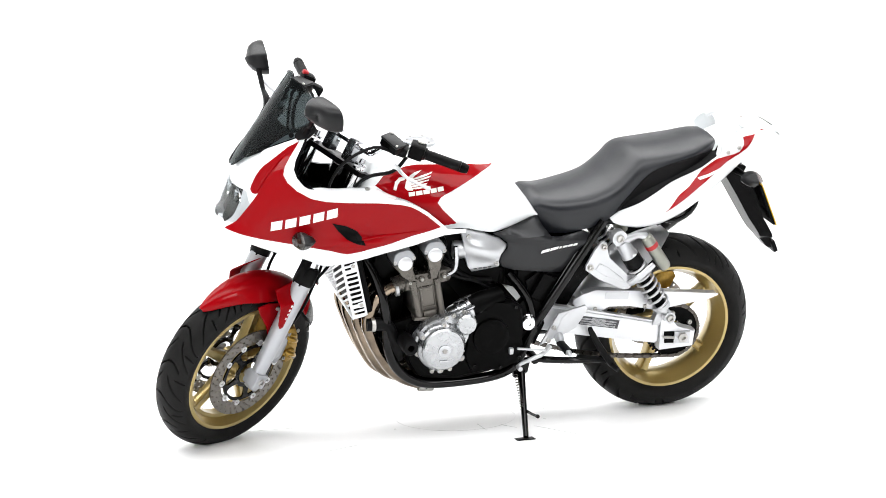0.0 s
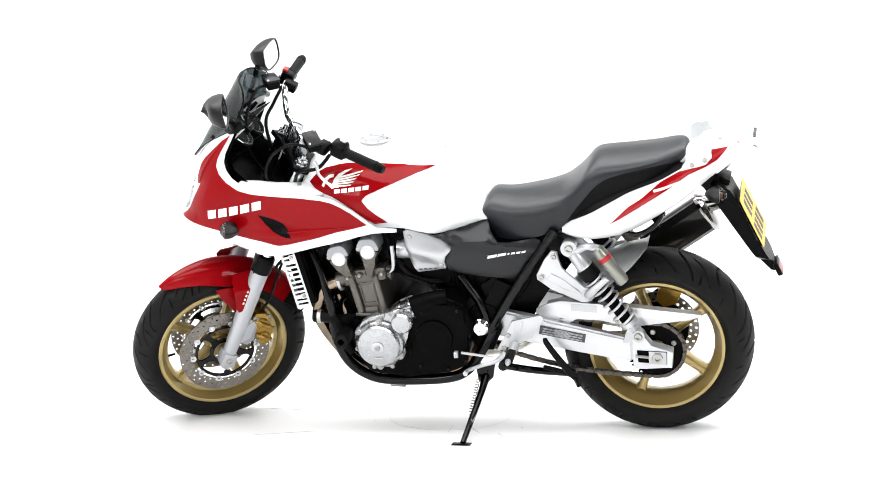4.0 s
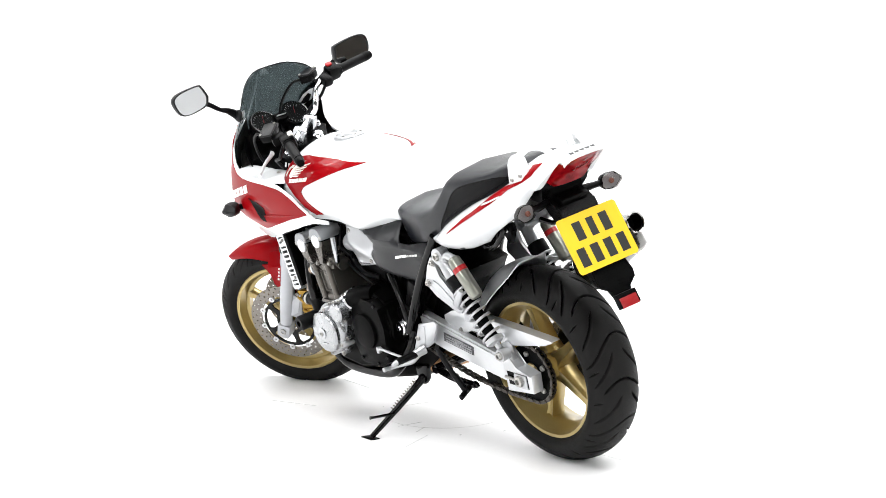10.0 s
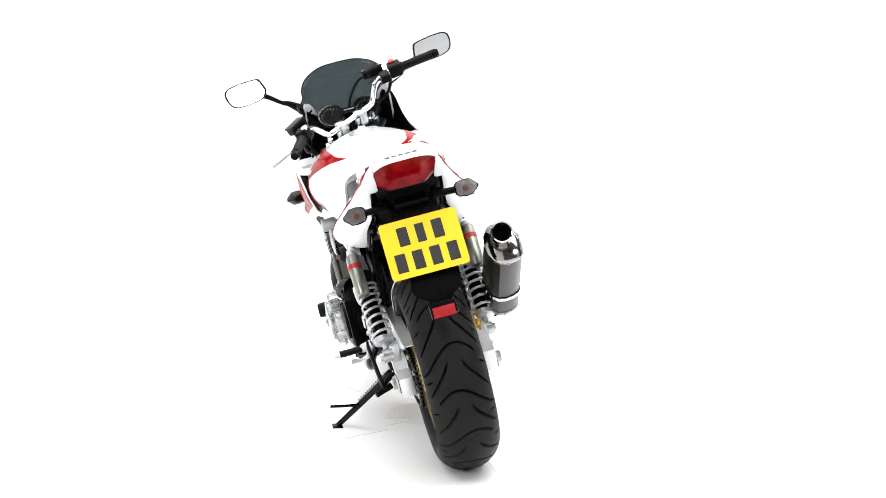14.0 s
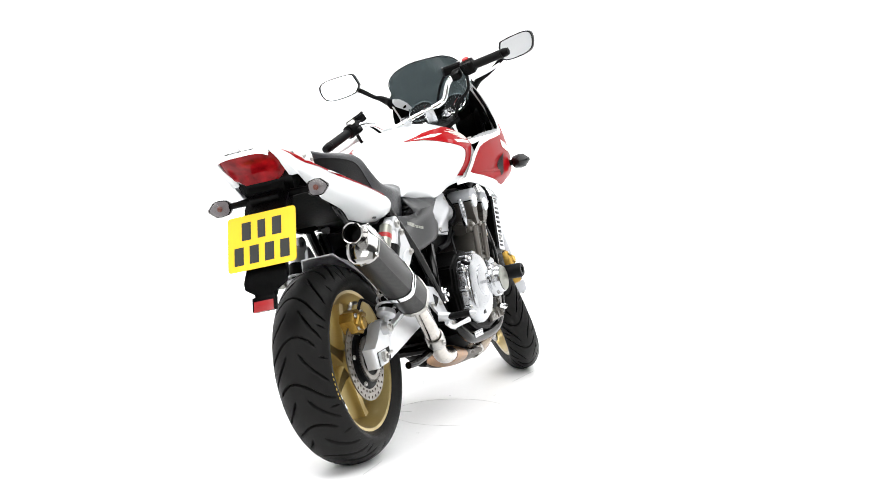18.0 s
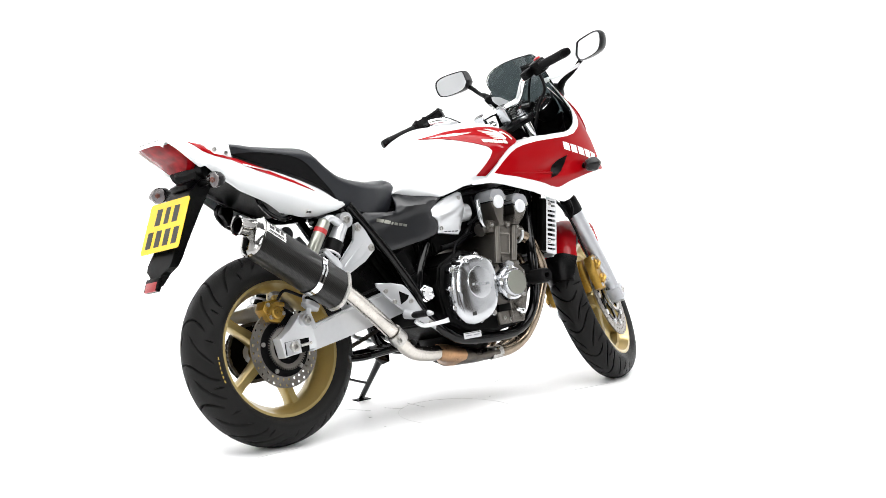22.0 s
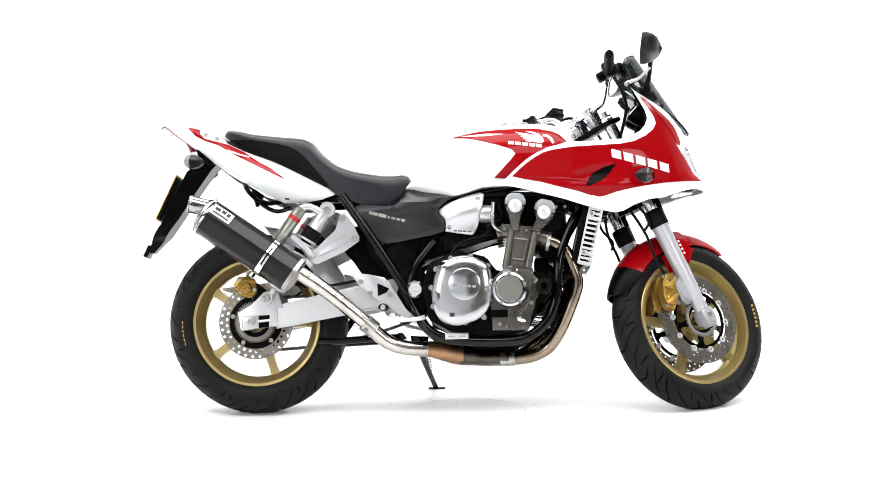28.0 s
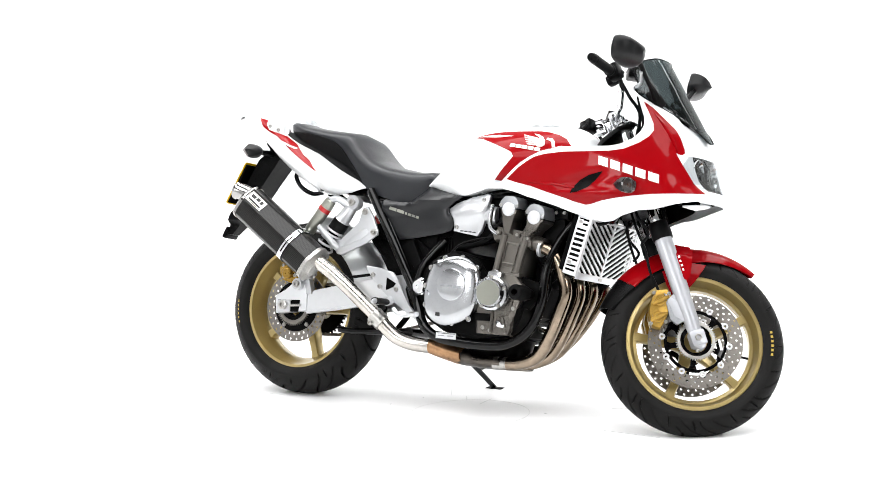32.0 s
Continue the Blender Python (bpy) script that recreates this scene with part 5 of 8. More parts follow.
    # yokes
    for h, name in ((0.735, "lower_yoke"), (0.965, "upper_yoke")):
        bm = bmesh.new()
        x = along(h)
        pts = [(x + 0.030, 0.135), (x - 0.030, 0.138), (x - 0.075, 0.05), (x - 0.085, 0.0), (x - 0.075, -0.05), (x - 0.030, -0.138), (x + 0.030, -0.135), (x + 0.02, -0.06), (x + 0.02, 0.06)]
        plate(bm, pts, -0.008, 0.008, 0.003)
        m = Matrix.Translation((x, 0, h)) @ Matrix.Rotation(-RAKE, 4, "Y") @ Matrix(((1, 0, 0, 0), (0, 0, 1, 0), (0, 1, 0, 0), (0, 0, 0, 1))) @ Matrix.Translation((-x, 0, 0))
        bm.transform(m)
        part(name, bm, ENGBLACK if h < 0.9 else PLASTIC, None, "black fork yoke", TURNED)
    for s, _ in SIDES:
        bm = bmesh.new()
        turned(bm, [(0, 0), (0.019, 0), (0.019, 0.006), (0.009, 0.008), (0.009, 0.022), (0, 0.022)], (along(0.985), s * 0.104, 0.985), (-math.sin(RAKE), 0, math.cos(RAKE)), 18)
        part("fork_cap", bm, ALU, None, "aluminium fork cap", TURNED)
        bm = bmesh.new()
        block(bm, None, (0.042, 0.036, 0.074), 0.008, Matrix.Translation((along(1.0) - 0.01, s * 0.045, 1.005)) @ Matrix.Rotation(-RAKE, 4, "Y"))
        part("bar_riser", bm, ALU, None, "bright aluminium handlebar riser", TURNED)
    bm = bmesh.new()
    turned(bm, [(0, 0), (0.022, 0), (0.022, 0.008), (0.014, 0.012), (0.014, 0.018), (0, 0.018)], (along(0.98) - 0.062, 0, 0.975), (-math.sin(RAKE), 0, math.cos(RAKE)), 6)
    part("stem_nut", bm, CHROME, None, "chrome steering stem nut", TURNED)
    # handlebar
    bx = along(1.03) - 0.012
    bar = [(bx, 0, 1.032), (bx, 0.095, 1.032), (bx - 0.001, 0.122, 1.042), (bx - 0.012, 0.165, 1.088), (bx - 0.040, 0.225, 1.100), (bx - 0.088, 0.295, 1.090), (bx - 0.130, 0.355, 1.080)]
    bm = bmesh.new()
    tube(bm, [(x, -y, z) for x, y, z in bar[::-1]] + bar[1:], 0.011, 14, 5)
    clamp = TURNED @ pose(bx + 0.0075, 0, 1.027, -2.3, 0, 3.0) @ Matrix.Translation((-bx, 0, -1.032))
    hb = part("handlebar", bm, CHROME, None, "chrome tubular handlebar with black grips", clamp)
    for s, _ in SIDES:
        def on(t):
            a, b = Vector(bar[4]), Vector(bar[6])
            p = a + (b - a) * t
            return Vector((p.x, s * p.y, p.z))
        way = (on(1) - on(0)).normalized()
        bm = bmesh.new()
        L = (on(1) - on(0.28)).length
        prof = [(0.0, 0.0), (0.020, 0.0), (0.0205, 0.006), (0.0165, 0.009)]
        for k in range(12):
            h = 0.012 + (L - 0.018) * k / 11
            prof += [(0.0168, h), (0.0158, h + 0.003)]
        prof += [(0.0175, L), (0.0175, L + 0.004), (0.0, L + 0.004)]
        turned(bm, prof, on(0.28), way, 18)
        part("grip", bm, RUBBER, hb, "ribbed black rubber grip")
        bm = bmesh.new()
        turned(bm, [(0, 0), (0.0155, 0), (0.0165, 0.003), (0.0165, 0.012), (0.013, 0.026), (0.0, 0.028)], on(1.03), way, 18)
        part("bar_end", bm, PLASTIC, hb, "black bar end weight")
        # switch cluster
        bm = bmesh.new()
        m = Matrix.Translation(on(0.14)) @ Vector((0, 1, 0)).rotation_difference(way).to_matrix().to_4x4()
        block(bm, None, (0.046, 0.050, 0.050), 0.010, m @ Matrix.Translation((-0.004, 0, 0)))
        part("switch_box", bm, PLASTIC, hb, "black switch box")
        bm = bmesh.new()
        block(bm, None, (0.018, 0.022, 0.014), 0.004, m @ Matrix.Translation((-0.020, s * 0.004, 0.024)))
        part("switch_button", bm, SIGNALRED if s < 0 else CREAM, hb)
        bm = bmesh.new()
        block(bm, None, (0.010, 0.018, 0.010), 0.003, m @ Matrix.Translation((-0.028, -0.006, -0.010)))
        part("switch_button", bm, MATT, hb)
        # lever perch, lever and fluid reservoir
        bm = bmesh.new()
        block(bm, None, (0.046, 0.036, 0.032), 0.008, m @ Matrix.Translation((0.020, -0.045, 0)))
        part("lever_perch", bm, PLASTIC, hb)
        bm = bmesh.new()
        tube(bm, [(1.170, s * 0.230, 1.060), (1.169, s * 0.245, 1.060), (1.177, s * 0.290, 1.055), (1.168, s * 0.348, 1.055), (1.163, s * 0.374, 1.057)], [0.010, 0.0075, 0.006, 0.0055, 0.008], 10, 5, 0.75)
        part("lever", bm, BRUSH, hb, "bright aluminium lever")
        bm = bmesh.new()
        rm = Matrix.Translation(on(-0.18) + Vector((0.045, 0, 0.016))) @ Matrix.Rotation(radians(-8 * s), 4, "X")
        block(bm, None, (0.044, 0.068, 0.028), 0.007, rm)
        part("fluid_reservoir", bm, PLASTIC, hb, "black rectangular fluid reservoir")
        bm = bmesh.new()
        block(bm, None, (0.047, 0.071, 0.008), 0.003, rm @ Matrix.Translation((0, 0, 0.016)))
        part("reservoir_lid", bm, MATT, hb)
        for dx, dy in ((-0.017, -0.028), (0.017, 0.028)):
            bolt(hb, rm @ Vector((dx, dy, 0.020)), (0, 0, 1), 0.7)
        bm = bmesh.new()
        tube(bm, [on(-0.1) + Vector((0.06, 0, 0)), on(-0.35) + Vector((0.09, 0, 0.01)), on(-0.75) + Vector((0.11, 0, -0.06)), on(-1.0) + Vector((0.10, 0, -0.16)), (1.24, s * 0.06, 0.84)], 0.005, 8, 6)
        part("control_cable", bm, RUBBER, hb, "black control cable")
        bm = bmesh.new()
        tube(bm, [on(0.05) + Vector((0.02, 0, -0.02)), on(-0.05) + Vector((0.05, 0, -0.07)), on(-0.5) + Vector((0.06, 0, -0.12)), (1.20, s * 0.08, 0.86)], 0.006, 8, 6)
        part("wiring_sleeve", bm, RUBBER, hb)


front_end()


def dials():
    for s, _ in SIDES:
        c = Vector((1.335, s * 0.066, 1.035))
        way = Vector((-0.72, 0, 0.70))
        bm = bmesh.new()
        turned(bm, [(0, -0.05), (0.040, -0.05), (0.052, -0.01), (0.054, 0.006), (0.048, 0.010), (0.045, 0.004), (0, 0.003)], c, way, 36)
        d = part("instrument_dial", bm, PLASTIC, None, "black round instrument with a white-marked face")
        bm = bmesh.new()
        turned(bm, [(0.046, 0.006), (0.050, 0.006), (0.050, 0.012), (0.046, 0.012)], c, way, 36, True)
        part("dial_rim", bm, CHROME, d, "chrome dial rim")
        q = Vector((0, 0, 1)).rotation_difference(way).to_matrix().to_4x4()
        for k in range(16):
            a = radians(-40 + 260 * k / 15)
            bm = bmesh.new()
            block(bm, None, (0.006, 0.0016, 0.001), 0, Matrix.Translation(c) @ q @ Matrix.Rotation(a, 4, "Z") @ Matrix.Translation((0.037, 0, 0.0045)))
            part("dial_mark", bm, DECAL, d, smooth=0)
        bm = bmesh.new()
        block(bm, None, (0.034, 0.002, 0.001), 0, Matrix.Translation(c) @ q @ Matrix.Rotation(radians(-20), 4, "Z") @ Matrix.Translation((0.014, 0, 0.006)))
        part("needle", bm, SIGNALRED, d, smooth=0)
        bm = bmesh.new()
        turned(bm, [(0, 0.0075), (0.046, 0.0075), (0.046, 0.009), (0, 0.010)], c, way, 36)
        part("dial_glass", bm, CLEAR, d)
    bm = bmesh.new()
    block(bm, None, (0.03, 0.055, 0.055), 0.006, Matrix.Translation((1.335, 0, 1.03)) @ Matrix.Rotation(radians(-45), 4, "Y"))
    p = part("display", bm, PLASTIC, None, "grey digital display between the dials")
    bm = bmesh.new()
    block(bm, None, (0.002, 0.040, 0.034), 0.0005, Matrix.Translation((1.324, 0, 1.041)) @ Matrix.Rotation(radians(-45), 4, "Y"))
    part("display_window", bm, CAST, p, smooth=0)


dials()


# ---- frame ----
def chassis():
    bm = bmesh.new()
    tube(bm, [(1.20, 0, 0.80), (1.15, 0, 0.93)], 0.036, 20, 1)
    part("steering_head", bm, FRAME, None, "black steering head")
    for s, _ in SIDES:
        y = s * 0.186
        bm = bmesh.new()
        tube(bm, [(1.17, s * 0.05, 0.80), (1.13, s * 0.12, 0.70), (1.075, s * 0.16, 0.60), (1.045, y, 0.50), (1.035, y, 0.39), (1.005, y, 0.305), (0.945, y, 0.252), (0.86, y, 0.232), (0.68, y, 0.240), (0.60, y, 0.275), (0.55, s * 0.160, 0.345), (0.515, s * 0.155, 0.41)], 0.0172, 14, 5)
        part("cradle_tube", bm, FRAME, None, "black painted frame cradle tube")
        bm = bmesh.new()
        tube(bm, [(1.14, s * 0.05, 0.88), (1.0, s * 0.11, 0.80), (0.80, s * 0.11, 0.75), (0.55, s * 0.09, 0.725), (0.32, s * 0.09, 0.720)], 0.016, 12, 5)
        part("top_tube", bm, FRAME, None, "black frame top tube")
        bm = bmesh.new()
        tube(bm, [(0.305, s * 0.145, 0.742), (0.40, s * 0.160, 0.605), (0.48, s * 0.165, 0.480), (0.53, s * 0.165, 0.40)], 0.0155, 14, 4)
        part("seat_stay", bm, FRAME, None, "gloss black frame stay")
        bm = bmesh.new()
        tube(bm, [(0.345, s * 0.135, 0.70), (0.44, s * 0.150, 0.555), (0.515, s * 0.155, 0.43)], 0.012, 12, 3)
        part("seat_stay", bm, FRAME, None, "gloss black frame stay")
        bm = bmesh.new()
        tube(bm, [(0.62, s * 0.13, 0.58), (0.56, s * 0.150, 0.50), (0.535, s * 0.155, 0.43)], 0.016, 12, 4)
        part("frame_brace", bm, FRAME, None, "black frame brace")
        bm = bmesh.new()
        tube(bm, [(0.32, s * 0.125, 0.735), (0.18, s * 0.115, 0.74), (0.05, s * 0.105, 0.79), (-0.09, s * 0.095, 0.86)], 0.013, 10, 4)
        part("subframe_tube", bm, FRAME, None, "black subframe tube")
        # swingarm pivot plate with a bright cap
        bm = bmesh.new()
        plate(bm, [(0.60, 0.46), (0.56, 0.50), (0.51, 0.48), (0.49, 0.40), (0.52, 0.33), (0.57, 0.33), (0.60, 0.38)], s * 0.125, s * 0.158, 0.006)
        piv = part("pivot_plate", bm, ENGBLACK, None, "black pivot plate")
        bm = bmesh.new()
        turned(bm, [(0, 0), (0.030, 0), (0.030, 0.012), (0.026, 0.016), (0.025, 0.022), (0.021, 0.026), (0.008, 0.026), (0.007, 0.022), (0, 0.022)], (0.556, s * 0.158, 0.414), (0, s, 0), 28)
        part("pivot_cap", bm, CHROME, piv, "chrome pivot cap")
        # dark centre mass behind the side covers
        bm = bmesh.new()
        plate(bm, [(0.36, 0.70), (0.62, 0.73), (0.66, 0.60), (0.62, 0.54), (0.50, 0.47), (0.42, 0.54)], s * 0.02, s * 0.115, 0.01)
        part("airbox", bm, PLASTIC, None, "black plastic airbox")
    # added black filler so the gap behind the frame stays reads dark
    bm = bmesh.new()
    plate(bm, [(0.36, 0.69), (0.50, 0.68), (0.53, 0.48), (0.46, 0.455), (0.40, 0.54)], -0.105, 0.105, 0.008)
    part("frame_gap_fill", bm, ENGBLACK, None, "plain black block filling the gap inside the frame")
    bm = bmesh.new()
    plate(bm, [(0.45, 0.55), (0.50, 0.575), (0.55, 0.48), (0.53, 0.45), (0.50, 0.46)], -0.150, 0.150, 0.005)
    part("battery_tray", bm, PLASTIC, None, "black plastic tray")
    # inner mudguard between the rear tyre and the frame
    bm = bmesh.new()
    plate(bm, [(0.262, 0.610), (0.40, 0.66), (0.48, 0.52), (0.48, 0.43), (0.392, 0.425), (0.378, 0.47), (0.345, 0.52), (0.298, 0.565)], -0.092, 0.092, 0.006)
    part("inner_mudguard", bm, PLASTIC, None, "black plastic inner mudguard")


chassis()


def side_covers():
    def cover_y(x, z):
        return 0.150 + 0.020 * math.exp(-((x - 0.60) / 0.12) ** 2) + 0.012 * math.exp(-((z - 0.70 - 0.20 * (x - 0.5)) / 0.022) ** 2) - 0.8 * (z - 0.67) ** 2 - 0.05 * max(0, 0.42 - x) - 0.9 * max(0, z - 0.715) * min(1, max(0, (0.66 - x) / 0.06))
    outline = [(0.532, 0.778), (0.56, 0.762), (0.62, 0.745), (0.690, 0.730), (0.66, 0.712), (0.638, 0.692), (0.640, 0.672), (0.658, 0.655), (0.662, 0.635), (0.652, 0.612), (0.62, 0.601), (0.56, 0.590), (0.489, 0.578), (0.424, 0.571), (0.405, 0.585), (0.372, 0.645), (0.345, 0.700), (0.37, 0.712), (0.45, 0.702), (0.488, 0.705), (0.512, 0.735)]
    silver = [(0.780, 0.745), (0.793, 0.738), (0.788, 0.700), (0.780, 0.655), (0.765, 0.615), (0.752, 0.599), (0.70, 0.606), (0.660, 0.613), (0.664, 0.633), (0.660, 0.655), (0.642, 0.674), (0.640, 0.688), (0.662, 0.706), (0.72, 0.729)]
    low = [(0.415, 0.576), (0.500, 0.582), (0.555, 0.545), (0.525, 0.440), (0.500, 0.440), (0.47, 0.49)]
    for s, _ in SIDES:
        bm = bmesh.new()
        skin(bm, outline, lambda u, v, d: (u, s * (cover_y(u, v) + d), v), 0.006, 0.013, roll=0.005)
        ob = part("side_cover", bm, GREY, None, "dark grey side cover with a pale name strip")
        # name strip as plain slanting bars, two large and four small
        for q0, w, h in ((0.0, 0.029, 0.010), (0.032, 0.027, 0.010), (0.064, 0.007, 0.008), (0.076, 0.013, 0.008), (0.093, 0.013, 0.008), (0.110, 0.013, 0.008)):
            def spot(q, t):
                x = 0.523 - q if s > 0 else 0.398 + q
                return x + (0.35 * t if s < 0 else -0.35 * t), (0.650 + 0.17 * q if s > 0 else 0.676 - 0.24 * q) + t
            bm = bmesh.new()
            skin(bm, [spot(q0, 0), spot(q0 + w, 0), spot(q0 + w, h), spot(q0, h)], lambda u, v, d: (u, s * (cover_y(u, v) + 0.0018 + d), v), 0.001, 0.01)
            part("name_bar", bm, DECAL if s > 0 else RESERVOIR, ob)
        bm = bmesh.new()
        skin(bm, low, lambda u, v, d: (u, s * (0.128 + d), v), 0.006, 0.02)
        lo = part("lower_cover", bm, PLASTIC, None, "matt black lower cover")
        bolt(lo, (0.507, s * 0.128, 0.462), (0, s, 0), 1.0)

        def silver_y(u, v):
            dome = 0.020 * math.exp(-((v - 0.672 - 0.25 * (u - 0.72)) / 0.032) ** 2) * math.exp(-((u - 0.73) / 0.09) ** 2)
            return 0.157 + dome
        bm = bmesh.new()
        skin(bm, silver, lambda u, v, d: (u, s * (silver_y(u, v) + d), v), 0.016, 0.009, roll=0.004)
        sc = part("throttle_cover", bm, CAST, None, "silver cast cover beside the carburettor bodies")
        bolt(sc, (0.772, s * 0.158, 0.722), (0, s, 0), 1.3)
        bolt(sc, (0.674, s * 0.158, 0.626), (0, s, 0), 1.3)
        bm = bmesh.new()
        for k in range(4):
            block(bm, (0.742 - 0.016 * k, s * 0.1578, 0.6105 + 0.001 * k), (0.012, 0.0012, 0.004), 0)
        part("cover_marking", bm, LABEL, sc, smooth=0)
        # round body ahead of it
        bm = bmesh.new()
        turned(bm, [(0.0, -0.02), (0.030, -0.02), (0.032, 0.0), (0.030, 0.018), (0.0, 0.02)], (0.800, s * 0.135, 0.672), (1, 0, 0), 24)
        part("throttle_body", bm, CAST, None, "silver throttle body")


side_covers()


# ---- engine ----
def engine():
    bm = bmesh.new()
    rings = []
    for y, k in ((-0.215, 0.94), (-0.205, 1.0), (0.205, 1.0), (0.215, 0.94)):
        out = [(0.60, 0.50), (0.70, 0.545), (0.80, 0.52), (0.83, 0.47), (0.97, 0.46), (0.985, 0.40), (0.965, 0.32), (0.93, 0.265), (0.80, 0.245), (0.68, 0.265), (0.60, 0.31), (0.58, 0.42)]
        rings.append([(0.78 + (x - 0.78) * k, y * 0.86, 0.39 + (z - 0.39) * k) for x, z in out])
    loft(bm, rings)
    bmesh.ops.bevel(bm, geom=bm.edges[:], offset=0.006, segments=2, affect="EDGES")
    case = part("crankcase", bm, ENGBLACK, None, "black painted crankcase")
    # cylinder block: a sloping casting with raised ribs and a framed panel on each side
    quad = [(0.882, 0.620), (0.978, 0.612), (0.950, 0.470), (0.852, 0.470)]
    bm = bmesh.new()
    plate(bm, quad, -0.178, 0.178, 0.006)
    barrel = part("cylinder_block", bm, BARREL, None, "bronze-grey cylinder block")
    # head with its side flanges
    bm = bmesh.new()
    plate(bm, [(0.852, 0.632), (0.985, 0.616), (0.985, 0.566), (0.850, 0.590)], -0.180, 0.180, 0.007)
    head = part("cylinder_head", bm, BARREL, None, "bronze-grey cylinder head")
    for s, _ in SIDES:
        for line, r in (([(0.886, 0.605), (0.862, 0.480)], 0.0115), ([(0.966, 0.600), (0.938, 0.480)], 0.0125)):
            bm = bmesh.new()
            tube(bm, [(x, s * 0.182, z) for x, z in line], r, 14, 1, 0.8)
            part("block_rib", bm, BARREL, barrel)
        for line in ([(0.894, 0.580), (0.940, 0.574)], [(0.940, 0.574), (0.926, 0.506)], [(0.926, 0.506), (0.884, 0.512)], [(0.884, 0.512), (0.894, 0.580)]):
            bm = bmesh.new()
            tube(bm, [(x, s * 0.179, z) for x, z in line], 0.0035, 8, 1)
            part("panel_edge", bm, BARREL, barrel)
        bm = bmesh.new()
        plate(bm, [(0.884, 0.500), (0.926, 0.494), (0.922, 0.474), (0.880, 0.474)], s * 0.17, s * 0.184, 0.004)
        part("block_boss", bm, BARREL, barrel)
        bm = bmesh.new()
        plate(bm, [(0.868, 0.478), (0.955, 0.478), (0.957, 0.466), (0.862, 0.466)], s * 0.15, s * 0.190, 0.003)
        part("block_flange", bm, BARREL, barrel)
        # bosses and nuts at the head joint
        for x, z in ((0.862, 0.612), (0.975, 0.596), (0.935, 0.606)):
            bm = bmesh.new()
            turned(bm, [(0, 0), (0.010, 0), (0.010, 0.008), (0.008, 0.010), (0, 0.010)], (x, s * 0.178, z), (0, s, 0), 16)
            part("head_boss", bm, BARREL, head)
            bolt(head, (x, s * 0.187, z), (0, s, 0), 0.9)
        for x0, z0, x1, z1, r in ((0.965, 0.590, 1.018, 0.575, 0.026), (0.870, 0.610, 0.835, 0.600, 0.022)):
            for y in (0.148, 0.052):
                bm = bmesh.new()
                tube(bm, [(x0, s * y, z0), (x1, s * y, z1)], r, 18, 1)
                part("exhaust_port" if x1 > x0 else "inlet_port", bm, BARREL, head)
        towers = ([(0.866, 0.702), (0.930, 0.702), (0.926, 0.674), (0.910, 0.652), (0.914, 0.606), (0.884, 0.608), (0.884, 0.652), (0.871, 0.672)],
                  [(0.964, 0.690), (1.030, 0.676), (1.027, 0.650), (1.000, 0.628), (0.982, 0.600), (0.948, 0.606), (0.977, 0.642), (0.969, 0.664)])
        for outline, (cx, cz), lean in zip(towers, ((0.899, 0.690), (0.996, 0.666)), (0.06, 0.42)):
            bm = bmesh.new()
            plate(bm, outline, s * 0.10, s * 0.193, 0.006)
            part("cam_tower", bm, BARREL, head, "bronze-grey cam tower")
            w = 0.031
            m = Matrix.Translation((cx, 0, cz)) @ Matrix.Rotation(lean * 0.55, 4, "Y") @ Matrix.Translation((-cx, 0, -cz))
            bm = bmesh.new()
            plate(bm, [(cx - w - 0.004, cz + 0.004), (cx - w - 0.004, cz + 0.022), (cx - w + 0.004, cz + 0.036), (cx - w * 0.5, cz + 0.044), (cx + w * 0.5, cz + 0.044), (cx + w - 0.004, cz + 0.036), (cx + w + 0.004, cz + 0.022), (cx + w + 0.004, cz + 0.004), (cx + 0.024, cz + 0.002), (cx + 0.017, cz + 0.016), (cx, cz + 0.023), (cx - 0.017, cz + 0.016), (cx - 0.024, cz + 0.002)], s * 0.0, s * 0.197, 0.005)
            bm.transform(m)
            part("cam_cover", bm, SATIN, head, "satin silver cam cover")
            bm = bmesh.new()
            plate(bm, [(cx - w - 0.005, cz + 0.004), (cx + w + 0.005, cz + 0.004), (cx + w + 0.005, cz), (cx - w - 0.005, cz)], s * 0.08, s * 0.1955, 0)
            bm.transform(m)
            part("cover_gasket", bm, RUBBER, head)
            bm = bmesh.new()
            turned(bm, [(0, 0), (0.0235, 0), (0.0235, 0.007), (0.0220, 0.0085), (0.0205, 0.0085), (0.0200, 0.0095), (0.0185, 0.0105), (0, 0.0108)], (cx, s * 0.190, cz), (0, s, 0), 28)
            part("cam_plug", bm, BRUSH, head, "round bright cam plug")
            for dx in (-0.031, 0.031):
                bolt(head, m @ Vector((cx + dx, s * 0.193, cz + 0.012)), (0, s, 0), 1.0)
        # bright coolant pipe behind the head
        bm = bmesh.new()
        tube(bm, [(0.825, s * 0.175, 0.705), (0.822, s * 0.178, 0.66), (0.826, s * 0.175, 0.625), (0.850, s * 0.165, 0.607), (0.875, s * 0.15, 0.603)], 0.0075, 12, 5)
        part("coolant_pipe", bm, ALU, None, "bright aluminium coolant pipe")
        # engine bobbin
        bm = bmesh.new()
        turned(bm, [(0.010, 0), (0.026, 0), (0.026, 0.06), (0.022, 0.066), (0.011, 0.066), (0.010, 0.05)], (0.990, s * 0.205, 0.412), (0, s, 0), 26, True)
        part("crash_bobbin", bm, RUBBER, None, "round black crash bobbin")
        bm = bmesh.new()
        tube(bm, [(0.990, s * 0.15, 0.412), (0.990, s * 0.21, 0.412)], 0.018, 14, 1)
        part("bobbin_mount", bm, ENGBLACK, None)
        bm = bmesh.new()
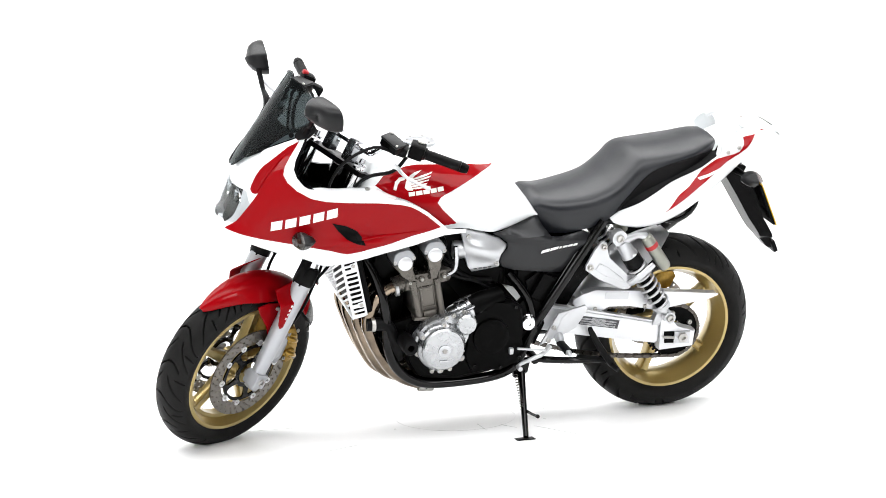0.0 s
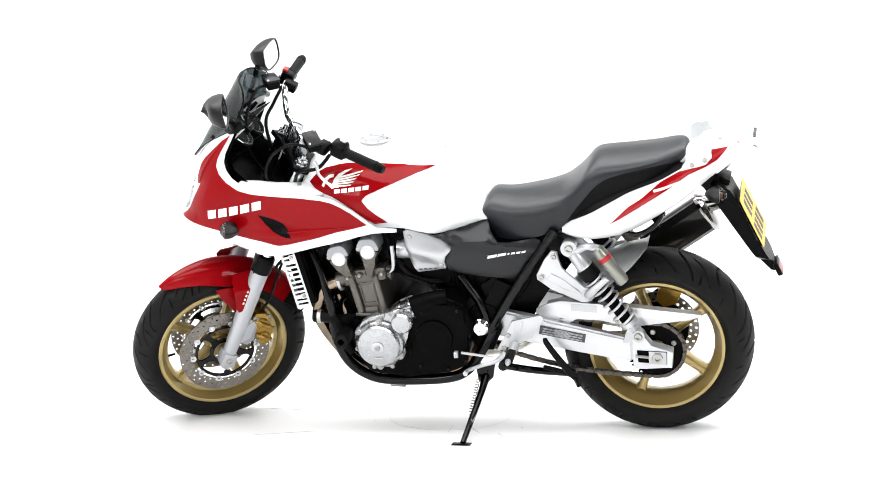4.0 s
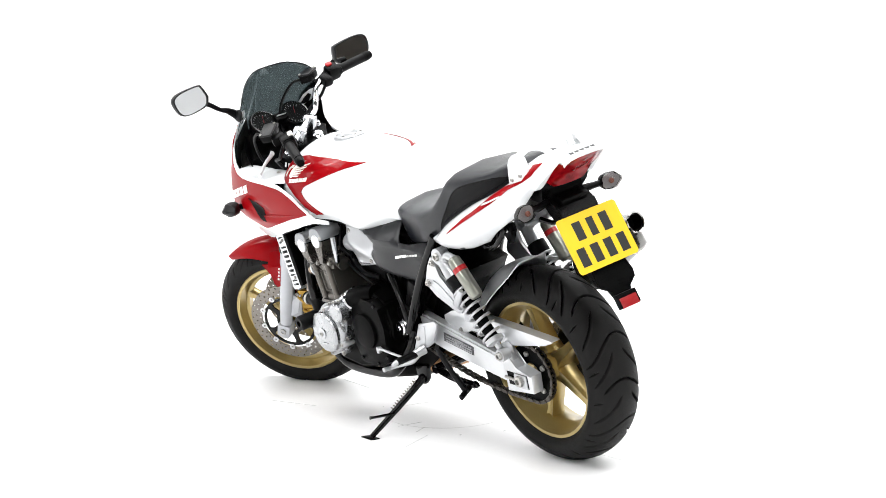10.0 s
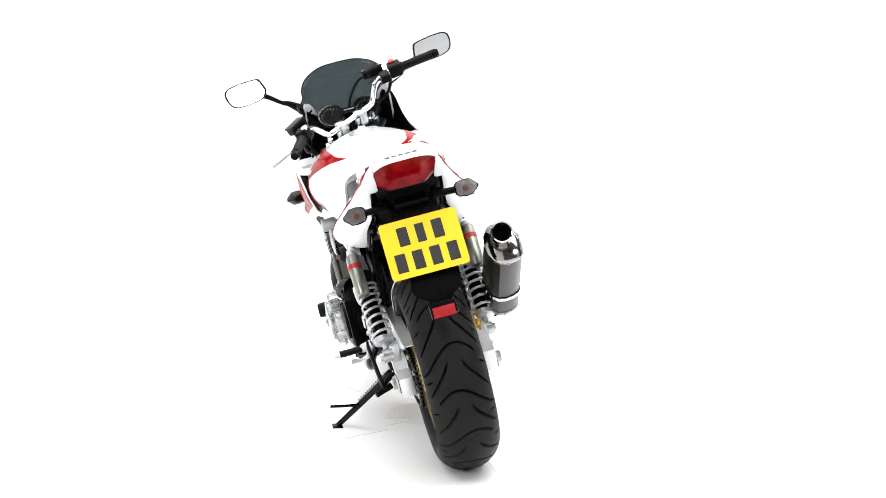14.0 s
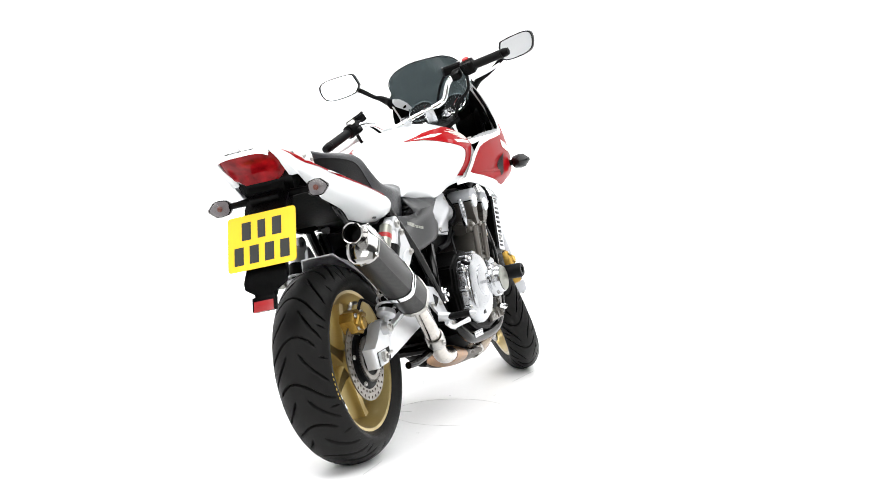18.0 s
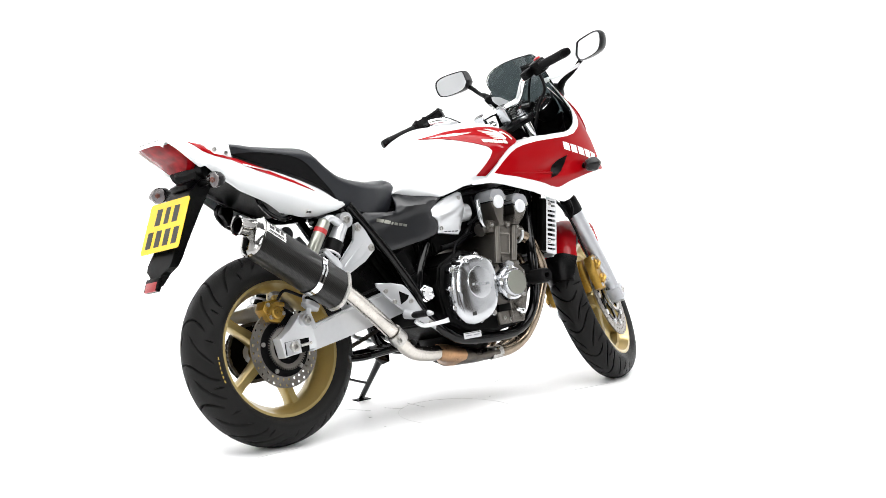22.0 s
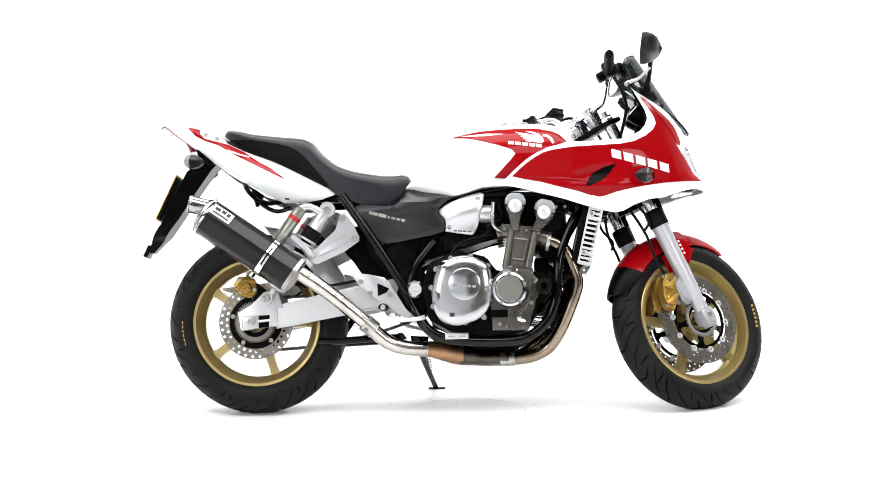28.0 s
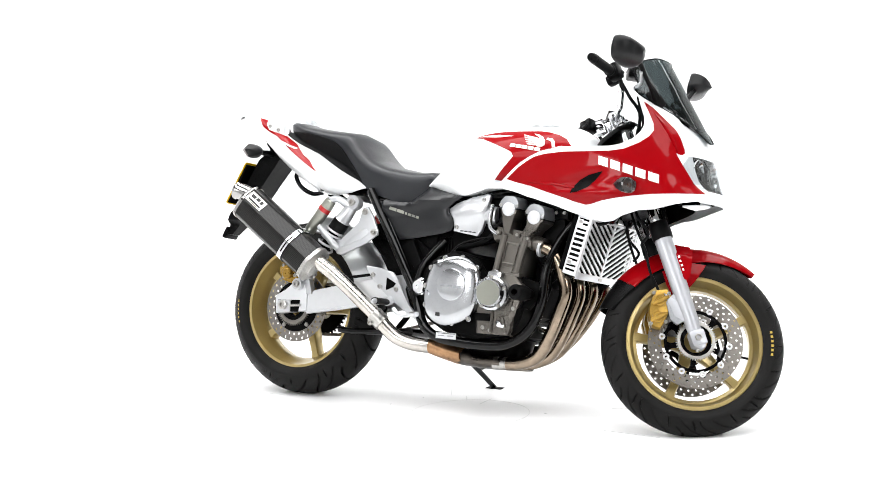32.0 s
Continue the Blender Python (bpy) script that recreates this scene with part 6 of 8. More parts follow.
        plate(bm, [(0.955, 0.47), (1.03, 0.45), (1.03, 0.41), (0.99, 0.36), (0.95, 0.37)], s * 0.15, s * 0.17, 0.004)
        part("engine_bracket", bm, ENGBLACK, None)
        # spark lead and hoses
        bm = bmesh.new()
        tube(bm, [(0.945, s * 0.14, 0.66), (0.95, s * 0.13, 0.70), (0.93, s * 0.10, 0.74)], 0.006, 8, 4)
        part("ignition_lead", bm, RUBBER, None)
    # added plain black block that keeps the space between engine and tank dark
    bm = bmesh.new()
    plate(bm, [(0.80, 0.74), (1.06, 0.735), (1.08, 0.60), (1.05, 0.50), (0.99, 0.52), (0.93, 0.60), (0.85, 0.60), (0.66, 0.54), (0.64, 0.60), (0.70, 0.66)], -0.120, 0.120, 0.01)
    part("tank_gap_fill", bm, ENGBLACK, None, "plain black block filling the space under the tank")
    # right side: big polished clutch cover, pulse cover
    ring = [(0.612, 0.406), (0.618, 0.445), (0.634, 0.490), (0.648, 0.507), (0.672, 0.512), (0.69, 0.520), (0.735, 0.524), (0.775, 0.512), (0.808, 0.487), (0.820, 0.435), (0.815, 0.375), (0.803, 0.336), (0.775, 0.308), (0.745, 0.295), (0.71, 0.286), (0.679, 0.287), (0.645, 0.302), (0.622, 0.328), (0.613, 0.365)]
    cx, cz = 0.716, 0.405
    smooth_ring = [(p.x, p.z) for p in spline([(x, 0, z) for x, z in ring] + [(ring[0][0], 0, ring[0][1])], 3)[:-1]]
    bm = bmesh.new()
    rings = []
    for k, y in ((1.0, -0.170), (1.0, -0.203), (0.985, -0.2085), (0.955, -0.2130), (0.91, -0.2170), (0.84, -0.2205), (0.70, -0.2240), (0.45, -0.2260)):
        rings.append([(cx + (x - cx) * k, y, cz + (z - cz) * k) for x, z in smooth_ring])
    loft(bm, rings)
    cl = part("clutch_cover", bm, ALU, None, "large polished aluminium clutch cover", smooth=30)
    bm = bmesh.new()
    turned(bm, [(0, 0), (0.055, 0), (0.0540, 0.0030), (0.0510, 0.0042), (0, 0.0046)], (0.724, -0.2240, 0.424), (0, -1, 0), 48)
    part("cover_disc", bm, ALU, cl, "round polished centre")
    for k in range(5):
        bm = bmesh.new()
        block(bm, (0.692 + 0.016 * k, -0.2290, 0.420 - 0.001 * k), (0.012, 0.001, 0.009), 0)
        part("name_block", bm, SATIN, cl, smooth=0)
    # oil filler on its boss, small dark emblem
    up = Vector((0, -0.55, 0.83))
    bm = bmesh.new()
    turned(bm, [(0, -0.03), (0.023, -0.03), (0.021, 0.010), (0.018, 0.014), (0, 0.014)], (0.652, -0.196, 0.484), up, 22)
    fb = part("filler_boss", bm, ALU, cl)
    bm = bmesh.new()
    turned(bm, [(0, 0), (0.015, 0), (0.016, 0.003), (0.015, 0.009), (0.012, 0.011), (0, 0.011)], Vector((0.652, -0.196, 0.484)) + up * 0.014, up, 20)
    part("filler_cap", bm, PLASTIC, fb, "black oil filler cap")
    bm = bmesh.new()
    block(bm, (0.681, -0.2215, 0.322), (0.017, 0.006, 0.013), 0.001)
    part("emblem", bm, INK, cl, "small dark emblem")
    bm = bmesh.new()
    plate(bm, [(0.624, 0.402), (0.645, 0.395), (0.662, 0.380), (0.678, 0.360), (0.696, 0.332), (0.716, 0.301), (0.690, 0.297), (0.655, 0.309), (0.634, 0.334), (0.624, 0.368)], -0.2195, -0.200, 0.004)
    bm.transform(Matrix.Translation((0.67, -0.2195, 0.35)) @ Matrix.Rotation(radians(4), 4, "Z") @ Matrix.Rotation(radians(3), 4, "X") @ Matrix.Translation((-0.67, 0.2195, -0.35)))
    part("cover_plateau", bm, ALU, cl)
    for x, z in ((0.628, 0.478), (0.612, 0.416), (0.618, 0.352), (0.661, 0.304), (0.725, 0.297), (0.788, 0.314), (0.806, 0.371), (0.812, 0.438), (0.803, 0.486), (0.746, 0.518), (0.679, 0.513)):
        bm = bmesh.new()
        turned(bm, [(0, 0), (0.0105, 0), (0.0105, 0.034), (0.009, 0.036), (0, 0.036)], (x, -0.170, z), (0, -1, 0), 16)
        part("bolt_boss", bm, ALU, cl)
        bolt(cl, (x, -0.205, z), (0, -1, 0), 1.15)
    bm = bmesh.new()
    turned(bm, [(0, 0), (0.017, 0), (0.018, 0.012), (0.014, 0.018), (0, 0.018)], (0.668, -0.180, 0.496), Vector((-0.1, -0.8, 0.6)), 16)
    part("oil_filler", bm, PLASTIC, cl, "black oil filler cap")
    bm = bmesh.new()
    turned(bm, [(0.004, 0), (0.010, 0), (0.010, 0.006), (0.004, 0.006)], (0.678, -0.2105, 0.322), (0, -1, 0), 16, True)
    part("sight_glass", bm, INK, cl)
    bm = bmesh.new()
    turned(bm, [(0, 0), (0.060, 0), (0.060, 0.028), (0.057, 0.033), (0.050, 0.036), (0.047, 0.048), (0.044, 0.052), (0, 0.053)], (0.876, -0.188, 0.405), (0, -1, 0), 40)
    pc = part("pulse_cover", bm, ALU, None, "round polished aluminium pulse cover")
    bm = bmesh.new()
    turned(bm, [(0, 0), (0.042, 0), (0.042, 0.002), (0, 0.002)], (0.876, -0.2405, 0.405), (0, -1, 0), 40)
    part("cover_disc", bm, RESERVOIR, pc, "dull grey centre")
    bm = bmesh.new()
    plate(bm, [(0.845, 0.44), (0.90, 0.445), (0.905, 0.475), (0.88, 0.486), (0.855, 0.478)], -0.215, -0.185, 0.006)
    part("cover_lug", bm, ALU, pc)
    for k in range(5):
        a = radians(20 + 72 * k)
        bolt(pc, (0.876 + 0.053 * math.cos(a), -0.222, 0.405 + 0.053 * math.sin(a)), (0, -1, 0), 1.1)
    bm = bmesh.new()
    plate(bm, [(0.816, 0.440), (0.856, 0.478), (0.945, 0.470), (0.972, 0.442), (0.978, 0.398), (0.950, 0.345), (0.945, 0.300), (0.933, 0.268), (0.815, 0.268), (0.812, 0.344)], -0.194, -0.150, 0.008)
    part("case_flange", bm, BARREL, case, "bronze-grey lower engine casting")
    bm = bmesh.new()
    plate(bm, [(0.812, 0.338), (0.868, 0.338), (0.868, 0.312), (0.812, 0.312)], -0.204, -0.19, 0.004)
    part("case_pad", bm, ENGBLACK, case)
    for line in ([(0.872, 0.345), (0.872, 0.275)], [(0.952, 0.440), (0.930, 0.350), (0.895, 0.332)], [(0.91, 0.33), (0.925, 0.275)]):
        bm = bmesh.new()
        tube(bm, [(x, -0.194, z) for x, z in line], 0.0065, 10, 4)
        part("case_rib", bm, BARREL, case)
    bm = bmesh.new()
    tube(bm, [(0.898, -0.200, 0.312), (0.910, -0.212, 0.304), (0.925, -0.205, 0.300)], [0.008, 0.010, 0.007], 10, 3)
    part("drain_plug", bm, CHROME, case, "bright drain fitting")
    for x, z in ((0.958, 0.432), (0.948, 0.36), (0.868, 0.282), (0.84, 0.29)):
        bolt(case, (x, -0.192, z), (0, -1, 0), 1.2)
    # added black block that darkens the gap in front of the engine
    bm = bmesh.new()
    plate(bm, [(0.965, 0.52), (1.012, 0.52), (1.016, 0.42), (1.000, 0.34), (0.965, 0.32)], -0.10, 0.10, 0.01)
    part("engine_gap_fill", bm, ENGBLACK, None, "plain black block filling the gap ahead of the engine")
    bm = bmesh.new()
    tube(bm, [(1.105, 0.16, 0.452), (1.043, 0.165, 0.450), (1.022, 0.168, 0.414), (1.004, 0.170, 0.375), (0.995, 0.150, 0.330)], 0.021, 16, 5)
    part("radiator_hose", bm, RUBBER, None, "thick black radiator hose")
    bm = bmesh.new()
    turned(bm, [(0.0205, -0.006), (0.0235, -0.006), (0.0235, 0.006), (0.0205, 0.006)], (1.085, 0.161, 0.452), (1, 0, 0), 20, True)
    part("hose_clip", bm, STEEL, None, "steel hose clip")
    # left side: alternator cover, starter gear cover, black sprocket cover
    bm = bmesh.new()
    turned(bm, [(0, 0), (0.080, 0), (0.080, 0.030), (0.076, 0.036), (0.070, 0.040), (0.070, 0.050), (0.066, 0.055), (0.024, 0.060), (0.0, 0.060)], (0.874, 0.195, 0.388), (0, 1, 0), 48)
    al = part("alternator_cover", bm, CASE, None, "round silver alternator cover")
    bm = bmesh.new()
    turned(bm, [(0, 0), (0.020, 0), (0.020, 0.003), (0.009, 0.004), (0.009, 0.001), (0, 0.001)], (0.874, 0.255, 0.388), (0, 1, 0), 28)
    part("cover_plug", bm, ALU, al)
    for k in (0, 1, 3, 4):
        a = radians(32 + 60 * k)
        p = (0.874 + 0.078 * math.cos(a), 0.195, 0.388 + 0.078 * math.sin(a))
        bm = bmesh.new()
        turned(bm, [(0, 0), (0.011, 0), (0.011, 0.036), (0.009, 0.039), (0, 0.039)], p, (0, 1, 0), 16)
        part("bolt_boss", bm, CAST, al)
        bolt(al, (p[0], 0.233, p[2]), (0, 1, 0), 1.15)
    bolt(al, (0.874, 0.2560, 0.388), (0, 1, 0), 1.3)
    # polished nose of the starter drive above the cover
    nose, way = Vector((0.838, 0.178, 0.466)), Vector((-0.92, 0.02, 0.39)).normalized()
    bm = bmesh.new()
    turned(bm, [(0, 0), (0.026, 0.0), (0.031, 0.010), (0.033, 0.030), (0.0365, 0.034), (0.0365, 0.044), (0.034, 0.047), (0.034, 0.064), (0.0365, 0.067), (0.0365, 0.078), (0.032, 0.082), (0, 0.082)], nose, way, 28)
    sn = part("starter_nose", bm, ALU, al, "polished starter drive casing")
    for q in (30, 100, 170):
        d = Vector((0, math.cos(radians(q)), math.sin(radians(q))))
        bm = bmesh.new()
        tube(bm, [nose + way * 0.036 + d * 0.037, nose + way * 0.078 + d * 0.037], 0.0055, 10, 1)
        part("casing_lug", bm, ALU, sn)
    bm = bmesh.new()
    block(bm, (0.874, 0.2553, 0.352), (0.028, 0.001, 0.005), 0)
    part("name_block", bm, ALU, al, smooth=0)
    bm = bmesh.new()
    plate(bm, [(0.93, 0.46), (0.905, 0.475), (0.84, 0.492), (0.806, 0.506), (0.778, 0.492), (0.768, 0.46), (0.79, 0.41), (0.80, 0.35), (0.84, 0.30), (0.90, 0.30), (0.955, 0.36), (0.96, 0.42)], 0.172, 0.215, 0.008)
    part("cover_base", bm, CASE, al, "silver cast cover base")
    for x, z, r in ((0.796, 0.463, 0.034), (0.895, 0.440, 0.016)):
        bm = bmesh.new()
        turned(bm, [(0, 0), (r, 0), (r, 0.026), (r * 0.85, 0.032), (0, 0.033)], (x, 0.21, z), (0, 1, 0), 28)
        part("cover_boss", bm, CASE, al)
    for x, z in ((0.952, 0.365), (0.945, 0.43), (0.835, 0.488), (0.79, 0.43), (0.80, 0.365), (0.84, 0.305), (0.90, 0.302), (0.86, 0.482), (0.774, 0.475), (0.800, 0.497)):
        bolt(al, (x, 0.214, z), (0, 1, 0), 1.25)
    bm = bmesh.new()
    tube(bm, [(0.770, 0.178, 0.497), (0.72, 0.172, 0.512), (0.66, 0.160, 0.520)], [0.033, 0.034, 0.030], 20, 3)
    part("starter_motor", bm, ENGBLACK, None, "black starter motor")
    ring = [(0.76, 0.47), (0.745, 0.51), (0.69, 0.505), (0.63, 0.515), (0.595, 0.49), (0.60, 0.42), (0.585, 0.36), (0.60, 0.30), (0.66, 0.275), (0.76, 0.28), (0.785, 0.34), (0.775, 0.40)]
    bm = bmesh.new()
    plate(bm, ring, 0.165, 0.200, 0.010)
    sp = part("sprocket_cover", bm, ENGBLACK, None, "black sprocket cover")
    bm = bmesh.new()
    turned(bm, [(0, 0), (0.062, 0), (0.060, 0.010), (0.045, 0.014), (0, 0.015)], (0.70, 0.198, 0.40), (0, 1, 0), 36)
    part("cover_dome", bm, ENGBLACK, sp)
    for x, z in ((0.74, 0.49), (0.62, 0.495), (0.60, 0.32), (0.75, 0.30), (0.66, 0.29)):
        bolt(sp, (x, 0.200, z), (0, 1, 0), 1.0, "bolt", True)
    bm = bmesh.new()
    block(bm, (0.630, 0.207, 0.346), (0.014, 0.014, 0.022), 0.004)
    part("shift_arm", bm, CAST, None, "small silver gear shift arm")
    bm = bmesh.new()
    tube(bm, [(0.612, 0.215, 0.356), (0.508, 0.200, 0.334)], 0.004, 10, 1)
    part("shift_rod", bm, BRUSH, None, "bright gear shift rod")
    # sump and filter
    bm = bmesh.new()
    rings = []
    for z, k in ((0.26, 1.0), (0.215, 0.9), (0.175, 0.65), (0.165, 0.5)):
        rings.append([(0.79 + 0.13 * k * math.cos(2 * math.pi * i / 20), 0.12 * k * math.sin(2 * math.pi * i / 20), z) for i in range(20)])
    loft(bm, rings)
    part("sump", bm, ENGBLACK, None, "black sump")
    bm = bmesh.new()
    tube(bm, [(0.95, 0, 0.33), (1.02, 0, 0.315)], 0.04, 24, 1)
    part("oil_filter", bm, CHROME, None, "chrome oil filter")


ROOT = ENGINE
engine()
ROOT = BIKE


# ---- exhaust ----
def exhaust():
    for k, y in enumerate((-0.166, -0.058, 0.058, 0.166)):
        yy = y * 0.55 - 0.02
        bm = bmesh.new()
        # the left-hand pipes tuck back sooner to cross under the engine
        wide = [(0.990, y, 0.572), (1.030, y, 0.566), (1.070, y, 0.535), (1.094, y * 0.98, 0.480), (1.106, y * 0.95, 0.425), (1.085, y * 0.9, 0.355), (1.050, y * 0.82, 0.275), (1.005, y * 0.7, 0.212), (0.940, yy, 0.182), (0.86, yy, 0.176)]
        tucked = [(0.990, y, 0.572), (1.030, y, 0.566), (1.068, y, 0.535), (1.087, y * 0.98, 0.488), (1.094, y * 0.95, 0.445), (1.072, y * 0.88, 0.385), (1.036, y * 0.78, 0.318), (0.992, y * 0.66, 0.256), (0.935, yy, 0.204), (0.86, yy, 0.178)]
        tube(bm, [Vector(p).lerp(Vector(q), (0, 0, 0.4, 1.0)[k]) for p, q in zip(wide, tucked)], 0.0215, 16, 6)
        pipe = part("header_pipe", bm, PIPE, None, "heat-tinted steel header pipe")
        bm = bmesh.new()
        turned(bm, [(0.020, 0), (0.031, 0), (0.031, 0.010), (0.020, 0.012)], (1.005, y, 0.571), Vector((0.97, 0, -0.2)), 20, True)
        part("pipe_flange", bm, CAST, pipe, "silver pipe flange")
        bm = bmesh.new()
        turned(bm, [(0.0195, 0), (0.0215, 0), (0.0215, 0.05), (0.0195, 0.05)], (0.89, yy, 0.177), Vector((-1, 0, -0.05)), 18, True)
        part("pipe_sleeve", bm, STEEL, pipe)
    bm = bmesh.new()
    rings = []
    for x, w, h, y, z in ((0.87, 0.115, 0.022, -0.02, 0.176), (0.80, 0.11, 0.026, -0.025, 0.178), (0.715, 0.080, 0.032, -0.05, 0.188), (0.70, 0.07, 0.034, -0.06, 0.192)):
        rings.append([(x, y + w * math.copysign(abs(math.cos(a)) ** 0.7, math.cos(a)), z + h * math.copysign(abs(math.sin(a)) ** 0.8, math.sin(a))) for a in (2 * math.pi * k / 24 for k in range(24))])
    loft(bm, rings)
    part("collector", bm, SOOT, None, "dull sooty steel exhaust collector")
    bm = bmesh.new()
    rings = []
    for x, w, h, y, z in ((0.715, 0.085, 0.035, -0.055, 0.191), (0.68, 0.068, 0.036, -0.075, 0.196), (0.63, 0.040, 0.032, -0.11, 0.207), (0.595, 0.027, 0.027, -0.125, 0.213)):
        rings.append([(x, y + w * math.cos(a), z + h * math.sin(a)) for a in (2 * math.pi * k / 24 for k in range(24))])
    loft(bm, rings)
    part("collector_cone", bm, COPPER, None, "browned copper-toned collector cone")
    bm = bmesh.new()
    tube(bm, [(0.60, -0.125, 0.213), (0.53, -0.135, 0.216), (0.47, -0.145, 0.232), (0.425, -0.157, 0.265), (0.37, -0.172, 0.318), (0.25, -0.200, 0.415), (0.155, -0.225, 0.480)], 0.0255, 20, 6)
    lp = part("link_pipe", bm, LINKPIPE, None, "bright steel link pipe")
    bm = bmesh.new()
    turned(bm, [(0.026, 0), (0.031, 0), (0.031, 0.045), (0.026, 0.045)], (0.415, -0.162, 0.277), Vector((-0.72, -0.2, 0.62)), 22, True)
    part("pipe_clamp", bm, STEEL, lp, "steel pipe clamp")
    bolt(lp, (0.385, -0.195, 0.275), (0, -1, 0), 1.5)
    # silencer: carbon sleeve of rounded six-sided section with polished steel caps
    a, b = Vector((0.152, -0.228, 0.461)), Vector((-0.153, -0.236, 0.672))
    axis = (b - a).normalized()
    side = Vector((0, -1, 0)) + axis * axis.y
    side.normalize()
    up = side.cross(axis)
    up = up if up.z > 0 else -up
    # flat outer face, slanting upper facet, narrow top
    shape = [Vector(p) for p in ((0.049, -0.046), (0.0530, -0.030), (0.0545, -0.010), (0.0540, 0.010), (0.0515, 0.0165), (0.0400, 0.036), (0.0290, 0.0535), (0.0235, 0.0600), (0.0140, 0.0640), (-0.0160, 0.0640), (-0.0290, 0.0580), (-0.0450, 0.034), (-0.0490, 0.006), (-0.0470, -0.026), (-0.0380, -0.048), (-0.022, -0.061), (0.0, -0.066), (0.024, -0.063), (0.040, -0.056))]

    def section(t, k=1.0, lift=0.0):
        c = a + (b - a) * t + up * lift
        return [c + side * (p.x * k) + up * (p.y * k) for p in shape]
    bm = bmesh.new()
    loft(bm, [section(0.02), section(0.5), section(0.985)])
    mu = part("silencer", bm, CARBON, None, "dark carbon silencer with polished steel ends", smooth=25)
    bm = bmesh.new()
    loft(bm, [section(-0.032, 0.44, -0.010), section(-0.022, 0.50, -0.008), section(-0.010, 0.90), section(-0.002, 1.0), section(0.0, 1.035), section(0.014, 1.04), section(0.016, 1.025), section(0.020, 1.025), section(0.022, 1.04), section(0.036, 1.04), section(0.038, 1.0)])
    part("front_cap", bm, STEEL, mu, "polished steel front cap", smooth=40)
    bm = bmesh.new()
    loft(bm, [section(0.968, 1.0), section(0.970, 1.035), section(0.996, 1.035), section(1.004, 0.99), section(1.012, 0.94), section(1.030, 0.80, 0.006), section(1.046, 0.55, 0.014)])
    part("rear_cap", bm, POLISH, mu, "polished steel end cap", smooth=40)
    for t in (0.018, 0.983):
        ring = section(t, 1.04)
        for i in range(0, len(ring), 4):
            bolt(mu, ring[i], (ring[i] - a - (b - a) * t).normalized(), 0.6, "rivet")
    bm = bmesh.new()
    o = b + up * 0.022 + axis * 0.016
    mouth = (axis + Vector((-0.75, 0, -0.18))).normalized()
    turned(bm, [(0.025, -0.022), (0.029, -0.022), (0.029, 0.044), (0.033, 0.050), (0.0315, 0.054), (0.028, 0.052), (0.026, 0.046)], o, mouth, 32, True)
    part("outlet", bm, POLISH, mu, "steel outlet pipe")
    # shallow black cup: the deep bore's shade is put into its colour
    bm = bmesh.new()
    turned(bm, [(0, 0.010), (0.0248, 0.010), (0.0252, 0.0475), (0.0262, 0.0475), (0.0262, 0.004), (0, 0.004)], o, mouth, 28)
    part("bore_shade", bm, ENGBLACK, mu, "black cup standing in for the shade of the bore")
    bm = bmesh.new()
    loft(bm, [section(0.268, 1.0), section(0.270, 1.03), section(0.338, 1.03), section(0.340, 1.0)], False)
    part("strap_rubber", bm, RUBBER, mu, smooth=40)
    bm = bmesh.new()
    loft(bm, [section(0.276, 1.0), section(0.278, 1.05), section(0.330, 1.05), section(0.332, 1.0)], False)
    strap = part("strap", bm, CHROME, mu, "bright steel strap with a dark slot", smooth=40)
    bm = bmesh.new()
    lo, hi = section(0.297, 1.056)[1:6], section(0.311, 1.056)[1:6]
    lo, hi = [bm.verts.new(p) for p in lo], [bm.verts.new(p) for p in hi]
    for k in range(4):
        bm.faces.new((lo[k], lo[k + 1], hi[k + 1], hi[k]))
    bmesh.ops.solidify(bm, geom=bm.faces[:], thickness=0.002)
    part("strap_slot", bm, RUBBER, strap, smooth=40)
    # maker's badge on the slanting facet: white plate with dark bars
    out = (side * 0.854 + up * 0.52).normalized()
    m = Matrix((-axis, out.cross(-axis), out)).transposed().to_4x4()
    m.translation = a + (b - a) * 0.86 + side * 0.0410 + up * 0.0372
    bm = bmesh.new()
    block(bm, None, (0.078, 0.040, 0.002), 0.0006, m)
    part("badge_plate", bm, DECAL, mu, smooth=0)
    for x, z, w, h in ((-0.020, 0.006, 0.020, 0.012), (0.003, 0.008, 0.016, 0.012), (0.022, 0.007, 0.012, 0.013), (0.0, -0.010, 0.060, 0.006), (0.0, 0.0165, 0.074, 0.0016), (0.0, -0.0165, 0.074, 0.0016)):
        bm = bmesh.new()
        block(bm, None, (w, h, 0.001), 0, m @ Matrix.Translation((x, z, 0.0014)))
        part("badge_bar", bm, INK if h > 0.005 else LABEL, mu, smooth=0)
    # hanger to the frame
    bm = bmesh.new()
    tube(bm, [a + (b - a) * 0.31 + Vector((0.015, 0.03, 0.055)), (0.12, -0.17, 0.585), (0.19, -0.155, 0.575)], 0.008, 10, 4)
    part("silencer_hanger", bm, CAST, mu, "silver silencer hanger")


exhaust()


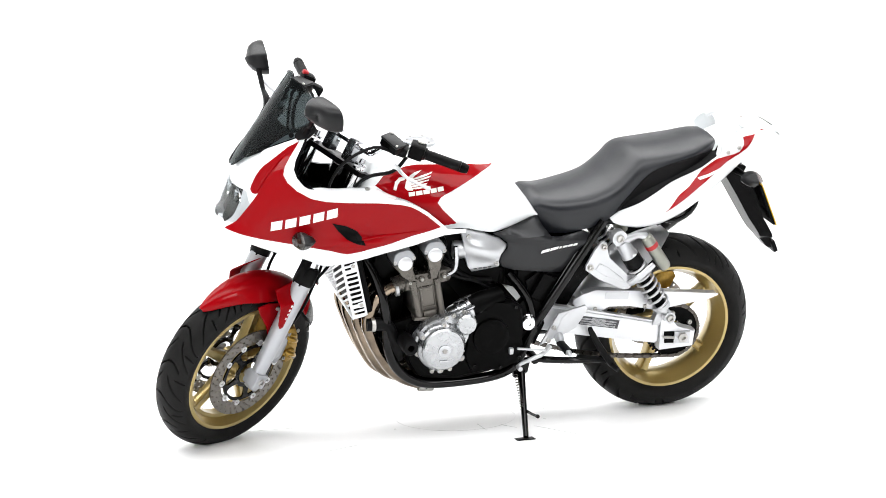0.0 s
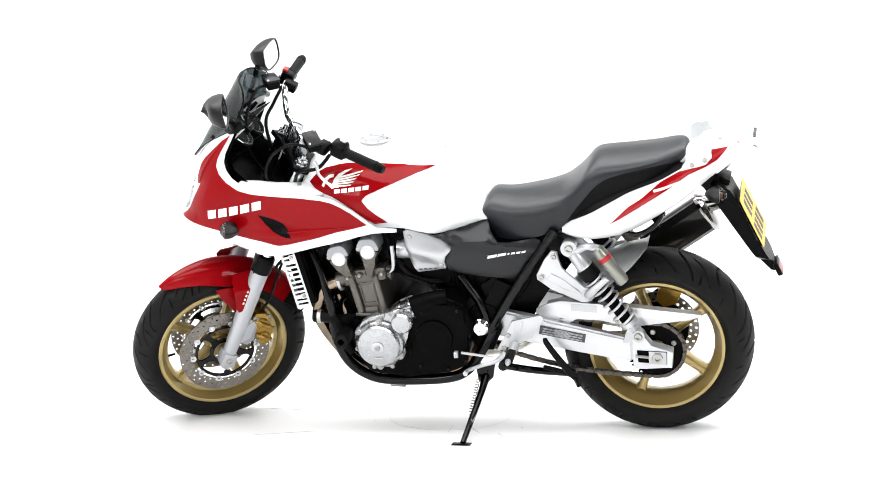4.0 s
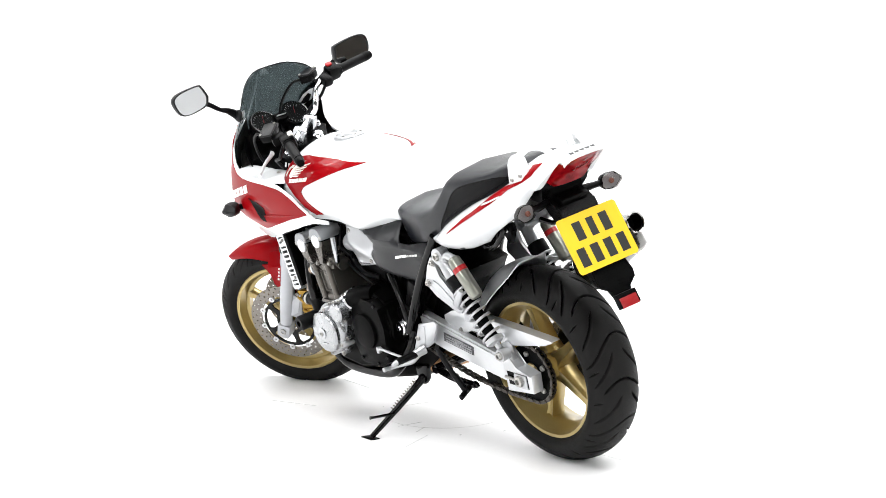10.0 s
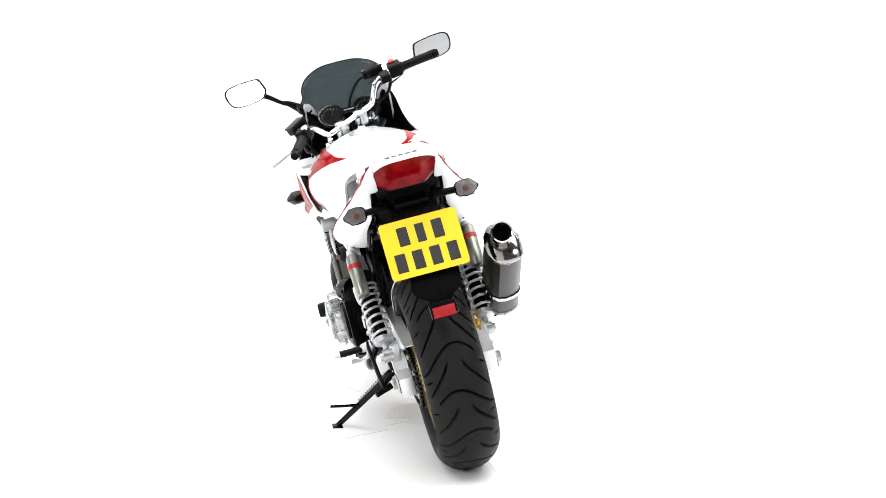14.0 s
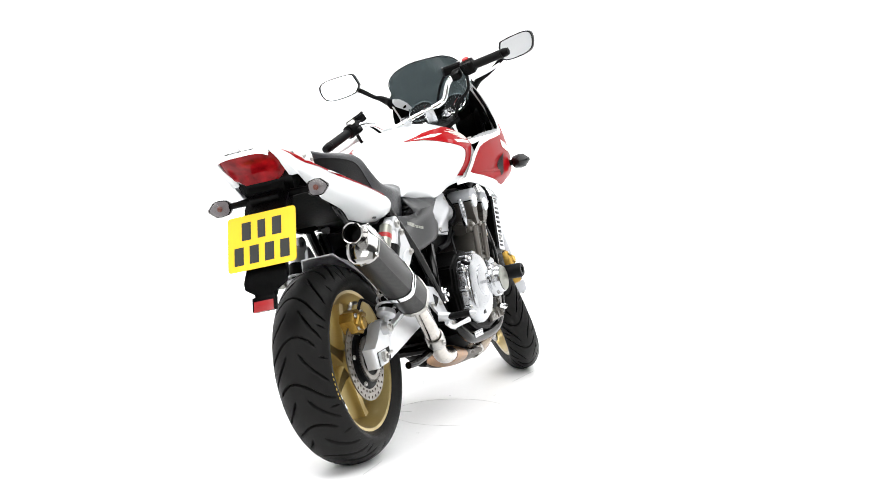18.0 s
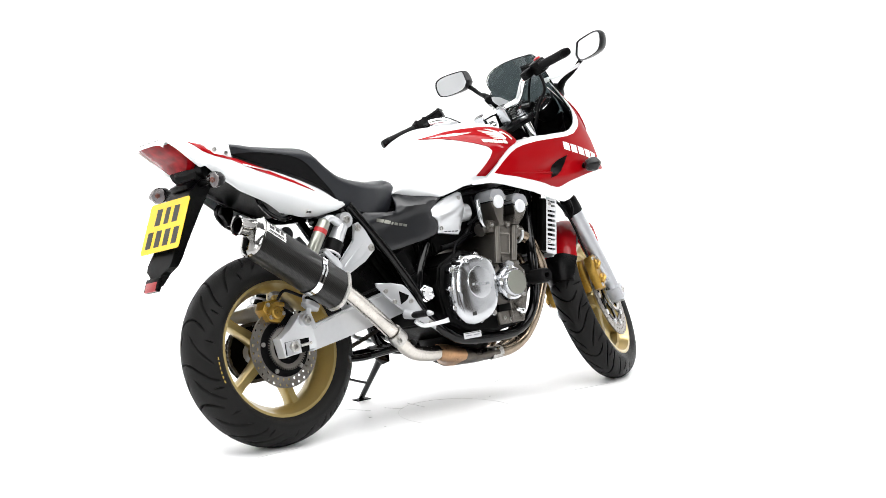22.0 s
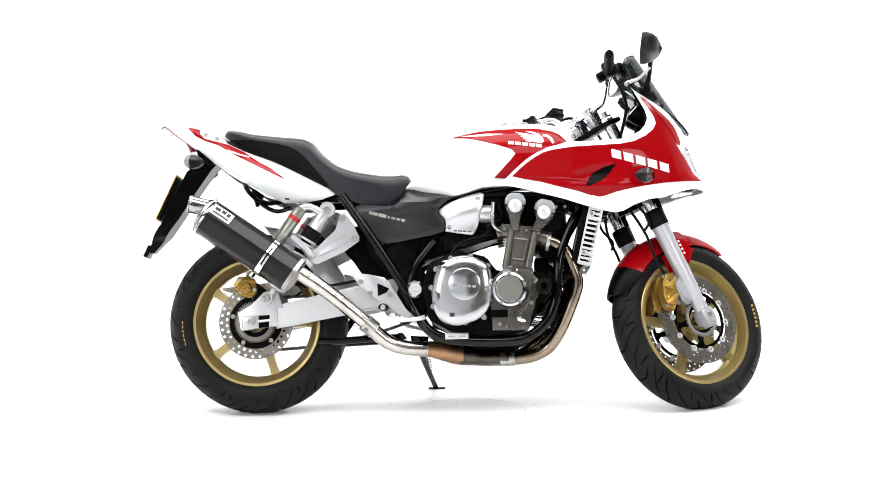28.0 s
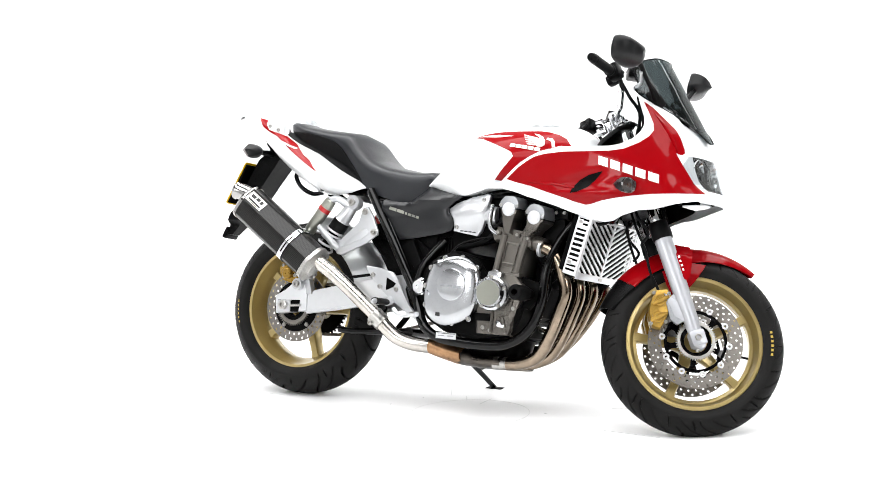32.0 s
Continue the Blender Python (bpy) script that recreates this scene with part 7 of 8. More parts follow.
# ---- swingarm, chain, shocks ----
def rear_end():
    for s, _ in SIDES:
        bm = bmesh.new()
        rings = []
        for x, z0, z1, ya, yb in ((0.56, 0.375, 0.450, 0.085, 0.125), (0.48, 0.365, 0.455, 0.095, 0.135), (0.38, 0.345, 0.438, 0.105, 0.142), (0.20, 0.312, 0.398, 0.108, 0.144), (0.07, 0.289, 0.368, 0.108, 0.144)):
            rings.append([(x, s * ya, z0), (x, s * yb, z0), (x, s * yb, z1), (x, s * ya, z1)])
        loft(bm, rings)
        bmesh.ops.bevel(bm, geom=bm.edges[:], offset=0.007, segments=2, affect="EDGES")
        arm = part("swingarm", bm, BRUSH, None, "bright aluminium swingarm")
        bm = bmesh.new()
        ends = [(0.071, 0.366), (0.065, 0.393), (0.050, 0.403), (0.037, 0.386), (0.012, 0.347), (-0.060, 0.333), (-0.055, 0.275), (0.068, 0.268)] if s > 0 else [(-0.055, 0.347), (-0.008, 0.365), (0.030, 0.412), (0.048, 0.418), (0.066, 0.404), (0.081, 0.356), (0.084, 0.300), (-0.044, 0.283)]
        plate(bm, ends, s * 0.110, s * 0.152, 0.005)
        part("axle_block", bm, BRUSH, arm, "silver cast axle block")
        bm = bmesh.new()
        plate(bm, [(0.056, 0.336), (0.052, 0.294), (-0.040, 0.288), (-0.040, 0.332)], s * 0.152, s * 0.1535, 0.0005)
        part("axle_slot", bm, ENGBLACK, arm)
        bm = bmesh.new()
        plate(bm, [(0.018, 0.334), (0.018, 0.291), (-0.038, 0.288), (-0.038, 0.331)], s * 0.153, s * 0.158, 0.002)
        part("chain_adjuster", bm, CAST, arm, "bright chain adjuster")
        bm = bmesh.new()
        turned(bm, [(0, 0), (0.018, 0), (0.018, 0.012), (0.013, 0.014), (0.009, 0.014), (0.008, 0.006), (0, 0.006)], (-0.010, s * 0.157, 0.314), (0, s, 0), 6)
        part("axle_nut", bm, STEEL, arm, "steel axle nut")
        bm = bmesh.new()
        tube(bm, [(0.018, s * 0.158, 0.314), (0.060, s * 0.158, 0.318)], 0.005, 8, 1)
        part("adjuster_screw", bm, STEEL, arm)
        # lower shock lug
        bm = bmesh.new()
        plate(bm, [(0.10, 0.36), (0.085, 0.410), (0.065, 0.422), (0.045, 0.410), (0.02, 0.355)], s * 0.120, s * 0.150, 0.004)
        part("shock_lug", bm, CAST, arm)
        # shock
        top, low = Vector((0.258, s * 0.168, 0.692)), Vector((0.048, s * 0.158, 0.392))
        d = (low - top).normalized()
        bm = bmesh.new()
        tube(bm, [top + d * 0.02, top + d * 0.075, top + d * 0.08, top + d * 0.12, top + d * 0.125, low - d * 0.02], [0.022, 0.026, 0.030, 0.030, 0.012, 0.009], 20, 1)
        sh = part("rear_shock", bm, CAST, None, "rear shock absorber with silver spring and remote reservoir")
        for p, r in ((top, 0.026), (low, 0.020)):
            bm = bmesh.new()
            turned(bm, [(0.008, -0.016), (r, -0.016), (r, 0.016), (0.008, 0.016)], p, (0, 1, 0), 24, True)
            part("shock_eye", bm, CAST, sh)
        for p in (top, low):
            bolt(sh, p + Vector((0, s * 0.014, 0)), (0, s, 0), 2.2)
        bm = bmesh.new()
        tube(bm, [top + d * 0.08, top + d * 0.122], 0.031, 22, 1)
        part("shock_collar", bm, RUBBER, sh)
        bm = bmesh.new()
        tube(bm, [top + d * 0.10, low - d * 0.055], 0.019, 20, 1)
        part("shock_body", bm, ENGBLACK, sh)
        bm = bmesh.new()
        tube(bm, [low - d * 0.06, low - d * 0.045, low - d * 0.04], [0.030, 0.030, 0.02], 20, 1)
        part("spring_seat", bm, CAST, sh)
        e1 = d.cross(Vector((0, 1, 0))).normalized()
        e2 = d.cross(e1)
        pts = []
        n, h0, h1 = 8.0, 0.122, (low - top).length - 0.06
        for i in range(int(n * 14) + 1):
            u = i / (n * 14)
            a = 2 * math.pi * n * u
            pts.append(top + d * (h0 + (h1 - h0) * (u ** 1.25)) + 0.0310 * (math.cos(a) * e1 + math.sin(a) * e2))
        bm = bmesh.new()
        tube(bm, pts, 0.0045, 8, 1)
        part("spring", bm, SPRING, sh, "silver coil spring", smooth=60)
        r0, r1 = Vector((0.168, s * 0.185, 0.694)), Vector((0.082, s * 0.182, 0.574))
        bm = bmesh.new()
        rd = (r1 - r0).normalized()
        turned(bm, [(0, -0.006), (0.014, -0.006), (0.020, 0.0), (0.021, 0.02), (0.0215, 0.022), (0.0215, 0.13), (0.018, 0.138), (0, 0.14)], r0, rd, 22)
        part("shock_reservoir", bm, RESERVOIR, sh, "grey reservoir with a red band")
        bm = bmesh.new()
        turned(bm, [(0.0215, 0.030), (0.0222, 0.030), (0.0222, 0.046), (0.0215, 0.046)], r0, rd, 22, True)
        part("reservoir_band", bm, SIGNALRED, sh)
        bm = bmesh.new()
        tube(bm, [r0 + rd * 0.0, r0 + Vector((0.03, 0, 0.008)), top + d * 0.02], [0.014, 0.012, 0.016], 12, 3)
        part("reservoir_neck", bm, CAST, sh)
        # silver bracket carrying shock and pillion peg
        bm = bmesh.new()
        plate(bm, [(0.316, 0.681), (0.297, 0.676), (0.288, 0.620), (0.216, 0.553), (0.190, 0.562), (0.178, 0.540), (0.206, 0.508), (0.225, 0.506), (0.318, 0.550), (0.365, 0.583), (0.366, 0.598), (0.340, 0.650)], s * 0.160, s * 0.172, 0.004)
        br = part("peg_hanger", bm, CAST, None, "silver triangular pillion peg hanger")
        bm = bmesh.new()
        plate(bm, [(0.318, 0.606), (0.288, 0.590), (0.232, 0.548), (0.222, 0.532), (0.300, 0.562), (0.332, 0.585)], s * 0.172, s * 0.1745, 0.002)
        part("hanger_web", bm, CAST, br)
        for x, z in ((0.308, 0.662), (0.350, 0.592)):
            bm = bmesh.new()
            turned(bm, [(0, 0), (0.012, 0), (0.012, 0.003), (0, 0.003)], (x, s * 0.172, z), (0, s, 0), 20)
            part("washer", bm, STEEL, br)
            bolt(br, (x, s * 0.1745, z), (0, s, 0), 1.4)
        bm = bmesh.new()
        tube(bm, [(0.205, s * 0.174, 0.530), (0.192, s * 0.192, 0.548), (0.150, s * 0.200, 0.590), (0.138, s * 0.202, 0.602)], [0.013, 0.013, 0.011, 0.009], 10, 3, 0.7)
        part("pillion_peg", bm, CAST, br, "folded silver pillion peg")
        # rider's peg plate
        bm = bmesh.new()
        if s > 0:
            plate(bm, [(0.452, 0.441), (0.360, 0.463), (0.351, 0.455), (0.352, 0.443), (0.386, 0.387), (0.42, 0.367), (0.466, 0.352), (0.512, 0.330), (0.497, 0.355)], s * 0.168, s * 0.178, 0.003)
        else:
            plate(bm, [(0.338, 0.474), (0.395, 0.468), (0.450, 0.456), (0.474, 0.432), (0.520, 0.345), (0.572, 0.306), (0.560, 0.292), (0.496, 0.332), (0.426, 0.380), (0.373, 0.423), (0.342, 0.460)], s * 0.172, s * 0.182, 0.004)
        pp = part("footpeg_plate", bm, CAST, None, "silver cast footpeg plate")
        bm = bmesh.new()
        if s > 0:
            plate(bm, [(0.443, 0.421), (0.424, 0.440), (0.416, 0.438), (0.430, 0.375), (0.464, 0.358)], s * 0.178, s * 0.180, 0.0015)
            part("plate_web", bm, CAST, pp)
        else:
            plate(bm, [(0.427, 0.437), (0.467, 0.418), (0.458, 0.405), (0.428, 0.392)], s * 0.1816, s * 0.1828, 0)
            part("plate_window", bm, ENGBLACK, pp)
        for x, z in (((0.466, 0.392), (0.482, 0.348)) if s > 0 else ((0.371, 0.443), (0.402, 0.404), (0.470, 0.398), (0.54, 0.318))):
            bolt(pp, (x, s * (0.178 if s > 0 else 0.182), z), (0, s, 0), 1.4)
        bm = bmesh.new()
        tube(bm, [(0.445, s * 0.178, 0.358), (0.450, s * 0.205, 0.352), (0.452, s * 0.215, 0.350)], [0.017, 0.015, 0.013], 12, 2)
        part("peg_joint", bm, CAST, pp)
        bm = bmesh.new()
        rings = []
        for k in range(10):
            yy = 0.212 + 0.075 * k / 9
            rr = 0.0135 + (0.0015 if k % 2 else 0)
            rings.append([(0.452 + rr * 1.1 * math.cos(q), s * yy, 0.350 + rr * 0.8 * math.sin(q)) for q in (2 * math.pi * i / 12 for i in range(12))])
        loft(bm, rings)
        part("footpeg", bm, RUBBER, pp, "ribbed black rubber footpeg")
        bm = bmesh.new()
        turned(bm, [(0, 0), (0.010, 0), (0.008, 0.012), (0.005, 0.020), (0, 0.021)], (0.452, s * 0.286, 0.349), (0, s, -0.15), 12)
        part("peg_feeler", bm, CAST, pp)
        bm = bmesh.new()
        if s < 0:
            tube(bm, [(0.47, s * 0.19, 0.330), (0.50, s * 0.195, 0.310), (0.56, s * 0.21, 0.312), (0.585, s * 0.225, 0.316)], [0.008, 0.007, 0.007, 0.009], 10, 4)
            part("brake_pedal", bm, BRUSH, pp, "bright brake pedal")
        else:
            tube(bm, [(0.478, s * 0.188, 0.334), (0.505, s * 0.196, 0.310), (0.545, s * 0.205, 0.299), (0.595, s * 0.215, 0.284), (0.600, s * 0.250, 0.286)], [0.010, 0.008, 0.007, 0.006, 0.008], 10, 4)
            part("gear_pedal", bm, CAST, pp, "bright gear pedal")
    # helmet lock under the tail
    bm = bmesh.new()
    plate(bm, [(-0.035, 0.800), (0.005, 0.795), (0.010, 0.775), (-0.004, 0.758), (-0.010, 0.735), (-0.022, 0.735), (-0.024, 0.758), (-0.040, 0.775)], 0.090 - 0.010, 0.090 + 0.010, 0.004)
    hk = part("helmet_lock", bm, PLASTIC, None, "small black helmet lock")
    bm = bmesh.new()
    turned(bm, [(0, 0), (0.008, 0), (0.008, 0.003), (0, 0.003)], (-0.014, 0.090 + 0.010, 0.778), (0, 1, 0), 16)
    part("lock_barrel", bm, CHROME, hk, "bright lock barrel")
    # warning label on the left arm, tags on the right cradle
    bm = bmesh.new()
    block(bm, None, (0.150, 0.001, 0.030), 0, Matrix.Translation((0.295, 0.1448, 0.385)) @ Matrix.Rotation(radians(-11), 4, "Y"))
    lb = part("warning_label", bm, LABEL, None, "dark grey warning label", smooth=0)
    for k in range(9):
        bm = bmesh.new()
        block(bm, None, (0.13 if k % 3 else 0.05, 0.0006, 0.0012), 0, Matrix.Translation((0.295, 0.1455, 0.385)) @ Matrix.Rotation(radians(-11), 4, "Y") @ Matrix.Translation((0, 0, 0.011 - 0.0028 * k)))
        part("label_line", bm, CAST, lb, smooth=0)
    bm = bmesh.new()
    block(bm, (0.695, -0.2045, 0.252), (0.078, 0.002, 0.021), 0.0008)
    tg = part("frame_label", bm, BRUSH, None, "small bright frame label", smooth=0)
    bm = bmesh.new()
    block(bm, (0.695, -0.2057, 0.2595), (0.070, 0.0006, 0.002), 0)
    part("label_bar", bm, INK, tg, smooth=0)
    for k in (-1, 1):
        bm = bmesh.new()
        block(bm, (0.695 + 0.018 * k, -0.2057, 0.2515), (0.024, 0.0006, 0.0035), 0)
        part("label_bar", bm, SATIN, tg, smooth=0)
    # rear caliper on the right
    bm = bmesh.new()
    plate(bm, [(-0.06, 0.470), (-0.075, 0.445), (-0.055, 0.405), (-0.015, 0.395), (0.01, 0.415), (0.005, 0.45), (-0.02, 0.475)], -0.115, -0.065, 0.007)
    rc = part("rear_caliper", bm, GOLDCAL, None, "gold rear brake caliper")
    bm = bmesh.new()
    turned(bm, [(0, 0), (0.020, 0), (0.020, 0.014), (0.016, 0.018), (0, 0.018)], (-0.03, -0.114, 0.43), (0, -1, 0), 20)
    part("piston_cap", bm, GOLDCAL, rc)
    bm = bmesh.new()
    plate(bm, [(0.005, 0.45), (0.045, 0.42), (0.05, 0.36), (0.03, 0.345), (-0.01, 0.39)], -0.108, -0.09, 0.004)
    part("caliper_bracket", bm, ENGBLACK, rc)
    bm = bmesh.new()
    tube(bm, [(-0.058, -0.118, 0.428), (-0.035, -0.121, 0.455), (0.002, -0.118, 0.452)], 0.009, 10, 4)
    part("caliper_rib", bm, GOLDCAL, rc)
    for x, z in ((-0.054, 0.458), (-0.048, 0.418), (0.0, 0.425), (-0.008, 0.462)):
        bolt(rc, (x, -0.115, z), (0, -1, 0), 1.2)
    bm = bmesh.new()
    tube(bm, [(-0.03, -0.09, 0.475), (-0.02, -0.095, 0.492), (0.01, -0.10, 0.490)], [0.006, 0.007, 0.005], 8, 3)
    part("hose_union", bm, STEEL, rc)
    bm = bmesh.new()
    tube(bm, [(-0.01, -0.11, 0.47), (0.02, -0.115, 0.495), (0.08, -0.12, 0.47), (0.20, -0.12, 0.43), (0.40, -0.12, 0.46)], 0.005, 8, 6)
    part("brake_hose", bm, RUBBER, rc)
    # silver hugger over the rear tyre
    rings = []
    for i in range(19):
        a = radians(18 + 68 * i / 18)
        w = 0.100 - 0.045 * max(0, (i - 12) / 6) ** 2
        rings.append([((0.340 - 0.075 * (1 - (i / 18) ** 6) * abs(-1 + k / 5) ** 2.5) * math.cos(a), (-1 + k / 5) * w, 0.315 + (0.340 - 0.075 * (1 - (i / 18) ** 6) * abs(-1 + k / 5) ** 2.5) * math.sin(a)) for k in range(11)])
    bm = bmesh.new()
    top = [[bm.verts.new(p) for p in r] for r in rings]
    low = [[bm.verts.new((p[0] * 0.99, p[1] * 0.98, 0.315 + (p[2] - 0.315) * 0.99)) for p in r] for r in rings]
    for a, b, c, d in zip(top, top[1:], low, low[1:]):
        for k in range(10):
            bm.faces.new((a[k], a[k + 1], b[k + 1], b[k]))
            bm.faces.new((c[k + 1], c[k], d[k], d[k + 1]))
        for k in (0, 10):
            bm.faces.new((a[k], b[k], d[k], c[k]))
    for a, c in ((top[0], low[0]), (top[-1], low[-1])):
        for k in range(10):
            bm.faces.new((a[k], a[k + 1], c[k + 1], c[k]))
    part("tyre_hugger", bm, BRUSH, None, "silver rear tyre hugger", smooth=60)
    # chain guard on the left
    bm = bmesh.new()
    plate(bm, [(0.380, 0.462), (0.345, 0.478), (0.302, 0.490), (0.18, 0.480), (0.058, 0.469), (-0.148, 0.447), (-0.148, 0.441), (-0.111, 0.428), (0.039, 0.408), (0.095, 0.406), (0.175, 0.424), (0.250, 0.430), (0.287, 0.406), (0.35, 0.422), (0.38, 0.445)], 0.114, 0.120, 0.002)
    cg = part("chain_guard", bm, BRUSH, None, "bright aluminium chain guard")
    bm = bmesh.new()
    plate(bm, [(0.345, 0.478), (0.302, 0.489), (0.058, 0.468), (-0.146, 0.446), (-0.146, 0.442), (0.058, 0.463), (0.302, 0.484), (0.345, 0.472)], 0.085, 0.1145, 0)
    part("guard_top", bm, BRUSH, cg)
    bm = bmesh.new()
    block(bm, None, (0.085, 0.001, 0.024), 0, Matrix.Translation((0.225, 0.1205, 0.466)) @ Matrix.Rotation(radians(-4), 4, "Y"))
    part("guard_label", bm, CAST, cg, smooth=0)
    bolt(cg, (0.300, 0.120, 0.424), (0, 1, 0), 1.2), bolt(cg, (0.120, 0.120, 0.420), (0, 1, 0), 1.2)
    # chain: links round both sprockets
    R, r, cx, cz = 0.093, 0.040, 0.635, 0.398
    path = []
    for k in range(40):
        a = radians(98 + 164 * k / 39)
        path.append((R * math.cos(a), 0.315 + R * math.sin(a)))
    p0, p1 = path[-1], (cx - 0.004, cz - r)
    for k in range(1, 60):
        t = k / 60
        path.append((p0[0] + (p1[0] - p0[0]) * t, p0[1] + (p1[1] - p0[1]) * t - 0.035 * math.sin(math.pi * t)))
    for k in range(20):
        a = radians(-95 + 185 * k / 19)
        path.append((cx + r * math.cos(a), cz + r * math.sin(a)))
    p0, p1 = path[-1], path[0]
    for k in range(1, 60):
        t = k / 60
        path.append((p0[0] + (p1[0] - p0[0]) * t, p0[1] + (p1[1] - p0[1]) * t))
    path.append(path[0])
    dist = [0.0]
    for a, b in zip(path, path[1:]):
        dist.append(dist[-1] + math.dist(a, b))
    n = 2 * round(dist[-1] / 0.0159 / 2)
    pitch = dist[-1] / n

    def at(q):
        q %= dist[-1]
        i = max(k for k in range(len(dist)) if dist[k] <= q)
        i = min(i, len(path) - 2)
        t = (q - dist[i]) / max(dist[i + 1] - dist[i], 1e-9)
        return Vector((path[i][0] + (path[i + 1][0] - path[i][0]) * t, 0.0975, path[i][1] + (path[i + 1][1] - path[i][1]) * t))
    eight = [(-0.0080, 0.0055), (-0.0040, 0.0062), (0, 0.0044), (0.0040, 0.0062), (0.0080, 0.0055), (0.0125, 0.003), (0.0125, -0.003), (0.0080, -0.0055), (0.0040, -0.0062), (0, -0.0044), (-0.0040, -0.0062), (-0.0080, -0.0055), (-0.0125, -0.003), (-0.0125, 0.003)]
    bm = bmesh.new()
    turned(bm, [(0.012, 0.092), (0.035, 0.092), (0.038, 0.095), (0.038, 0.100), (0.035, 0.103), (0.012, 0.103)], (cx, 0, cz), seg=32, closed=True)
    chain = part("drive_chain", bm, CHAIN, None, "worn steel drive chain on its front sprocket")
    first = [None, None]
    for k in range(n):
        p, q = at(k * pitch), at((k + 1) * pitch)
        ang = math.atan2(q.z - p.z, q.x - p.x)
        m = Matrix.Translation((p + q) / 2) @ Matrix.Rotation(-ang, 4, "Y")
        kind = k % 2
        if first[kind] is None:
            bm = bmesh.new()
            w = 0.0095 if kind else 0.0070
            for s in (1, -1):
                plate(bm, eight, s * w, s * (w - 0.0018), 0)
            for x in (-0.008, 0.008):
                turned(bm, [(0, -w - 0.001), (0.0026, -w - 0.001), (0.0026, w + 0.001), (0, w + 0.001)], (x, 0, 0), (0, 1, 0), 8)
            first[kind] = link("chain_link", bm, CHAIN if kind else SOOT, chain, "", m, 30)
        else:
            again(first[kind], chain, m)
    # side stand, its foot on the floor, with the prong and spring
    bm = bmesh.new()
    plate(bm, [(0.588, 0.265), (0.522, 0.270), (0.530, 0.222), (0.552, 0.200), (0.580, 0.205)], 0.118, 0.138, 0.005)
    ss = part("side_stand", bm, FRAME, None, "black side stand propped on the floor")
    bm = bmesh.new()
    tube(bm, [(0.555, 0.135, 0.225), (0.568, 0.20, 0.180), (0.603, 0.348, 0.088)], [0.015, 0.011, 0.009], 12, 3)
    part("stand_leg", bm, FRAME, ss)
    bm = bmesh.new()
    block(bm, None, (0.062, 0.034, 0.006), 0.002, Matrix.Translation((0.607, 0.351, 0.0838)) @ Matrix.Rotation(radians(12.8), 4, "X"))
    part("stand_foot", bm, ENGBLACK, ss)
    bm = bmesh.new()
    tube(bm, [(0.576, 0.262, 0.142), (0.574, 0.315, 0.153), (0.571, 0.350, 0.162), (0.571, 0.357, 0.164)], [0.005, 0.0045, 0.0045, 0.007], 8, 3)
    part("stand_prong", bm, FRAME, ss)
    bm = bmesh.new()
    pts = [Vector((0.578, 0.152, 0.222)).lerp(Vector((0.590, 0.262, 0.150)), i / 90) + 0.006 * Vector((math.cos(i * 0.9), math.sin(i * 0.9) * 0.5, math.sin(i * 0.9) * 0.8)) for i in range(91)]
    tube(bm, pts, 0.0016, 5, 1)
    part("stand_spring", bm, CHAIN, ss)
    # centre stand folded up under the engine
    bm = bmesh.new()
    tube(bm, [(0.50, 0.11, 0.255), (0.40, 0.13, 0.250), (0.28, 0.135, 0.245), (0.26, 0.13, 0.25)], 0.012, 10, 4)
    cs = part("centre_stand", bm, FRAME, None, "black centre stand folded up")
    bm = bmesh.new()
    tube(bm, [(0.50, -0.11, 0.255), (0.40, -0.13, 0.250), (0.28, -0.135, 0.242), (0.22, -0.13, 0.245)], 0.012, 10, 4)
    part("stand_leg", bm, FRAME, cs)
    bm = bmesh.new()
    tube(bm, [(0.50, -0.12, 0.255), (0.50, 0.12, 0.255)], 0.016, 12, 1)
    part("stand_tube", bm, FRAME, cs)
    bm = bmesh.new()
    tube(bm, [(0.345, 0.195, 0.392), (0.338, 0.197, 0.372), (0.300, 0.192, 0.312), (0.258, 0.186, 0.256), (0.246, 0.184, 0.244)], [0.006, 0.010, 0.012, 0.012, 0.010], 10, 4, 0.6)
    tube(bm, [(0.262, 0.160, 0.250), (0.240, 0.215, 0.238)], [0.011, 0.010], 10, 1, 0.7)
    tube(bm, [(0.36, 0.135, 0.262), (0.30, 0.165, 0.262), (0.262, 0.180, 0.256)], 0.009, 8, 3)
    part("stand_tang", bm, RUBBER, cs, "black foot tang")


rear_end()


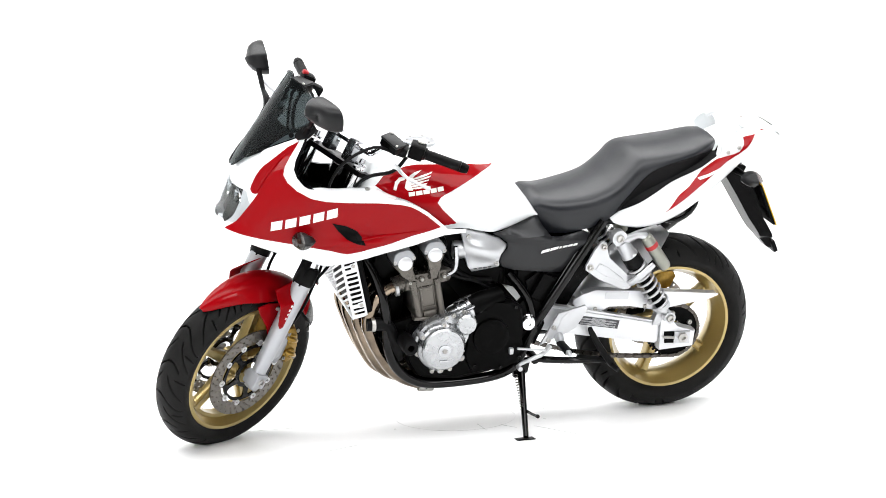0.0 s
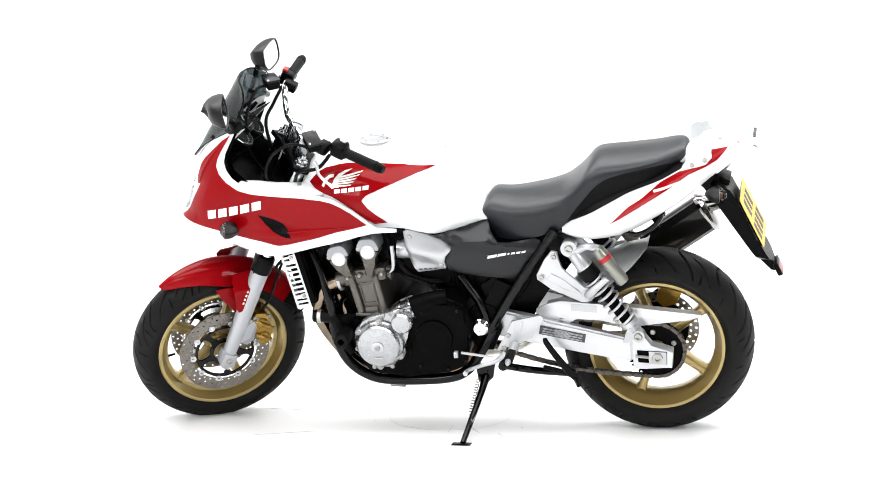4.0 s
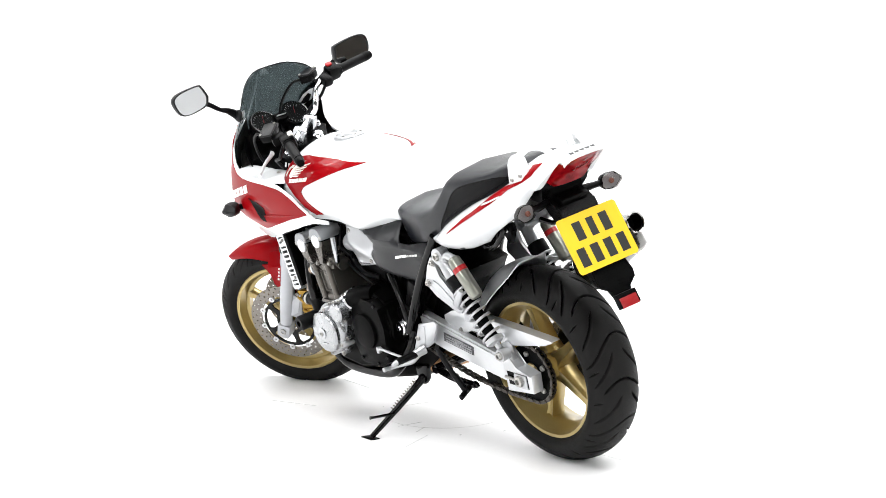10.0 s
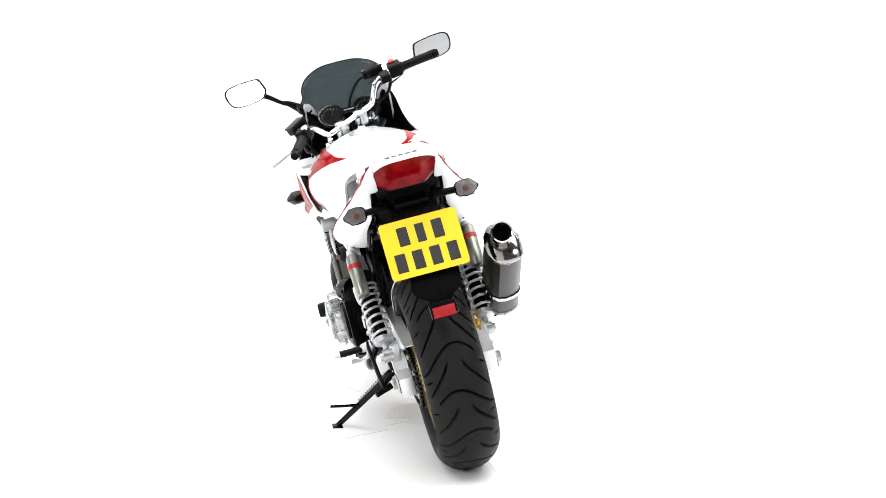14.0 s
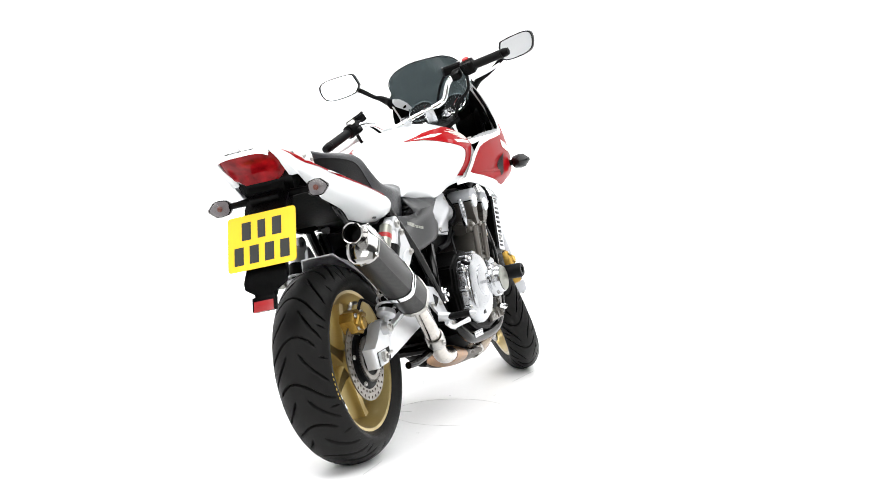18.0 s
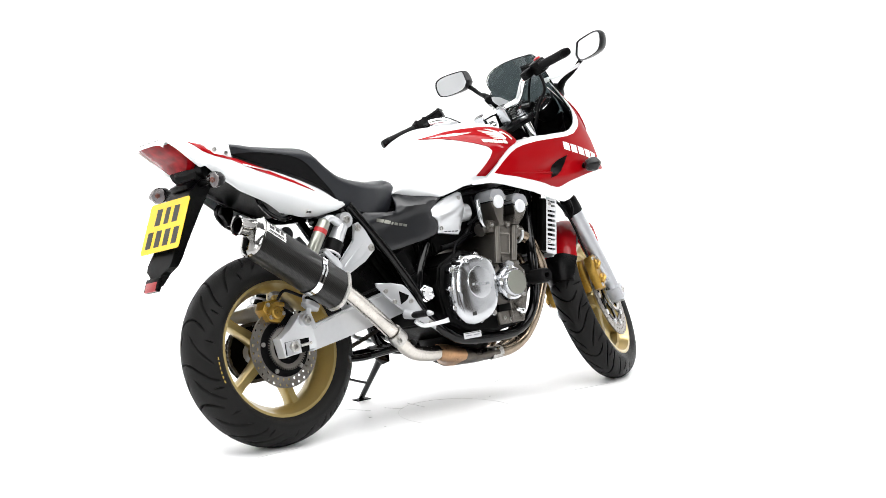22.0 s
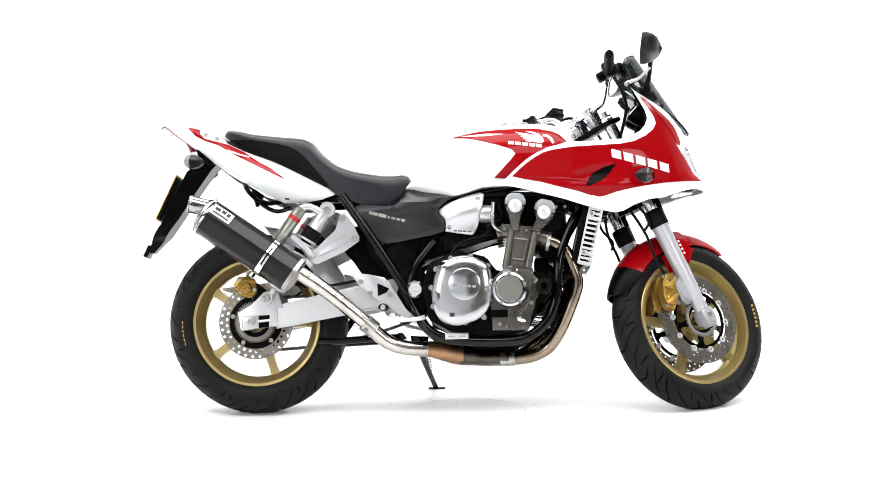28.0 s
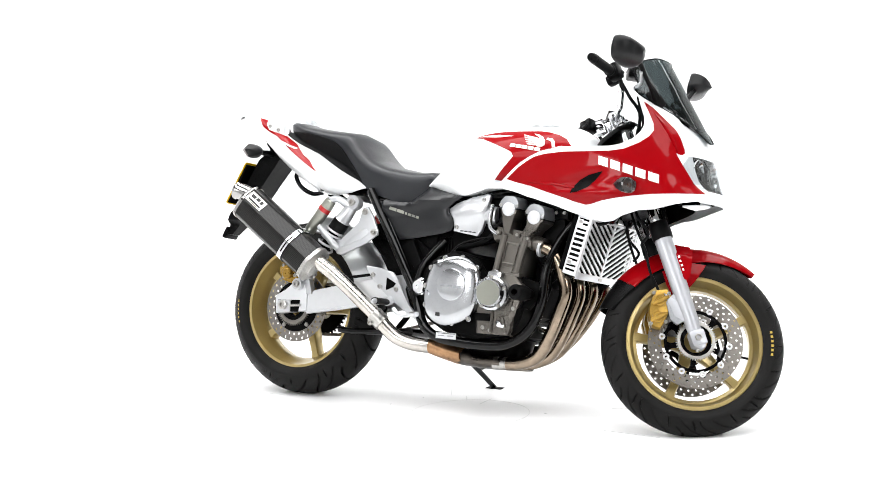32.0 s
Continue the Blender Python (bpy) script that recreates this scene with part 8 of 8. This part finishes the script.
# ---- radiator and its slatted guard ----
def radiator():
    # lower edge sits further back
    m = Matrix.Translation((1.138, 0, 0.588)) @ Matrix.Rotation(radians(13), 4, "Y")
    bm = bmesh.new()
    block(bm, None, (0.05, 0.36, 0.190), 0.006, m)
    ob = part("radiator", bm, ENGBLACK, None, "black radiator behind a slatted silver guard")
    for s, _ in SIDES:
        bm = bmesh.new()
        block(bm, None, (0.050, 0.03, 0.19), 0.008, m @ Matrix.Translation((-0.004, s * 0.182, 0)))
        part("radiator_tank", bm, ENGBLACK, ob)
    gm = m @ Matrix.Translation((0.036, 0, 0))
    H, W, slope, pitch, bar = 0.094, 0.186, 0.50, 0.0212, 0.0080
    for name, y, z, w, h in (("guard_rail", 0, H, 0.372, 0.010), ("guard_rail", 0, -H - 0.004, 0.372, 0.022), ("guard_post", -W, 0, 0.014, 0.205), ("guard_post", W, 0, 0.014, 0.205), ("guard_post", 0, 0, 0.013, 0.20)):
        bm = bmesh.new()
        block(bm, None, (0.004, w, h), 0.001, gm @ Matrix.Translation((0, y, z)))
        part(name, bm, BRUSH, ob)
    bm = bmesh.new()
    block(bm, None, (0.0016, 0.030, 0.009), 0.0007, gm @ Matrix.Translation((0.0025, 0, -H - 0.004)))
    part("guard_badge", bm, STEEL, ob)

    def clip(poly, lim, sign):
        out = []
        for a, b in zip(poly, poly[1:] + poly[:1]):
            ina, inb = sign * a[1] <= sign * lim, sign * b[1] <= sign * lim
            if ina:
                out.append(a)
            if ina != inb:
                t = (lim - a[1]) / (b[1] - a[1])
                out.append((a[0] + (b[0] - a[0]) * t, lim))
        return out
    flip = Matrix(((0, 1, 0, 0), (1, 0, 0, 0), (0, 0, 1, 0), (0, 0, 0, 1)))
    for s, _ in SIDES:
        for k in range(-12, 14):
            z0 = k * pitch
            ya, yb = 0.005, W - 0.005
            poly = [(s * ya, z0), (s * yb, z0 + slope * (yb - ya)), (s * yb, z0 + slope * (yb - ya) + bar), (s * ya, z0 + bar)]
            poly = clip(clip(poly, H, 1), -H, -1) if max(p[1] for p in poly) > -H and min(p[1] for p in poly) < H else []
            if len(poly) > 2:
                bm = bmesh.new()
                plate(bm, poly, -0.0015, 0.0015, 0)
                part("guard_slat", bm, BRUSH, ob, "", gm @ flip, 0)
    # side wings of the guard with their slots
    for s, _ in SIDES:
        wing = m @ Matrix.Translation((0.014, s * 0.196, 0))
        bm = bmesh.new()
        block(bm, None, (0.007, 0.003, 0.200), 0.001, wing @ Matrix.Translation((-0.021, 0, 0)))
        part("guard_wing", bm, BRUSH, ob, "slotted silver guard wing")
        bm = bmesh.new()
        block(bm, None, (0.008, 0.003, 0.200), 0.001, wing @ Matrix.Translation((0.021, 0, 0)))
        part("guard_wing_edge", bm, BRUSH, ob)
        for k in range(12):
            h = 0.0082 if k not in (0, 2, 9, 11) else 0.013
            bm = bmesh.new()
            block(bm, None, (0.038, 0.003, h), 0.001, wing @ Matrix.Translation((0, 0, -0.095 + 0.0173 * k)))
            part("guard_bar", bm, BRUSH, ob)
        for z in (0.076, -0.060):
            bm = bmesh.new()
            block(bm, None, (0.017, 0.003, 0.018), 0.001, wing @ Matrix.Translation((-0.010, 0, z)))
            part("guard_tab", bm, BRUSH, ob)
            bolt(ob, wing @ Vector((-0.010, s * 0.001, z)), (0, s, 0), 1.0)
        bm = bmesh.new()
        tube(bm, [(1.12, s * 0.15, 0.50), (1.09, s * 0.15, 0.47), (1.05, s * 0.12, 0.45)], 0.016, 12, 4)
        part("radiator_hose", bm, RUBBER, ob, "black radiator hose")
    # horns and cables below the fairing
    bm = bmesh.new()
    tube(bm, [(1.20, -0.02, 0.74), (1.22, -0.10, 0.68), (1.19, -0.14, 0.66), (1.15, -0.15, 0.68)], 0.006, 8, 6)
    part("wiring_loop", bm, RUBBER, None, "black wiring loop")
    bm = bmesh.new()
    plate(bm, [(1.17, 0.77), (1.27, 0.785), (1.285, 0.745), (1.25, 0.735), (1.20, 0.72)], -0.10, 0.10, 0.008)
    part("fairing_stay", bm, PLASTIC, None, "black fairing stay and wiring")


radiator()


# ---- hoses, leads and small fittings ----
def plumbing():
    def hose(name, pts, r, material, label, m=None):
        bm = bmesh.new()
        tube(bm, pts, r, 10, 6)
        return part(name, bm, material, None, label, m)

    for s, _ in SIDES:
        hose("breather_hose", [(0.845, s * 0.10, 0.70), (0.83, s * 0.135, 0.655), (0.80, s * 0.140, 0.60), (0.745, s * 0.145, 0.570), (0.68, s * 0.135, 0.560)], 0.0095, RUBBER, "black breather hose")
        hose("fuel_hose", [(0.86, s * 0.12, 0.735), (0.845, s * 0.150, 0.70), (0.852, s * 0.155, 0.655), (0.80, s * 0.150, 0.625)], 0.0055, RUBBER, "black fuel hose")
        hose("cable_sleeve", [(1.12, s * 0.10, 0.76), (1.06, s * 0.135, 0.715), (0.97, s * 0.13, 0.735), (0.86, s * 0.14, 0.74), (0.76, s * 0.135, 0.735)], 0.008, RUBBER, "black cable bundle")
        for k, x in enumerate((0.925, 0.965)):
            hose("plug_lead", [(x, s * 0.10, 0.60 + 0.02 * k), (x + 0.015, s * 0.155, 0.655), (x + 0.02, s * 0.14, 0.715), (x + 0.04, s * 0.08, 0.745)], 0.0045, RUBBER, "black plug lead")
        hose("oil_pipe", [(1.00, s * 0.07, 0.50), (1.03, s * 0.115, 0.47), (1.02, s * 0.13, 0.40), (0.985, s * 0.12, 0.345)], 0.008, ENGBLACK, "black oil pipe")
        # coil beside the frame
        bm = bmesh.new()
        block(bm, (1.055, s * 0.125, 0.688), (0.055, 0.035, 0.036), 0.006)
        coil = part("ignition_coil", bm, PLASTIC, None, "black ignition coil")
        bolt(coil, (1.04, s * 0.143, 0.692), (0, s, 0), 1.0)
        bolt(coil, (1.07, s * 0.143, 0.692), (0, s, 0), 1.0)
        # horn under the fairing
        bm = bmesh.new()
        turned(bm, [(0, 0), (0.030, 0), (0.033, 0.008), (0.030, 0.016), (0.018, 0.022), (0, 0.022)], (1.205, s * 0.075, 0.700), (0.9, s * 0.3, -0.1), 24)
        part("horn", bm, FRAME, None, "round black horn")
        # brake hose loops by the fork
        hose("hose_loop", [(1.19, s * 0.03, 0.755), (1.235, s * 0.10, 0.715), (1.262, s * 0.122, 0.66), (1.300, s * 0.118, 0.615), (1.285, s * 0.105, 0.58)], 0.0048, RUBBER, "black brake hose loop", TURNED)
        # loop of tube under the tail
        hose("tail_loop", [(0.10, s * 0.118, 0.732), (0.05, s * 0.128, 0.722), (0.0, s * 0.132, 0.745), (-0.03, s * 0.125, 0.785), (-0.02, s * 0.11, 0.81)], 0.008, FRAME, "black tube under the tail")
    # wiring below the throttle bodies and a regulator behind the engine
    bm = bmesh.new()
    plate(bm, [(0.575, 0.585), (0.655, 0.598), (0.660, 0.545), (0.585, 0.520)], -0.125, 0.125, 0.006)
    part("regulator", bm, ENGBLACK, None, "black regulator behind the engine")
    for k in range(7):
        bm = bmesh.new()
        block(bm, (0.584 + 0.012 * k, 0, 0.566), (0.004, 0.262, 0.050), 0.001)
        part("cooling_rib", bm, ENGBLACK, None)
    hose("clutch_pipe", [(0.66, 0.15, 0.51), (0.73, 0.165, 0.565), (0.83, 0.150, 0.60), (0.96, 0.12, 0.72), (1.08, 0.09, 0.78)], 0.005, RUBBER, "black clutch pipe")
    hose("sensor_lead", [(0.668, -0.20, 0.512), (0.70, -0.185, 0.560), (0.75, -0.165, 0.585), (0.82, -0.150, 0.60)], 0.0035, RUBBER, "thin black sensor lead")


plumbing()


def motions():
    rows = [float(k) for k in range(33)]
    walk(MOTO, [(t, pose(0, 0, 0, 0, 0, RATE * t)) for t in rows])
    walk(TABLE, [(t, pose(0, 0, 0, 0, 0, RATE * t)) for t in rows])


motions()
